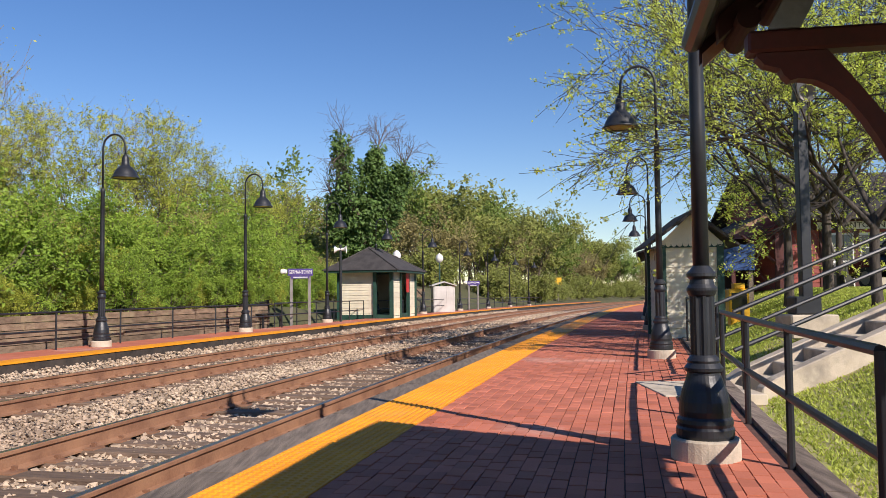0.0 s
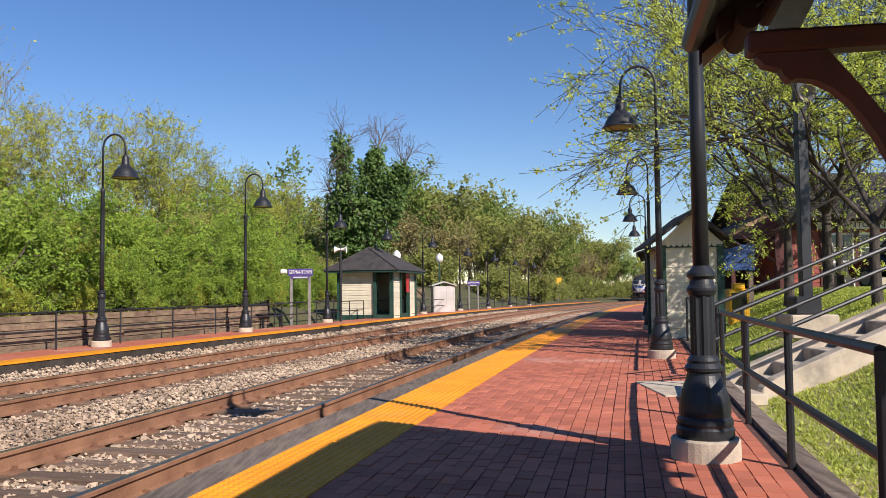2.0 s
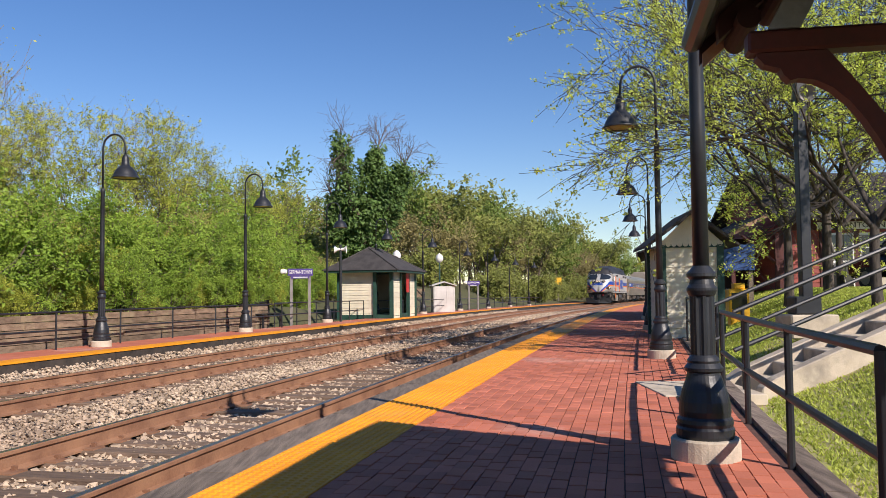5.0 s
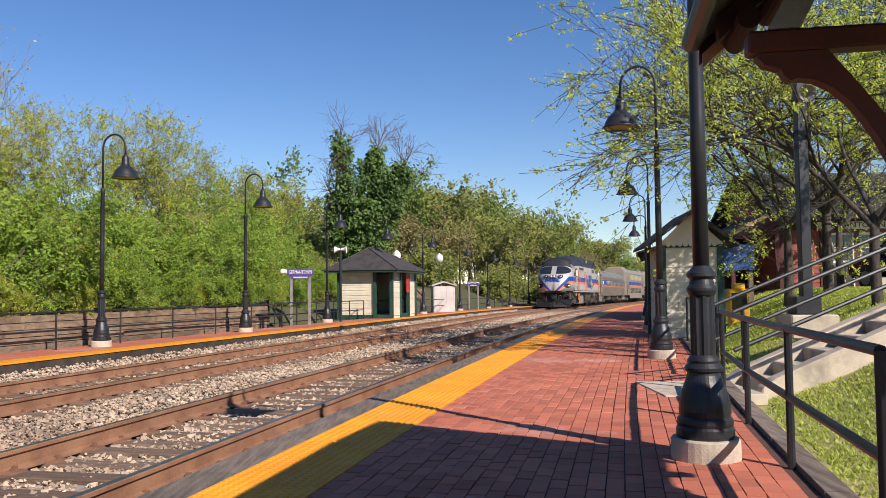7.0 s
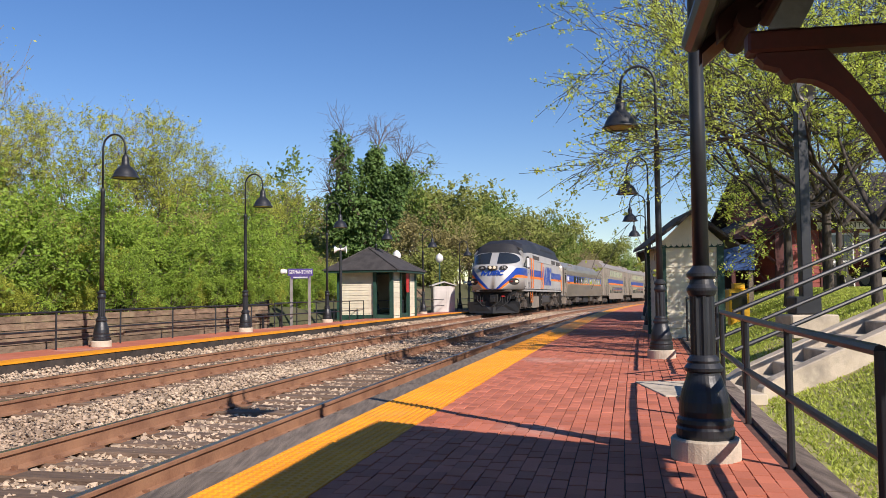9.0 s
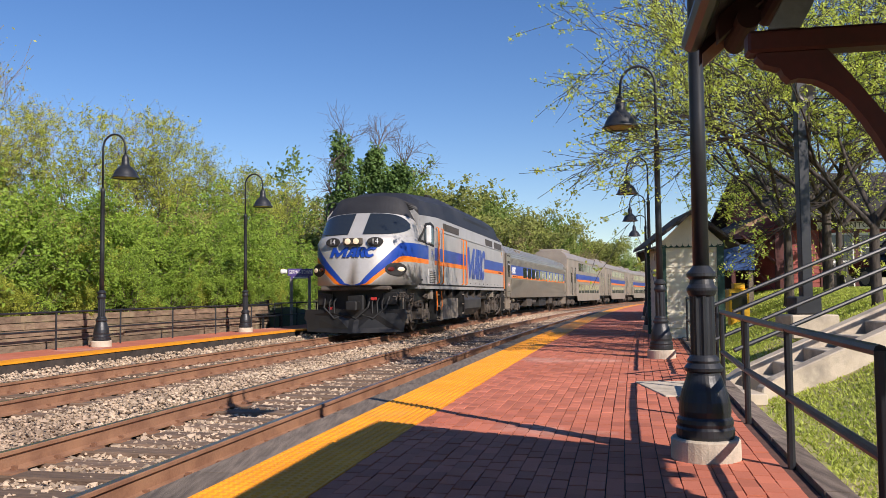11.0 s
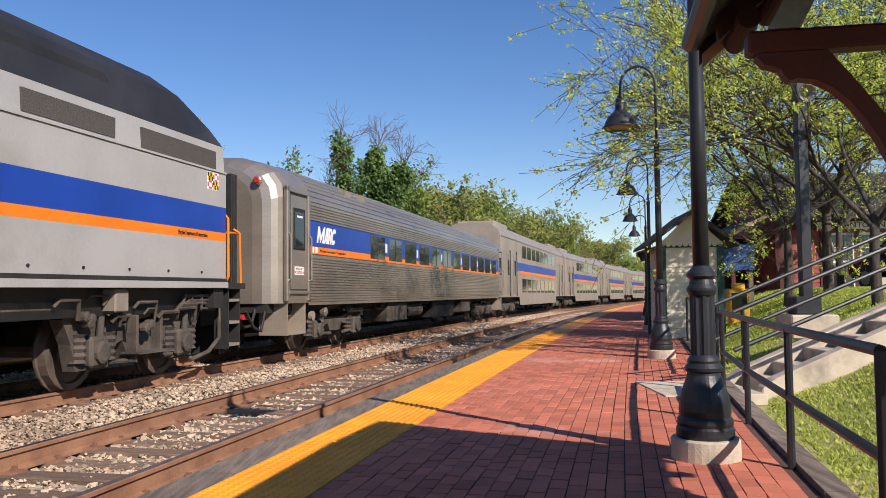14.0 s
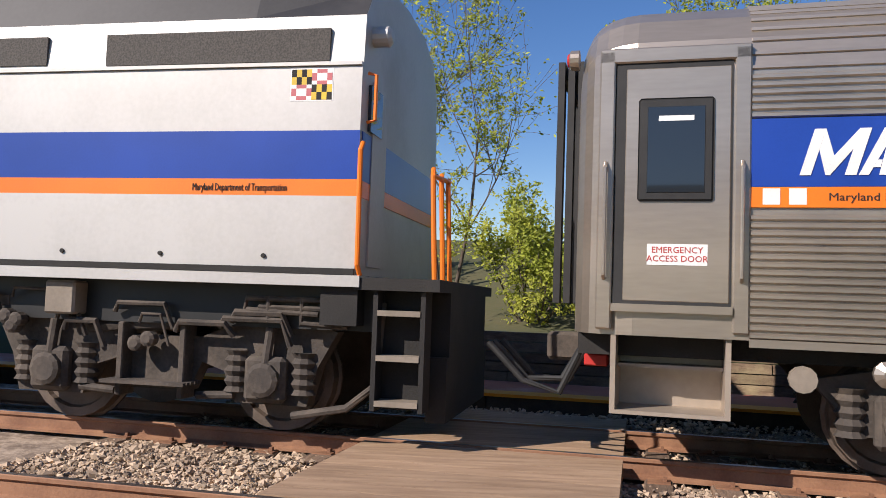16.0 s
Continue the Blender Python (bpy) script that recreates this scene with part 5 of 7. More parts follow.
GRIME = mat("dusty_truck_iron", (0.099, 0.079, 0.062), (0.043, 0.035, 0.029), 3.5, 0.85, bump=0.5, fine=30, dirt=(0.05, 0.042, 0.036), dirt_at=0.6)
TANBOX = mat("dusty_box_paint", (0.25, 0.21, 0.165), (0.18, 0.15, 0.115), 2, 0.75, bump=0.2, fine=25)
UNDER = mat("underframe_black", (0.022, 0.02, 0.018), (0.012, 0.011, 0.01), 3, 0.8, bump=0.3)
WHEEL = mat("wheel_steel", (0.16, 0.12, 0.095), (0.09, 0.07, 0.055), 4, 0.6, metal=0.3)
GLASS = glass_mat("dark_window_glass")
PILOT = mat("pilot_black", (0.016, 0.015, 0.014), (0.008, 0.008, 0.008), 2, 0.5, fine=20)
RED = mat("red_paint", (0.5, 0.03, 0.025), None, 3, 0.5)
AMBER = mat("flag_yellow", (0.75, 0.5, 0.03), None, 3, 0.5)
HEADLAMP = glow_mat("headlamp", (0.8, 0.66, 0.45), 0.15)
DARKLENS = glass_mat("marker_glass", (0.10, 0.012, 0.01), 0.1)
RUBBER = mat("black_rubber", (0.02, 0.02, 0.02), (0.012, 0.012, 0.012), 5, 0.7)
MESH = mat("intake_mesh", (0.09, 0.08, 0.07), (0.04, 0.036, 0.032), 60, 0.8, fine=200)
X = 1.5


def words(name, text, size, m, material, parent, depth=0.002, bold=0.0, width=None):
    cu = bpy.data.curves.new(name, "FONT")
    cu.body, cu.size, cu.align_x, cu.align_y, cu.extrude, cu.offset, cu.resolution_u = text, size, "CENTER", "CENTER", depth, bold, 2
    tmp = new(name, cu)
    bpy.context.view_layer.update()
    me = bpy.data.meshes.new_from_object(tmp.evaluated_get(bpy.context.evaluated_depsgraph_get()))
    bpy.data.objects.remove(tmp)
    me.materials.clear()
    me.materials.append(material)
    ob = new(name, me)
    ob.parent = parent
    if width:
        xs = [v.co.x for v in me.vertices]
        k = width / (max(xs) - min(xs))
        m = m @ Matrix.Diagonal((k, 1, 1, 1))
    ob.matrix_basis = m
    return ob


SIDE = Matrix(((0, 0, 1, 0), (1, 0, 0, 0), (0, 1, 0, 0), (0, 0, 0, 1)))     # writing on the +x side reads along +y
FRONT = Matrix(((1, 0, 0, 0), (0, 0, -1, 0), (0, 1, 0, 0), (0, 0, 0, 1)))   # on a face that looks to -y


def emblem(bm, w, h, t=0.004):
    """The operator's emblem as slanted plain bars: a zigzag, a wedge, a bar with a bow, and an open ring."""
    def q(pts):
        a = [bm.verts.new((x * w + (y - 0.5) * h * 0.3, y * h, 0)) for x, y in pts]
        b = [bm.verts.new((v.co.x, v.co.y, t)) for v in a]
        bm.faces.new(b)
        for i in range(len(a)):
            j = (i + 1) % len(a)
            bm.faces.new((a[i], a[j], b[j], b[i]))
    q(((0.0, 0), (0.075, 0), (0.075, 1), (0.0, 1)))
    q(((0.0755, 1), (0.0755, 0.55), (0.17, 0), (0.185, 0.42)))
    q(((0.1855, 0.42), (0.1705, 0), (0.2, 0), (0.2945, 0.55), (0.2945, 1)))
    q(((0.295, 0), (0.37, 0), (0.37, 1), (0.295, 1)))
    q(((0.385, 0), (0.45, 0), (0.50, 0.62), (0.50, 1), (0.45, 1)))
    q(((0.5005, 0.62), (0.515, 0), (0.585, 0), (0.565, 1), (0.5005, 1)))
    q(((0.464, 0.16), (0.508, 0.16), (0.505, 0.32), (0.477, 0.32)))
    q(((0.60, 0), (0.67, 0), (0.65, 1), (0.58, 1)))
    q(((0.655, 0.82), (0.70, 0.82), (0.735, 0.97), (0.70, 1), (0.652, 1)))
    q(((0.70, 0.82), (0.71, 0.7), (0.775, 0.7), (0.765, 0.88), (0.735, 0.97)))
    q(((0.71, 0.7), (0.69, 0.56), (0.72, 0.40), (0.76, 0.52), (0.775, 0.7)))
    q(((0.665, 0.40), (0.72, 0.40), (0.69, 0.56), (0.662, 0.56)))
    q(((0.675, 0.395), (0.722, 0.395), (0.744, 0.455), (0.80, 0), (0.725, 0)))
    n = 14
    for i in range(n):
        a0, a1 = radians(40 + 280 * i / n), radians(40 + 280 * (i + 1) / n)
        q(tuple((0.89 + rr * 0.125 * math.cos(a), 0.5 + rr * 0.52 * math.sin(a)) for rr, a in ((0.5, a0), (0.5, a1), (1, a1), (1, a0))))
    return bm


def truck(parent, y, half, wheel_r, long_frame, tag):
    """One truck under a vehicle: side frames, wheels on axles, boxes, springs and a step."""
    tr = part("truck", boxes((-0.5, 0.5, y - 0.35, y + 0.35, 0.55, 1.0), (-0.9, 0.9, y - 0.18, y + 0.18, 0.5, 0.85), bevel=0.03), GRIME, parent)
    for sg in (1, -1):
        x0, x1 = sg * 0.98, sg * 1.16
        poly = [(y - half - 0.62, 0.93), (y - half - 0.45, 0.62), (y - half - 0.36, 0.28), (y - half + 0.30, 0.28), (y - half + 0.42, 0.55), (y - 0.42, 0.62), (y - 0.3, 0.36), (y + 0.3, 0.36), (y + 0.42, 0.62), (y + half - 0.42, 0.55),
                (y + half - 0.30, 0.28), (y + half + 0.36, 0.28), (y + half + 0.45, 0.62), (y + half + 0.62, 0.93), (y + half + 0.2, 1.06), (y + half - 0.3, 0.98), (y + 0.4, 0.84), (y - 0.4, 0.84), (y - half + 0.3, 0.98), (y - half - 0.2, 1.06)]
        if not long_frame:
            poly = [(u, 0.42 + (v - 0.42) * 0.62) for u, v in poly]
        fr = part("side_frame", prism(bmesh.new(), poly, x0, x1), GRIME, tr)
        for a in (y - half, y + half):
            bx = boxes((sg * 1.14, sg * 1.27, a - 0.19, a + 0.19, wheel_r - 0.2, wheel_r + 0.2), bevel=0.04)
            lathe(bx, [(0.15, 0), (0.15, 0.05), (0.11, 0.07)], 12, (sg * 1.265, a, wheel_r), "x") if sg > 0 else None
            part("axle_box", bx, GRIME, fr)
            if long_frame:
                part("damper", tubes(([(sg * 1.24, a + 0.04, 0.95), (sg * 1.24, a - 0.02, 0.42)], 0.045)), GRIME, fr)
            for d in ((-0.34, 0.34) if not long_frame else (-0.3, 0.32)):
                sp = bmesh.new()
                lathe(sp, [(r2, wheel_r - 0.12 + 0.045 * k) for k in range(9) for r2 in ((0.085,) if k % 2 else (0.115,))], 10, (sg * 1.14, a + d, 0))
                part("spring", sp, GRIME, fr)
        if sg > 0:
            if long_frame:
                st = boxes((1.1, 1.32, y - 0.33, y - 0.27, 0.3, 0.95), (1.1, 1.32, y + 0.27, y + 0.33, 0.3, 0.95), bevel=0.01)
                for k in range(5):
                    box(st, 1.12 + 0.07 * k, 1.17 + 0.07 * k, y - 0.4, y + 0.4, 0.42, 0.45)
                part("step", st, GRIME, fr)
            for e in (-1, 1):
                part("brake_rod", tubes(([(1.2, y + e * (half - 0.3), 0.35), (1.2, y + e * 0.4, 0.33)], 0.035)), GRIME, fr)
            part("brake_cylinder", tubes(([(1.15, y - 0.7, 0.9), (1.15, y + 0.2, 0.97)], 0.07)), GRIME, fr)
    for a in (y - half, y + half):
        wh = bmesh.new()
        for sg in (1, -1):
            lathe(wh, [(wheel_r + 0.03, sg * 0.68), (wheel_r + 0.03, sg * 0.71), (wheel_r, sg * 0.72), (wheel_r - 0.01, sg * 0.83), (wheel_r * 0.82, sg * 0.83), (wheel_r * 0.78, sg * 0.79), (0.2, sg * 0.78), (0.15, sg * 0.86)], 22, (0, 0, 0), "x")
        lathe(wh, [(0.08, -0.9), (0.08, 0.9)], 8, (0, 0, 0), "x")
        w = part("wheelset", wh, WHEEL, tr)
        w.matrix_basis = pose(0, a, wheel_r)
    return tr


def ladder(parent, x, y0, y1, z0, z1, steps, rails=None):
    lad = part("ladder", boxes((x - 0.25, x - 0.2, y0, y1, z0, z1)), UNDER, parent)
    for ya in (y0, y1 - 0.04):
        part("stile", boxes((x - 0.2, x, ya, ya + 0.04, z0, z1)), UNDER, lad)
    for k in range(steps):
        z = z0 + 0.04 + (z1 - z0 - 0.1) * k / max(steps - 0.6, 1)
        part("rung", boxes((x - 0.2, x + 0.01, y0 + 0.04, y1 - 0.04, z, z + 0.045)), TANBOX, lad)
    return lad


def grab(parent, pts, r=0.018, n="grab_rail"):
    return part(n, tubes((pts, r)), ORANGE, parent, "orange grab rail")


def loft(bm, rows, mats):
    """rows: lists of points; mats[i][j] the material of the face between rows i, i+1 and points j, j+1."""
    vs = [[bm.verts.new(p) for p in r] for r in rows]
    for i in range(len(rows) - 1):
        for j in range(len(rows[0]) - 1):
            try:
                f = bm.faces.new((vs[i][j], vs[i][j + 1], vs[i + 1][j + 1], vs[i + 1][j]))
                f.material_index = mats(i, j)
            except ValueError:
                pass
    return bm


def build_locomotive():
    loco = empty("locomotive", "silver diesel passenger locomotive with blue and orange stripes, black roof", "locomotive")
    L = 19.6
    # body from behind the cab nose to the rear, side rows carry the stripes
    y0 = 3.0
    ys = [y0, 4.2, 6.0, 9.0, 13.0, 17.0, 18.6, L]
    def section(y):
        k = smooth01((y - y0) / 2.4)
        top = 3.98 + 0.42 * smooth01((y - y0) / 1.6) + 0.25 * smooth01((y - 5) / 4)
        if y > 18.6:
            top = 4.65 - 0.5 * (y - 18.6)
        edge = 3.5 + 0.12 * k
        return [(X, 1.42), (X, 2.07), (X, 2.21), (X, 2.62), (X, 3.16), (X - 0.03, 3.2), (X - 0.06, edge), (X - 0.34 + 0.04 * k, 3.5 + (top - 3.5) * 0.66), (0.72, top - 0.05), (0.0, top)]
    rows = []
    for y in ys:
        h = section(y)
        full = [(x, y, z) for x, z in h] + [(-x, y, z) for x, z in h[-2::-1]]
        rows.append(full)
    n = len(rows[0]) - 1
    def m_body(i, j):
        k = min(j, n - 1 - j)
        return {0: 0, 1: 2, 2: 1, 3: 0, 4: 0, 5: 0}.get(k, 3)
    bm = loft(bmesh.new(), rows, m_body)
    bm.faces.new([bm.verts.new(p) for p in rows[-1]])
    bm.faces.new([bm.verts.new(p) for p in rows[0]])
    bmesh.ops.remove_doubles(bm, verts=bm.verts, dist=0.001)
    body = part("carbody", bm, (SILVER, BLUE, ORANGE, ROOFBLACK), loco)
    # nose: plan curve drawn up in rows whose stripe heights sweep down to a point on the front
    us = [i / 16 for i in range(17)]
    def plan(u, back=0.0, narrow=1.0):
        a = u * math.pi / 2
        x = X * math.sin(a) ** 0.83 * narrow
        y = 3.0 - (3.0 - 0.62 - back) * max(math.cos(a), 0.0) ** 0.83
        return x, y
    def level(u, side, hump, start):
        v = min(max((u - start) / (0.58 - start), 0.0), 1.0) ** 0.8
        w = smooth01((u - 0.62) / 0.38)
        return 1.42 + (hump - 1.42) * v + (side - hump) * w
    half = []
    for u in us:
        x, y = plan(u)
        x2, y2 = plan(u, 0.28, 1.0)
        o, b0, b1 = level(u, 2.07, 2.08, 0.17), level(u, 2.21, 2.24, 0.11), level(u, 2.62, 2.62, 0.05)
        xs, ys2 = plan(u, 1.0)
        half.append([(x, y, 1.42), (x, y, o), (x, y, max(b0, o)), (x, y, max(b1, b0)), (x * 0.99, y + (y2 - y) * 0.8, 2.72), (x2 * 0.97, y2 + 0.06, 2.80)])
    ring = [[(-p[0], p[1], p[2]) for p in c] for c in half[:0:-1]] + half
    rows = [[c[k] for c in ring] for k in range(6)]
    bm = loft(bmesh.new(), rows, lambda i, j: (0, 2, 1, 0, 0)[i])
    bm.faces.new([bm.verts.new(p) for p in rows[0]])
    bmesh.ops.remove_doubles(bm, verts=bm.verts, dist=0.002)
    part("nose", bm, (SILVER, BLUE, ORANGE), loco, "silver nose with a blue and orange chevron", smooth=True)
    # windscreen, brow and roof front between the nose top and the body
    low = [c[5] for c in ring]
    top, crest, last = [], [], []
    sec = section(y0)
    for k, p in enumerate(low):
        u = abs(k - 16) / 16
        sg = 1 if k >= 16 else -1
        top.append((sg * 1.36 * math.sin(u * math.pi / 2) ** 0.8, 2.0 + 0.98 * u ** 2.4, 3.52 - 0.26 * u ** 2))
        crest.append((sg * 1.12 * math.sin(u * math.pi / 2) ** 0.9, 2.55 + 0.45 * u ** 2, 4.06 - 0.42 * u ** 3))
        last.append((sg * 1.40 * math.sin(u * math.pi / 2) ** 0.95, y0 + 0.05, 4.0 - 0.42 * u ** 2.6))
    mid = [tuple(a[i] * 0.08 + b[i] * 0.92 for i in range(3)) for a, b in zip(low, top)]
    bm = loft(bmesh.new(), [low, top, crest, last], lambda i, j: 0 if i == 0 else 1)
    bmesh.ops.remove_doubles(bm, verts=bm.verts, dist=0.002)
    part("cab_roof", bm, (SILVER, ROOFBLACK), loco)
    # windscreens: two wide panes that wrap round, a little proud of the shell
    for j0, j1 in ((4, 15), (17, 28)):
        cols = range(j0, j1 + 1)
        out = []
        for f in (0.06, 0.5, 0.96):
            row = []
            for j in cols:
                e = ((abs(j - 16) - 1) / 11) ** 4
                p = Vector(low[j]).lerp(Vector(top[j]), f + (0.52 - f) * 0.75 * e)
                p += Vector((0.012 * (1 if j > 16 else -1) * abs(j - 16) / 16, -0.03, 0.014))
                row.append(tuple(p))
            out.append(row)
        part("windscreen", loft(bmesh.new(), out, lambda i, j: 0), GLASS, loco, "dark tinted windscreen pane")
    # side wall between nose side and body below the cab window is the nose itself; cab side windows and mirror
    for sg in (1, -1):
        xx = sg * (X + 0.006)
        fr = bmesh.new()
        prism(fr, [(2.55, 2.72), (5.02, 2.62), (5.02, 3.3), (4.5, 3.38), (3.7, 3.3)], xx, xx - sg * 0.02)
        win = part("cab_window", fr, RUBBER, loco)
        part("pane", prism(bmesh.new(), [(2.9, 2.77), (3.75, 2.74), (3.75, 3.2)], xx + sg * 0.003, xx - sg * 0.004), GLASS, win)
        part("pane", prism(bmesh.new(), [(3.88, 2.74), (4.9, 2.7), (4.9, 3.2), (4.45, 3.28), (3.88, 3.22)], xx + sg * 0.003, xx - sg * 0.004), GLASS, win)
        part("window_bar", boxes((xx - 0.008, xx + 0.008, 4.38, 4.42, 2.7, 3.25)), SILVER, win)
    part("mirror", boxes((1.52, 1.68, 3.56, 3.68, 2.68, 3.22), bevel=0.03), WHITE, loco, "white mirror housing")
    # numbers, emblem, flag, doors and vents on the visible side
    xs = X + 0.004
    part("number_field", boxes((X - 0.01, xs, 4.1, 5.08, 1.98, 2.66)), SILVER, loco)
    words("fleet_number", "14", 0.36, Matrix.Translation((xs + 0.003, 4.62, 2.42)) @ SIDE, BLUE, loco)
    part("small_print", boxes((X, X + 0.003, 2.85, 3.2, 1.56, 1.6)), UNDER, loco)
    v = part("side_vent", boxes((X - 0.01, X + 0.02, 4.0, 5.2, 1.45, 1.92), bevel=0.015), SILVER, loco)
    for r in range(7):
        for c in (4.3, 4.62, 4.94):
            part("louvre", boxes((X + 0.015, X + 0.026, c - 0.135, c + 0.135, 1.50 + r * 0.055, 1.522 + r * 0.055)), UNDER, v)
    for yc, w, top in ((5.85, 0.62, 3.3), (9.85, 0.5, 3.16)):
        d = part("door", boxes((X - 0.02, X + 0.008, yc - w / 2, yc + w / 2, 1.44, top), bevel=0.008), SILVER, loco)
        part("door_stripe", boxes((X, X + 0.011, yc - w / 2 + 0.02, yc + w / 2 - 0.02, 2.21, 2.62)), BLUE, d)
        part("door_line", boxes((X, X + 0.0115, yc - w / 2 + 0.02, yc + w / 2 - 0.02, 2.07, 2.208)), ORANGE, d)
        for e in (yc - w / 2 - 0.06, yc + w / 2 + 0.06):
            grab(d, [(X, e, 1.5), (X + 0.07, e, 1.52), (X + 0.07, e, top - 0.04), (X, e, top - 0.02)], 0.022)
        if top > 3.2:
            part("door_window", boxes((X, X + 0.014, yc - 0.14, yc + 0.14, 2.66, 3.18), bevel=0.006), GLASS, d)
            part("notice", boxes((X, X + 0.014, yc - 0.13, yc + 0.13, 2.32, 2.44)), RED, d, "red warning notice")
            part("notice", boxes((X, X + 0.014, yc - 0.13, yc + 0.13, 2.17, 2.29)), AMBER, d, "yellow warning notice")
            part("foot_recess", boxes((X, X + 0.013, yc - 0.17, yc + 0.17, 1.5, 1.9)), UNDER, d)
        part("door_handle", boxes((X, X + 0.04, yc - 0.2, yc - 0.1, 2.5, 2.55)), STEEL, d)
    lg = part("emblem_field", boxes((X - 0.01, xs, 10.36, 14.3, 1.95, 2.68)), SILVER, loco)
    e = part("emblem", emblem(bmesh.new(), 3.95, 1.2, 0.006), BLUE, loco, "blue operator emblem in slanted strokes")
    e.matrix_basis = Matrix.Translation((xs + 0.002, 10.5, 1.74)) @ SIDE
    words("lettering", "Maryland Department of Transportation", 0.09, Matrix.Translation((xs, 18.55, 2.135)) @ SIDE, UNDER, loco, width=0.86)
    fl = part("flag_panel", boxes((X - 0.01, X + 0.002, 18.97, 19.35, 2.87, 3.15)), WHITE, loco, "small quartered state flag panel")
    bmY, bmK, bmR, bmW = bmesh.new(), bmesh.new(), bmesh.new(), bmesh.new()
    for qx, qz, kind in ((0, 1, 0), (1, 1, 1), (0, 0, 1), (1, 0, 0)):
        for a in range(4):
            for b in range(4):
                bb = (bmY, bmK)[(a + (b > 1)) % 2] if kind == 0 else (bmW, bmR)[(1 if (a in (1, 2)) != (b in (1, 2)) else 0)]
                yy, zz = 18.98 + qx * 0.18 + a * 0.045, 2.88 + qz * 0.13 + b * 0.0325
                box(bb, X, X + 0.004, yy, yy + 0.045, zz, zz + 0.0325)
    PINK = mat("flag_red", (0.55, 0.13, 0.14), None, 3, 0.5)
    for bm2, mm in ((bmY, AMBER), (bmK, UNDER), (bmR, PINK), (bmW, WHITE)):
        tagged(part("flag_field", bm2, mm, fl), kind="stuff")
    # roof intakes, meshes and trim
    for y1, y2, z1, z2 in ((6.7, 9.2, 3.27, 3.5), (14.9, 16.6, 3.24, 3.5), (17.2, 19.3, 3.22, 3.5)):
        part("intake", boxes((X - 0.06, X - 0.02, y1, y2, z1, z2)), MESH, loco, "dark mesh air intake")
    part("gutter", boxes((X - 0.02, X + 0.02, 6.5, L, 3.17, 3.2)), SILVER, loco)
    part("upper_mesh", prism(bmesh.new(), [(10.5, 3.66), (17.2, 3.66), (16.6, 4.1), (11.2, 4.1)], 1.27, 1.3), ROOFBLACK, loco)
    part("horn", tubes(([(0.5, 8.2, 4.62), (0.5, 8.9, 4.66)], 0.06)), UNDER, loco)
    for y1 in (11.5, 13.4, 15.3):
        part("fan", lathe(bmesh.new(), [(0.55, 0), (0.55, 0.06), (0.4, 0.09)], 20, (0, y1, 4.62)), ROOFBLACK, loco)
    sill = part("sill", boxes((-X - 0.02, X + 0.02, 2.6, L + 0.05, 1.32, 1.415)), SILVER, loco, "pale frame sill")
    part("sill_line", boxes((X, X + 0.024, 2.6, L, 1.418, 1.47)), UNDER, loco)
    for k in range(9):
        part("bolt", lathe(bmesh.new(), [(0.02, 0), (0.02, 0.015)], 8, (X, 11.2 + k * 0.95, 1.56), "x"), UNDER, loco)
    # front: lamps, number boards, emblem, pilot
    for sg in (1, -1):
        nb = part("number_board", lathe(bmesh.new(), [(0.2, -0.03), (0.2, 0.0), (0.17, 0.012)], 16, (0, 0, 0), "y"), UNDER, loco)
        nb.matrix_basis = pose(sg * 0.62, 0.84, 2.63, -14, 0, sg * 14) @ Matrix.Diagonal((1.15, -1, 0.65, 1))
        words("number", "14", 0.2, pose(sg * 0.62, 0.805, 2.63, 0, 0, sg * 14) @ FRONT, WHITE, loco)
        pod = part("lamp_pod", lathe(bmesh.new(), [(0.26, -0.1), (0.26, 0.02), (0.22, 0.03)], 18, (0, 0, 0), "y"), UNDER, loco)
        pod.matrix_basis = pose(sg * 1.12, 1.2, 1.86, 0, 0, sg * 40) @ Matrix.Diagonal((1.3, -1, 0.72, 1))
        part("marker_lamp", lathe(bmesh.new(), [(0.08, 0), (0.08, 0.045), (0.04, 0.06)], 14, (-0.12 * sg, 0.0, 0), "y"), DARKLENS, pod, "dark red marker lens")
        part("headlight", lathe(bmesh.new(), [(0.085, 0), (0.085, 0.045), (0.04, 0.06)], 14, (0.12 * sg, 0.0, 0), "y"), HEADLAMP, pod)
    hb = part("headlight_box", boxes((-0.27, 0.27, 0.62, 0.82, 2.54, 2.73), bevel=0.02), GRIME, loco)
    for sg in (1, -1):
        part("headlight", lathe(bmesh.new(), [(0.085, 0.0), (0.085, -0.02), (0.04, -0.03)], 14, (sg * 0.12, 0.62, 2.635), "y"), HEADLAMP, hb)
    e = part("emblem", emblem(bmesh.new(), 1.3, 0.28, 0.012), BLUE, loco, "blue operator emblem in slanted strokes")
    for v in e.data.vertices:   # wrap it round the nose
        side_x = min(abs(v.co.x - 0.65), 0.95)
        turn_u = math.asin((side_x / X) ** (1 / 0.83)) * 2 / math.pi
        band = 1.42 + 1.2 * min(max((turn_u - 0.05) / 0.53, 0.0), 1.0) ** 0.8
        v.co.z -= 0.179 * max(2.2 + v.co.y - band, 0.0) / (2.72 - band) - 0.012   # the nose leans back above its stripe
        v.co.z -= 0.8 * ((3.0 - 2.38 * (1 - (min(abs(v.co.x - 0.65), 0.95) / X) ** 2.4) ** (1 / 2.4)) - 0.62)
    e.matrix_basis = Matrix.Translation((-0.65, 0.6, 2.2)) @ FRONT
    part("nose_step", boxes((-1.0, 1.0, 0.85, 1.3, 1.28, 1.4), bevel=0.03), GRIME, loco)
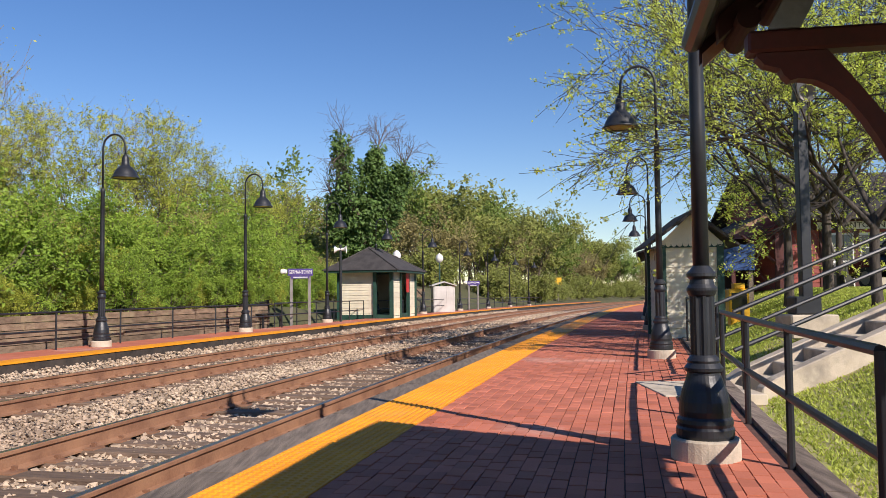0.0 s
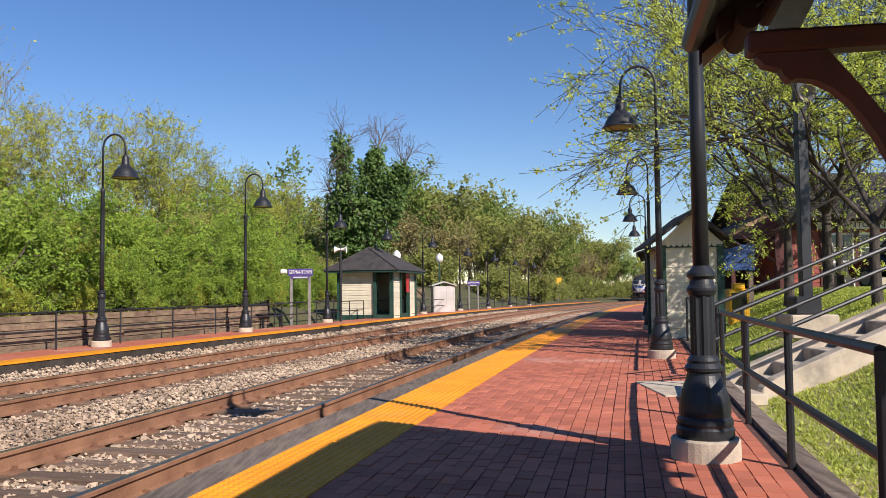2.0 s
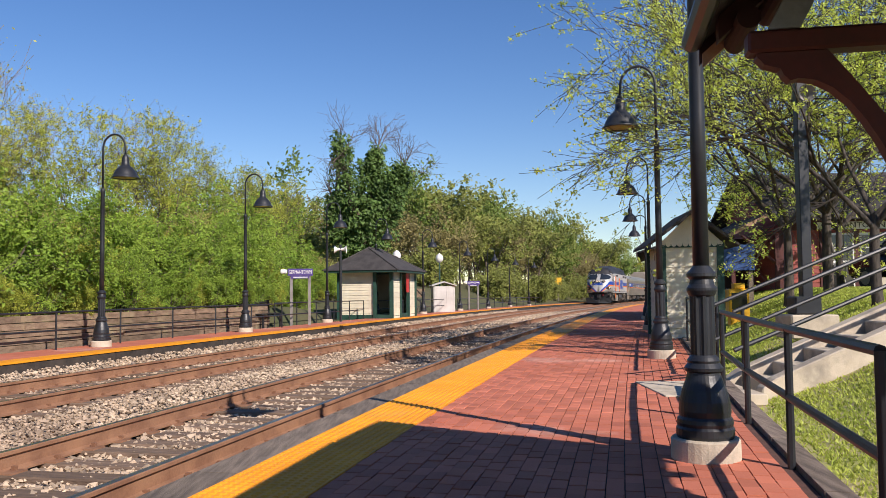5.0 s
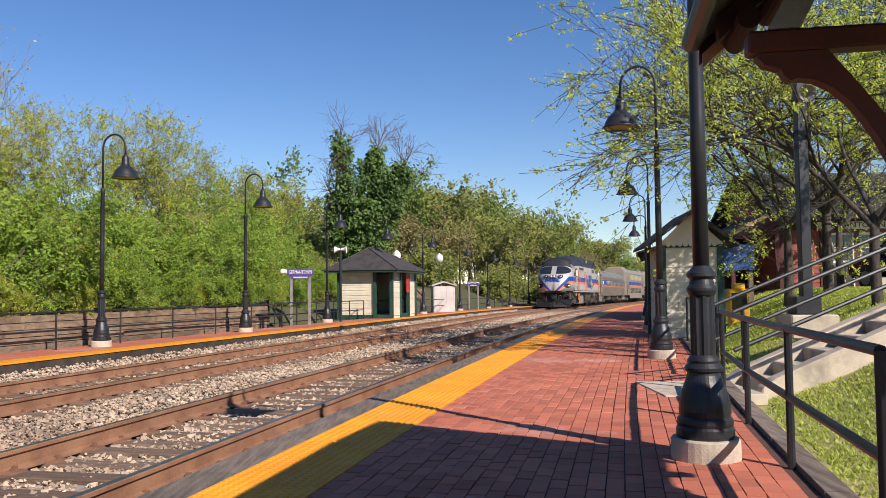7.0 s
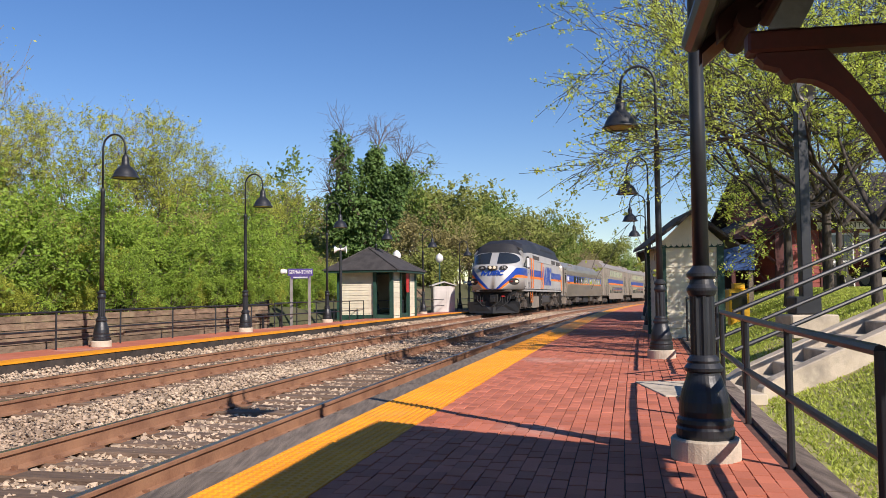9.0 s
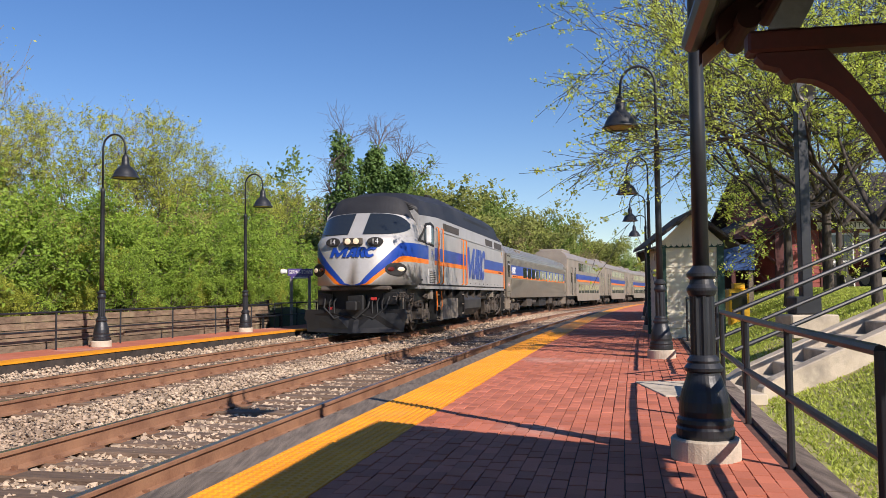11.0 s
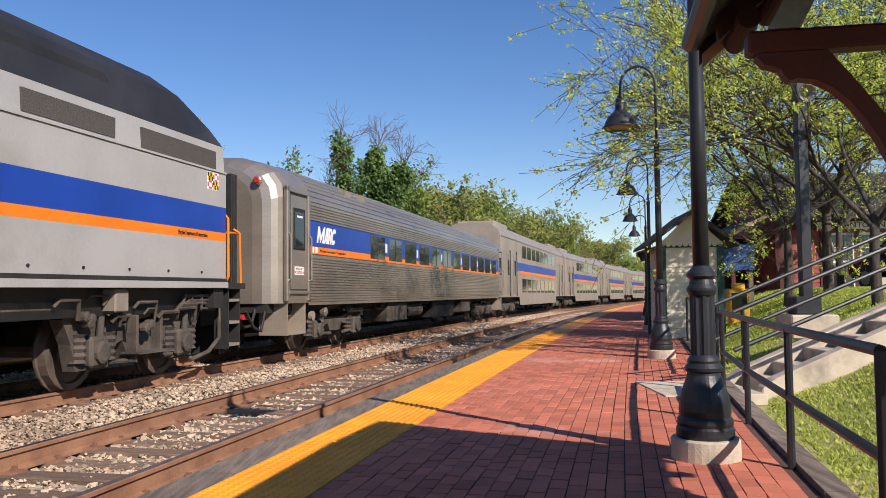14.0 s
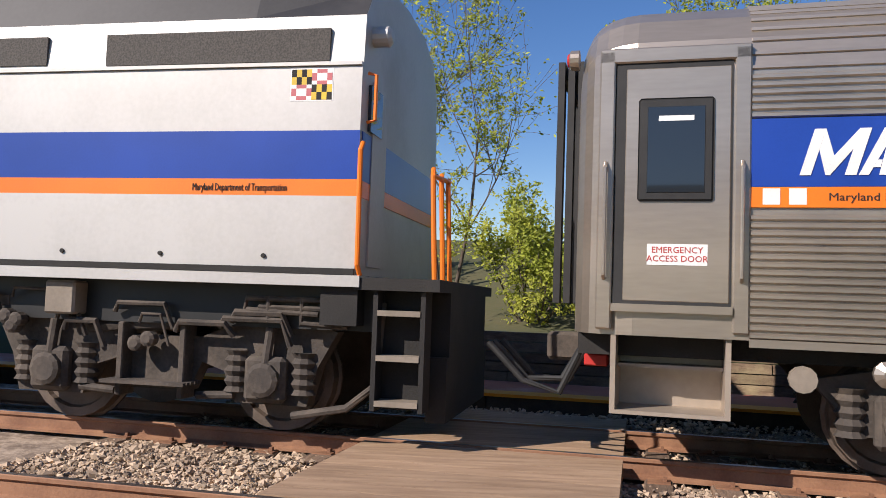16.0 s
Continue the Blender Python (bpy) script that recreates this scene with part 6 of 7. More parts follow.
    part("front_frame", boxes((-1.22, 1.22, 0.74, 1.5, 0.66, 1.3), (-1.25, 1.25, 1.5, L + 0.4, 0.95, 1.32)), PILOT, loco)
    part("rear_wall", boxes((-1.45, 1.45, L - 0.3, L + 0.02, 1.0, 1.42)), UNDER, loco)
    pl = bmesh.new()
    prism(pl, [(-1.45, 0.75), (1.45, 0.75), (1.5, 0.5), (1.1, 0.1), (-1.1, 0.1), (-1.5, 0.5)], 0.32, 0.42, "y")
    part("pilot", pl, PILOT, loco, "dark snowplough pilot plate")
    for sg in (1, -1):   # plough blades that sweep back from the middle
        bl = bmesh.new()
        ring = [[(sg * x, y + dy, z) for x, y, z in ((0.0, 0.0, 0.1), (1.4, 0.3, 0.14), (1.48, 0.36, 0.62), (0.62, 0.22, 0.66), (0.0, 0.22, 0.5))] for dy in (0.0, 0.05)]
        a, b = [[bl.verts.new(p) for p in q] for q in ring]
        bl.faces.new(a), bl.faces.new(b[::-1])
        for i in range(5):
            bl.faces.new((a[i], b[i], b[(i + 1) % 5], a[(i + 1) % 5]))
        bmesh.ops.recalc_face_normals(bl, faces=bl.faces)
        part("plough_blade", bl, PILOT, loco, "dark swept-back plough blade")
        part("corner_step", boxes((sg * 1.42 - 0.12, sg * 1.42 + 0.1, 0.56, 0.8, 0.62, 0.66), bevel=0.01), GRIME, loco)
        part("buffer_plate", boxes((sg * 0.95 - 0.22, sg * 0.95 + 0.22, 0.56, 0.63, 0.86, 1.22), bevel=0.02), PILOT, loco)
    part("coupler", boxes((-0.16, 0.16, -0.1, 0.5, 0.72, 0.98), (-0.24, 0.24, 0.35, 0.76, 0.6, 1.15), bevel=0.03), PILOT, loco)
    for x in (-0.75, -0.62, 0.5, 0.64, 0.78):
        part("hose", tubes(([(x, 0.55, 1.05), (x, 0.34, 0.95), (x + 0.02, 0.28, 0.6), (x + 0.12, 0.32, 0.38)], 0.022)), RUBBER, loco)
    for x, xe in ((-0.95, -0.2), (0.95, 0.15), (0.4, -0.3)):
        part("hose", tubes(([(x, 0.6, 1.12), (x * 0.95, 0.3, 0.8), ((x + xe) / 2, 0.2, 0.5), (xe, 0.3, 0.62)], 0.03)), RUBBER, loco)
    part("hose_valve", boxes((-0.82, -0.66, 0.38, 0.5, 0.72, 0.82), (0.44, 0.6, 0.38, 0.5, 1.0, 1.08), bevel=0.01), RED, loco, "red hose valve")
    part("front_grab", tubes(([(1.05, 0.56, 1.1), (1.35, 0.5, 1.1), (1.35, 0.5, 0.75)], 0.02)), STEEL, loco)
    # below the floor
    for ob in loco.children:   # the coupler gear and plough sit well back under the nose
        if ob.name.split(".")[0] in ("pilot", "plough_blade", "corner_step", "buffer_plate", "coupler", "hose", "hose_valve", "front_grab", "front_frame", "anticlimber", "front_sill"):
            for v in ob.data.vertices:
                if v.co.y < 2.3:
                    v.co.y += 0.6
    for ob in list(loco.children_recursive):   # the nose is short: draw all that lies ahead of the cab door together
        if ob.type == "MESH":
            if ob.matrix_basis.translation.y != 0 and ob.matrix_basis.translation.y < 6:
                ob.matrix_basis.translation.y = ob.matrix_basis.translation.y * 0.8 + 1.2
            elif ob.matrix_basis.translation.y == 0 and ob.parent.matrix_basis.translation.y == 0:
                for v in ob.data.vertices:
                    if v.co.y < 6:
                        v.co.y = v.co.y * 0.8 + 1.2
    truck(loco, 4.1, 1.05, 0.5, True, "")
    truck(loco, 17.7, 1.05, 0.5, True, "")
    ladder(loco, 1.48, 5.6, 6.1, 0.35, 1.32, 3)
    grab(loco, [(1.5, 5.52, 1.25), (1.52, 5.52, 0.8), (1.5, 5.55, 0.65)], 0.02)
    grab(loco, [(1.5, 6.2, 1.25), (1.52, 6.2, 0.8), (1.5, 6.17, 0.65)], 0.02)
    ladder(loco, 1.48, 9.6, 10.05, 0.4, 1.32, 3)
    part("battery_box", prism(bmesh.new(), [(6.6, 0.32), (9.2, 0.32), (9.2, 1.02), (7.3, 1.02), (7.2, 0.8), (6.6, 0.72)], 0.7, 1.42), TANBOX, loco, "dusty tan equipment box")
    tank = bmesh.new()
    prism(tank, [(0.3, 1.1), (1.3, 1.1), (1.46, 0.95), (1.46, 0.62), (1.2, 0.35), (0.3, 0.3)], 10.2, 13.7, "y")
    for v in tank.verts:   # ends rise like a boat
        if v.co.z < 0.5:
            v.co.y += 0.4 if v.co.y < 12 else -0.4
    part("fuel_tank", tank, mat("tank_paint", (0.055, 0.052, 0.05), (0.03, 0.028, 0.026), 2, 0.5, fine=20), loco, "rounded grimy fuel tank")
    for ya, yb in ((2.4, 3.2), (14.9, 16.2)):
        part("air_tank", tubes(([(1.1, ya, 1.1), (1.1, yb, 1.1)], 0.16), n=12), GRIME, loco)
    for y1 in (1.9, 18.9):
        part("brake_pipework", tubes(([(1.3, y1 - 0.35, 1.0), (1.34, y1 - 0.3, 1.2), (1.34, y1 + 0.4, 1.2)], 0.025), ([(1.34, y1 - 0.3, 1.1), (1.34, y1 + 0.35, 1.08)], 0.025), ([(1.34, y1 - 0.1, 1.22), (1.34, y1 - 0.1, 1.0)], 0.025), ([(1.34, y1 + 0.2, 1.22), (1.34, y1 + 0.2, 1.0), (1.3, y1 + 0.6, 0.98)], 0.025)), GRIME, loco)
    part("sand_pipe", tubes(([(1.2, 19.0, 0.2), (1.25, 19.5, 0.3), (1.3, 19.75, 0.5), (1.3, 19.8, 1.2)], 0.035)), GRIME, loco)
    for ya in (16.7, 5.0):
        part("traction_box", boxes((1.2, 1.44, ya, ya + 0.3, 1.0, 1.3), bevel=0.02), TANBOX, loco)
    rnd = random.Random(17)
    for k in range(16):   # pipes, valves and brackets hung under the frame
        ya = rnd.choice((rnd.uniform(2.4, 5.3), rnd.uniform(15.6, 19.0)))
        za = rnd.uniform(0.85, 1.15)
        ln = rnd.uniform(0.2, 0.7)
        part("pipe", tubes(([(1.3, ya, za), (1.34, ya + 0.05, za + 0.08), (1.34, ya + ln, za + 0.08), (1.28, ya + ln + 0.06, za - rnd.uniform(0, 0.2))], rnd.uniform(0.015, 0.035)), n=6), GRIME, loco)
    for k in range(9):
        ya = rnd.choice((rnd.uniform(2.4, 5.3), rnd.uniform(15.6, 19.0)))
        za = rnd.uniform(0.75, 1.1)
        part("valve", lathe(bmesh.new(), [(0.05, 0), (0.07, 0.04), (0.07, 0.12), (0.04, 0.14)], 10, (1.24, ya, za), "x"), GRIME, loco)
    for ya in (7.0, 8.2, 11.0, 12.4, 13.8):
        part("bracket", boxes((1.2, 1.42, ya, ya + 0.05, 1.0, 1.32)), GRIME, loco)
    # rear end: panel, platform, orange rails
    part("rear_door", boxes((0.75, 1.2, L - 0.01, L + 0.02, 1.5, 3.1)), SILVER, loco)
    part("rear_window", boxes((0.95, 1.3, L, L + 0.03, 2.65, 3.05)), GLASS, loco)
    part("rear_stripe", boxes((-1.45, 1.45, L, L + 0.012, 2.21, 2.62)), BLUE, loco)
    part("rear_line", boxes((-1.45, 1.45, L, L + 0.012, 2.07, 2.208)), ORANGE, loco)
    part("rear_platform", boxes((-1.45, 1.5, L, L + 0.72, 1.3, 1.4)), UNDER, loco)
    part("rear_marker", lathe(bmesh.new(), [(0.09, 0), (0.09, 0.14), (0.05, 0.17)], 14, (1.2, L, 3.5), "y"), SILVER, loco)
    grab(loco, [(X - 0.02, L + 0.04, 1.42), (X + 0.03, L + 0.03, 1.5), (X + 0.03, L + 0.02, 2.45), (X - 0.03, L + 0.02, 2.52)], 0.022)
    grab(loco, [(1.42, L + 0.03, 2.7), (1.42, L + 0.1, 2.72), (1.42, L + 0.1, 3.1), (1.42, L + 0.03, 3.12)], 0.016)
    for x in (1.44, 1.1, 0.8):
        grab(loco, [(x, L + 0.66, 1.4), (x, L + 0.62, 2.25), (x - 0.1, L + 0.6, 2.32)], 0.022)
    grab(loco, [(1.44, L + 0.62, 2.25), (0.75, L + 0.62, 2.3)], 0.022)
    ladder(loco, 1.46, L + 0.16, L + 0.6, 0.32, 1.3, 3)
    part("rear_frame", boxes((-1.0, 1.0, L + 0.1, L + 0.72, 0.7, 1.3), (-1.1, 1.1, L + 0.55, L + 0.72, 0.2, 0.75)), UNDER, loco)
    return loco


def hoses(parent, y, sg):
    for k, x in enumerate((0.95, 0.6, 1.15)):
        part("jumper_cable", tubes(([(x, y, 1.05), (x, y - sg * 0.25, 0.62 - 0.05 * k), (x, y - sg * 0.55, 0.6), (x, y - sg * 0.85, 0.9)], 0.028)), RUBBER, parent)
    part("cable_plug", boxes((0.9, 1.02, y - 0.1, y + 0.12, 0.95, 1.03)), BLUE, parent)
    part("hose_valve", boxes((0.5, 0.72, y - 0.1, y + 0.1, 0.72, 0.82), bevel=0.01), RED, parent)


def build_coach():
    car = empty("passenger_coach", "single-level stainless steel coach with fluted sides and blue window band", "railway coach")
    y0, y1 = 0.34, 25.4
    f0, f1 = 1.62, 24.1
    # shell behind the flutes, with a rounded roof
    roof = [(X, 3.05), (X - 0.05, 3.3), (X - 0.22, 3.52), (X - 0.55, 3.7), (0.5, 3.82), (0, 3.85)]
    prof = [(X, 1.02), (X, 3.05)] + roof[1:] + [(-x, z) for x, z in roof[-2::-1]] + [(-X, 1.02)]
    rows = []
    for y, k in ((y0 - 0.06, 0.62), (y0 - 0.03, 0.74), (y0 + 0.03, 0.84), (y0 + 0.1, 0.91), (y0 + 0.2, 0.96), (y0 + 0.32, 0.988), (y0 + 0.44, 1.0), (y1 - 0.44, 1.0), (y1 - 0.32, 0.988), (y1 - 0.2, 0.96), (y1 - 0.1, 0.91), (y1 - 0.03, 0.84), (y1 + 0.03, 0.74), (y1 + 0.06, 0.62)):
        rows.append([(x * k, y, 1.02 + (z - 1.02) * (1 - (1 - k) * 0.3)) for x, z in prof])
    bm = loft(bmesh.new(), rows, lambda i, j: 0)
    bm.faces.new([bm.verts.new(p) for p in rows[0]])
    bm.faces.new([bm.verts.new(p) for p in rows[-1]])
    part("carbody", bm, STEEL, car, smooth=False)
    # flutes as real ridges, one band over and one under the window stripe
    def flutes(z0, z1, name):
        bm = bmesh.new()
        n = int((z1 - z0) / 0.058)
        for sg in (1, -1):
            pts = []
            for i in range(n):
                z = z0 + i * 0.058
                pts += [(sg * (X + 0.006), z), (sg * (X + 0.030), z + 0.012), (sg * (X + 0.030), z + 0.034), (sg * (X + 0.006), z + 0.046)]
            a = [bm.verts.new((x, f0, z)) for x, z in pts]
            b = [bm.verts.new((x, f1, z)) for x, z in pts]
            for i in range(len(pts) - 1):
                bm.faces.new((a[i], a[i + 1], b[i + 1], b[i]))
        part(name, bm, STEEL, car, "ribbed stainless steel flutes")
    flutes(1.03, 2.0, "lower_cladding")
    flutes(2.665, 3.07, "upper_cladding")
    bm = bmesh.new()
    for i in range(9):
        t = i / 9
        k = min(int(t * 4), 3)
        for sg in (1, -1):
            p, q = Vector((roof[k][0], 0, roof[k][1])), Vector((roof[k + 1][0], 0, roof[k + 1][1]))
            c = p.lerp(q, t * 4 - k)
            tube(bm, [(sg * c.x, f0, c.z + 0.004), (sg * c.x, f1, c.z + 0.004)], 0.02, 5)
    part("roof_cladding", bm, STEEL, car)
    part("skirt", boxes((X - 0.02, X + 0.02, f0, f1, 0.97, 1.03)), STEEL, car)
    for sg in (1, -1):
        x0, x1 = sg * X, sg * (X + 0.02)
        part("window_band", boxes((x0, x1, f0, f1, 2.152, 2.66)), BLUE, car, "blue livery band")
        part("window_line", boxes((x0, x1, f0, f1, 2.0, 2.15)), ORANGE, car, "orange livery line")
        for i in range(12):
            yy = 5.4 + i * 1.53
            w = part("window", boxes((x0, sg * (X + 0.026), yy, yy + 1.16, 2.05, 2.63), bevel=0.006), GLASS, car)
            part("window_bar", boxes((x0, sg * (X + 0.03), yy + 0.56, yy + 0.6, 2.07, 2.61)), RUBBER, w)
            if sg > 0 and i % 2 == 0:
                part("notice", boxes((X, X + 0.027, yy + 1.22, yy + 1.36, 2.24, 2.47)), WHITE, w, "small white notice")
    e = part("emblem", emblem(bmesh.new(), 1.02, 0.34, 0.004), WHITE, car, "white operator emblem in slanted strokes")
    e.matrix_basis = Matrix.Translation((X + 0.022, 2.0, 2.235)) @ SIDE
    words("lettering", "Maryland Department of Transportation", 0.08, Matrix.Translation((X + 0.022, 2.9, 2.075)) @ SIDE, UNDER, car, width=1.5)
    part("notice", boxes((X, X + 0.023, 1.7, 1.82, 2.02, 2.14)), WHITE, car, "small white notice")
    part("notice", boxes((X, X + 0.023, 1.88, 2.0, 2.02, 2.14)), WHITE, car, "small white notice")
    # end doors with windows, grab bars, frames, step wells
    for sg in (1, -1):
        for dy in (1.06, 24.62):
            xa, xb = sg * (X - 0.04), sg * (X + 0.012)
            part("door_frame", boxes((xa, sg * (X + 0.03), dy - 0.56, dy - 0.44, 1.06, 3.22), (xa, sg * (X + 0.03), dy + 0.44, dy + 0.56, 1.06, 3.22), (xa, sg * (X + 0.03), dy - 0.56, dy + 0.56, 3.12, 3.24), bevel=0.012), STEEL, car)
            part("door_gap", boxes((sg * X, sg * (X + 0.006), dy - 0.43, dy + 0.43, 1.26, 3.12)), RUBBER, car)
            d = part("door", boxes((xa, xb, dy - 0.36, dy + 0.42, 1.28, 3.08), bevel=0.01), STEEL, car)
            fr = part("window_frame", boxes((sg * X, sg * (X + 0.024), dy - 0.26, dy + 0.30, 2.04, 2.84), bevel=0.02), RUBBER, d)
            part("pane", boxes((sg * X, sg * (X + 0.029), dy - 0.2, dy + 0.24, 2.1, 2.78), bevel=0.012), GLASS, d)
            part("sill_plate", boxes((xa, sg * (X + 0.05), dy - 0.44, dy + 0.44, 1.2, 1.26)), STEEL, car)
            for e2 in (dy - 0.5, dy + 0.5):
                part("grab_bar", tubes(([(sg * (X + 0.03), e2, 1.45), (sg * (X + 0.075), e2, 1.47), (sg * (X + 0.075), e2, 2.3), (sg * (X + 0.03), e2, 2.34)], 0.016)), STEEL, car)
            well = part("step_well", boxes((sg * 0.9, sg * 0.94, dy - 0.4, dy + 0.4, 0.42, 1.2)), STEELTAN, car)
            for ya in (dy - 0.44, dy + 0.4):
                part("side_panel", boxes((sg * 0.9, sg * 1.47, ya, ya + 0.04, 0.42, 1.2)), STEELTAN, well)
            part("step", boxes((sg * 0.94, sg * 1.47, dy - 0.4, dy + 0.4, 0.42, 0.45)), STEELTAN, well)
            part("step", boxes((sg * 0.94, sg * 1.2, dy - 0.4, dy + 0.4, 0.76, 0.79)), STEELTAN, well)
            if sg > 0 and dy < 5:
                part("sign_plate", boxes((X, X + 0.016, dy - 0.18, dy + 0.26, 1.56, 1.72)), WHITE, d, "white emergency door sign with red lettering")
                words("sign_lettering", "EMERGENCY\nACCESS DOOR", 0.066, Matrix.Translation((X + 0.018, dy + 0.04, 1.64)) @ SIDE, RED, d, 0.001)
                part("transom", boxes((X, X + 0.031, dy - 0.11, dy + 0.15, 2.66, 2.7)), WHITE, d)
    for y, sgn in ((y0 - 0.06, -1), (y1 + 0.06, 1)):
        for k in range(3):
            yy = y + sgn * 0.09 * k
            dia = bmesh.new()
            prism(dia, [(-0.62, 1.25), (-0.5, 1.25), (-0.5, 3.3), (0.5, 3.3), (0.5, 1.25), (0.62, 1.25), (0.62, 3.42), (-0.62, 3.42)], yy, yy + sgn * 0.06, "y")
            part("bellows_fold", dia, RUBBER, car, "black rubber gangway fold")
        part("end_door", boxes((-0.48, 0.48, y, y + sgn * 0.02, 1.28, 3.3)), STEELTAN, car)
        part("marker_light", lathe(bmesh.new(), [(0.085, 0), (0.085, sgn * 0.07), (0.07, sgn * 0.08)], 14, (1.05, y, 3.3), "y"), STEEL, car)
        part("marker_lens", lathe(bmesh.new(), [(0.065, sgn * 0.08), (0.05, sgn * 0.1)], 14, (1.05, y, 3.3), "y"), RED, car, "red marker lens")
        part("coupler", boxes((-0.16, 0.16, y + sgn * 0.35, y, 0.72, 0.98), bevel=0.03), GRIME, car)
    hoses(car, y0 + 0.1, 1)
    part("underframe", boxes((-1.2, 1.2, y0, y1, 0.85, 1.02)), UNDER, car)
    truck(car, 3.9, 1.2, 0.45, False, "")
    truck(car, 21.9, 1.2, 0.45, False, "")
    part("equipment_box", boxes((0.7, 1.4, 7.2, 9.0, 0.45, 0.95), bevel=0.02), GRIME, car)
    part("air_tank", tubes(([(1.15, 9.3, 0.72), (1.15, 11.0, 0.72)], 0.2), n=12), GRIME, car)
    part("equipment_box", boxes((0.5, 1.3, 12.4, 15.5, 0.4, 0.95), bevel=0.02), UNDER, car)
    part("equipment_box", boxes((0.7, 1.4, 16.3, 18.0, 0.5, 0.95), bevel=0.02), GRIME, car)
    rnd = random.Random(19)
    for k in range(14):
        ya = rnd.uniform(2.2, 23.5)
        part("pipe", tubes(([(1.25, ya, 0.92), (1.3, ya + 0.05, 0.8), (1.3, ya + rnd.uniform(0.3, 1.2), 0.8)], rnd.uniform(0.015, 0.035)), n=6), GRIME, car)
    part("lifting_lug", lathe(bmesh.new(), [(0.1, 0), (0.1, 0.08)], 12, (1.35, 2.0, 0.75), "x"), TANBOX, car)
    part("lifting_lug", lathe(bmesh.new(), [(0.09, 0), (0.1, 0.1), (0.04, 0.14)], 12, (1.38, 2.55, 0.82), "x"), STEEL, car)
    for ya in (4.0, 5.0):
        part("roof_patch", boxes((X - 0.28, X - 0.15, ya, ya + 0.5, 3.42, 3.56)), TANBOX, car)
    return car


def build_bilevel():
    car = empty("bilevel_coach", "two-level dusty steel coach with blue band between window rows", "railway coach", group="bilevel coaches")
    y0, y1 = 0.34, 25.5
    top = 4.72
    prof = [(X, 0.55), (X, 4.0), (X - 0.12, 4.3), (X - 0.5, 4.62), (0.0, top)]
    low = [(X, 1.0), (X, 4.0), (X - 0.12, 4.3), (X - 0.5, 4.62), (0.0, top)]
    rows = []
    for y, p, k in ((y0, low, 0.96), (y0 + 0.15, low, 1), (5.2, low, 1), (5.4, prof, 1), (20.4, prof, 1), (20.6, low, 1), (y1 - 0.15, low, 1), (y1, low, 0.96)):
        h = [(x * k, y, z) for x, z in p]
        rows.append(h + [(-x, yy, z) for x, yy, z in h[-2::-1]])
    bm = loft(bmesh.new(), rows, lambda i, j: 0)
    for r in (rows[0], rows[-1]):
        bm.faces.new([bm.verts.new(p) for p in r])
    bmesh.ops.remove_doubles(bm, verts=bm.verts, dist=0.001)
    part("carbody", bm, STEELTAN, car)
    for sg in (1, -1):
        xa, xb = sg * X, sg * (X + 0.012)
        part("livery_band", boxes((xa, xb, 5.4, 20.4, 2.42, 2.86)), BLUE, car, "blue livery band")
        part("livery_line", boxes((xa, xb, 5.4, 20.4, 2.24, 2.416)), ORANGE, car, "orange livery line")
        for z0, z1 in ((1.25, 2.0), (3.15, 3.85)):
            for i in range(8):
                yy = 6.2 + i * 1.72
                w = part("window", boxes((xa, sg * (X + 0.016), yy, yy + 1.36, z0, z1), bevel=0.006), GLASS, car)
        for dy in (2.0, 3.9, 21.9, 23.9):
            d = part("door", boxes((xa, sg * (X + 0.02), dy - 0.42, dy + 0.42, 1.2, 3.25), bevel=0.01), STEEL, car)
            part("door_window", boxes((xa, sg * (X + 0.026), dy - 0.2, dy + 0.2, 2.1, 2.9), bevel=0.01), GLASS, d)
            part("door_post", boxes((xa, sg * (X + 0.03), dy + 0.44, dy + 0.56, 1.05, 3.4)), UNDER, car)
        part("end_band", boxes((xa, xb, 4.5, 5.3, 2.42, 2.86)), BLUE, car)
        part("rain_gutter", boxes((xa, sg * (X + 0.03), y0, y1, 4.0, 4.05)), STEEL, car)
    for ya in (1.2, 21.0):
        part("air_conditioner", boxes((-1.0, 1.0, ya, ya + 3.4, 4.5, 4.85), bevel=0.08), STEELTAN, car)
    part("underframe", boxes((-1.2, 1.2, y0, y1, 0.75, 1.05)), UNDER, car)
    for y, sgn in ((y0, -1), (y1, 1)):
        part("diaphragm", boxes((-0.62, 0.62, y, y + sgn * 0.25, 1.25, 3.4), bevel=0.04), RUBBER, car)
    truck(car, 3.4, 1.25, 0.45, False, "")
    truck(car, 22.3, 1.25, 0.45, False, "")
    return car


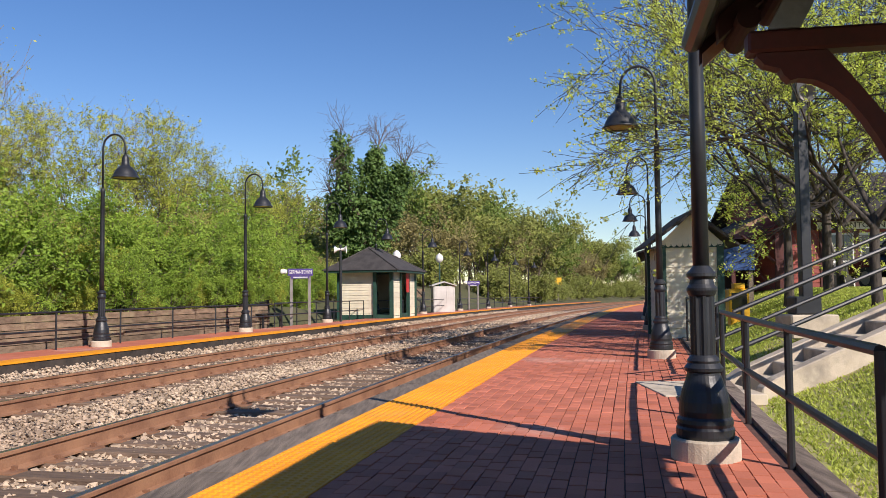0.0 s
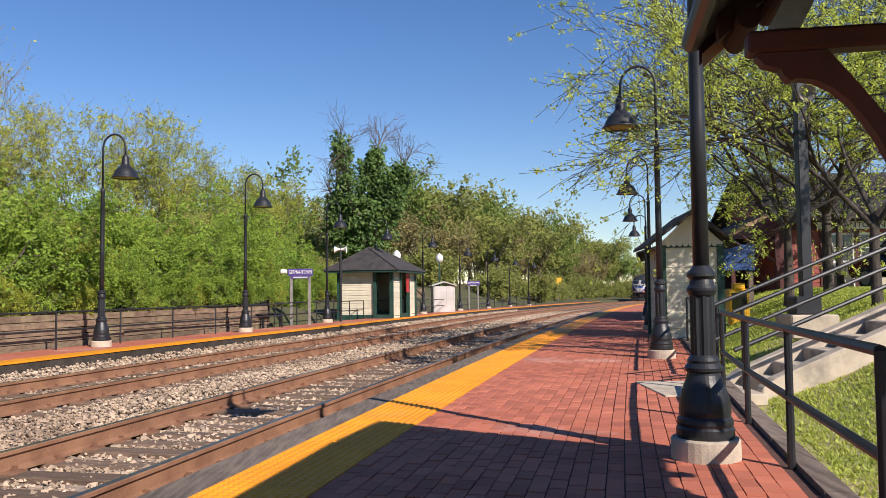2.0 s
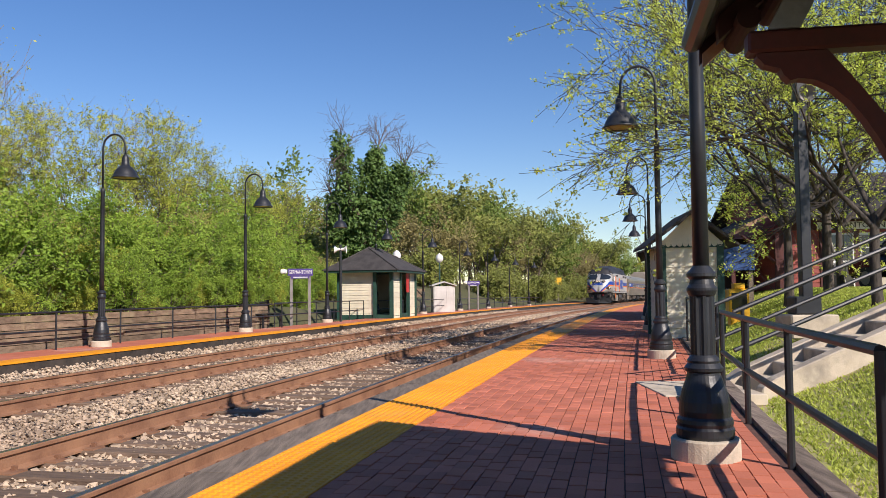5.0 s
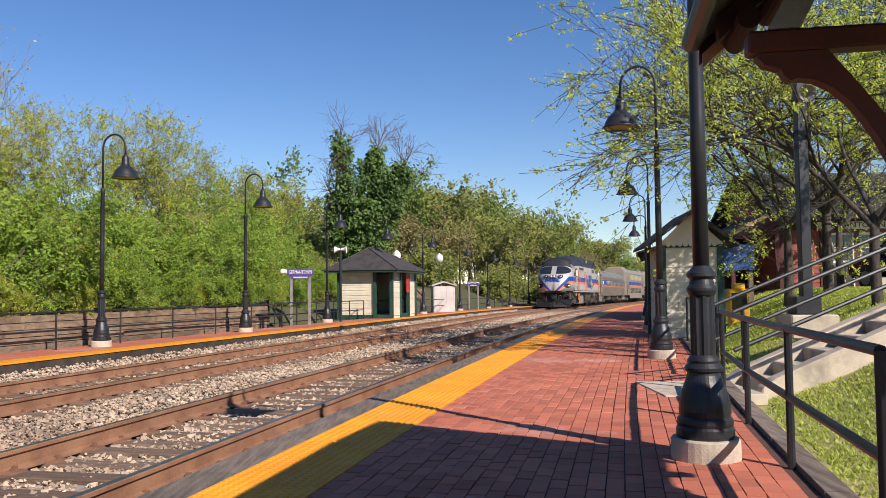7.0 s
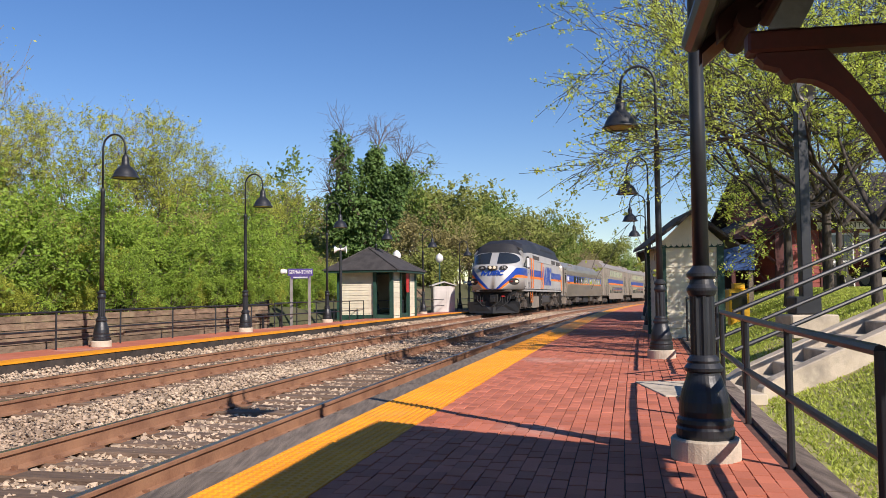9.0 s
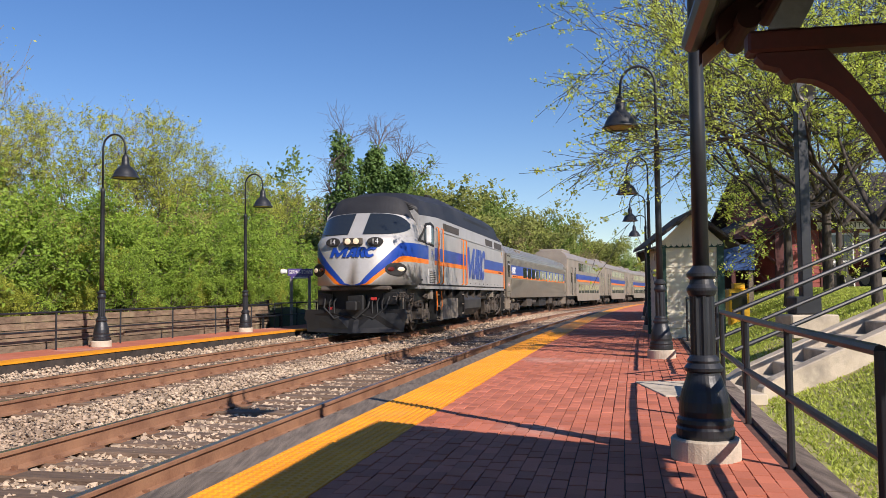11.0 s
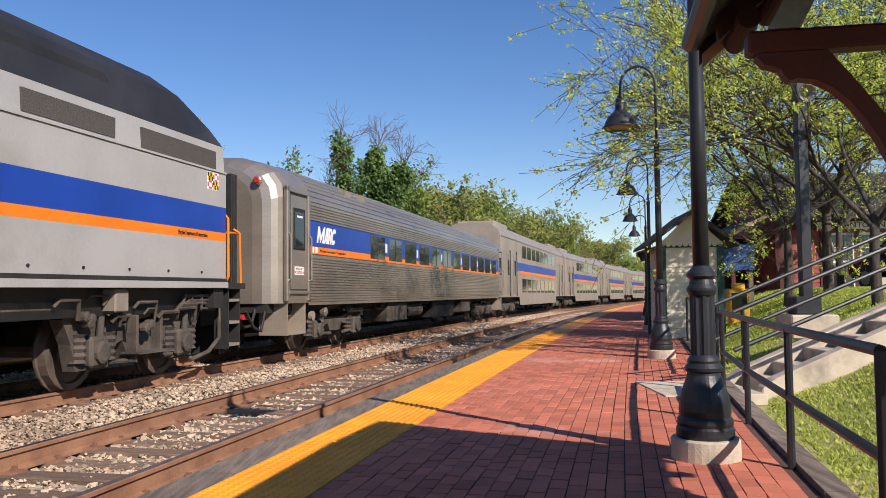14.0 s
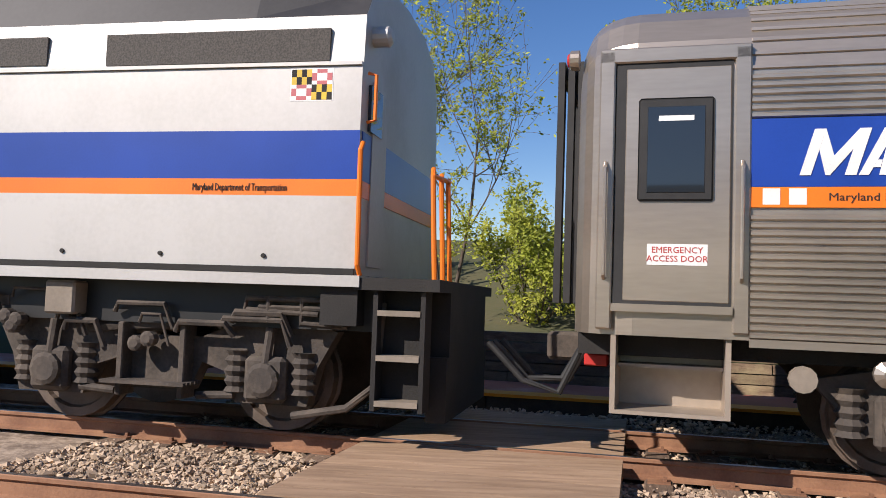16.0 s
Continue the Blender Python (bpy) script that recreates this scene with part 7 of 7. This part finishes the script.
TRAIN = [(build_locomotive(), 0.0, 21.0, 3.4), (build_coach(), 20.9, 25.8, 3.9)]
bilevel = build_bilevel()
TRAIN.append((bilevel, 46.7, 25.8, 3.4))
for car_index in range(1, 6):
    TRAIN.append((copy_thing(bilevel, Matrix.Identity(4)), 46.7 + 25.8 * car_index, 25.8, 3.4))
NOSE_T = (-2, 0, 2, 3.5, 4.2, 6.3, 7.5, 9, 11.3, 12, 13, 14, 14.5, 15, 15.5, 16, 17)
NOSE_S = (200, 168, 138, 115, 104, 72.4, 56.3, 39.3, 12.3, 5.0, -3.7, -11.3, -15.2, -19.1, -22.6, -26.0, -32)


def nose_at(t):
    """Where the train's front is along the line, eased between the known moments."""
    i = max(k for k in range(len(NOSE_T) - 1) if NOSE_T[k] <= t)
    t0, t1, s0, s1 = NOSE_T[i], NOSE_T[i + 1], NOSE_S[i], NOSE_S[i + 1]
    def slope(k):
        k = min(max(k, 1), len(NOSE_T) - 2)
        return (NOSE_S[k + 1] - NOSE_S[k - 1]) / (NOSE_T[k + 1] - NOSE_T[k - 1])
    w, f = t1 - t0, (t - t0) / (t1 - t0)
    return (2 * f ** 3 - 3 * f ** 2 + 1) * s0 + (f ** 3 - 2 * f ** 2 + f) * w * slope(i) + (3 * f ** 2 - 2 * f ** 3) * s1 + (f ** 3 - f ** 2) * w * slope(i + 1)


build_far_shelter()
build_far_things()
build_near_things()
build_station()


# ---- what moves ----
def place_vehicle(s_front, length, bogie):
    """The pose of a vehicle whose front coupler is at s_front; its own y runs back along the train, its two trucks on the rails."""
    a, b = on(s_front + bogie, FAR, RAIL_Z), on(s_front + length - bogie, FAR, RAIL_Z)
    d = (b - a).normalized()
    yaw = -math.degrees(math.atan2(d.x, d.y))
    pitch = math.degrees(math.asin(d.z))
    o = a - d * bogie
    return pose(o.x, o.y, o.z, pitch, 0, yaw)


def motions():
    ts = [i * 0.5 for i in range(33)]
    for ob, lead, length, bogie in TRAIN:
        walk(ob, [(t, place_vehicle(nose_at(t) + lead, length, bogie)) for t in ts])


motions()
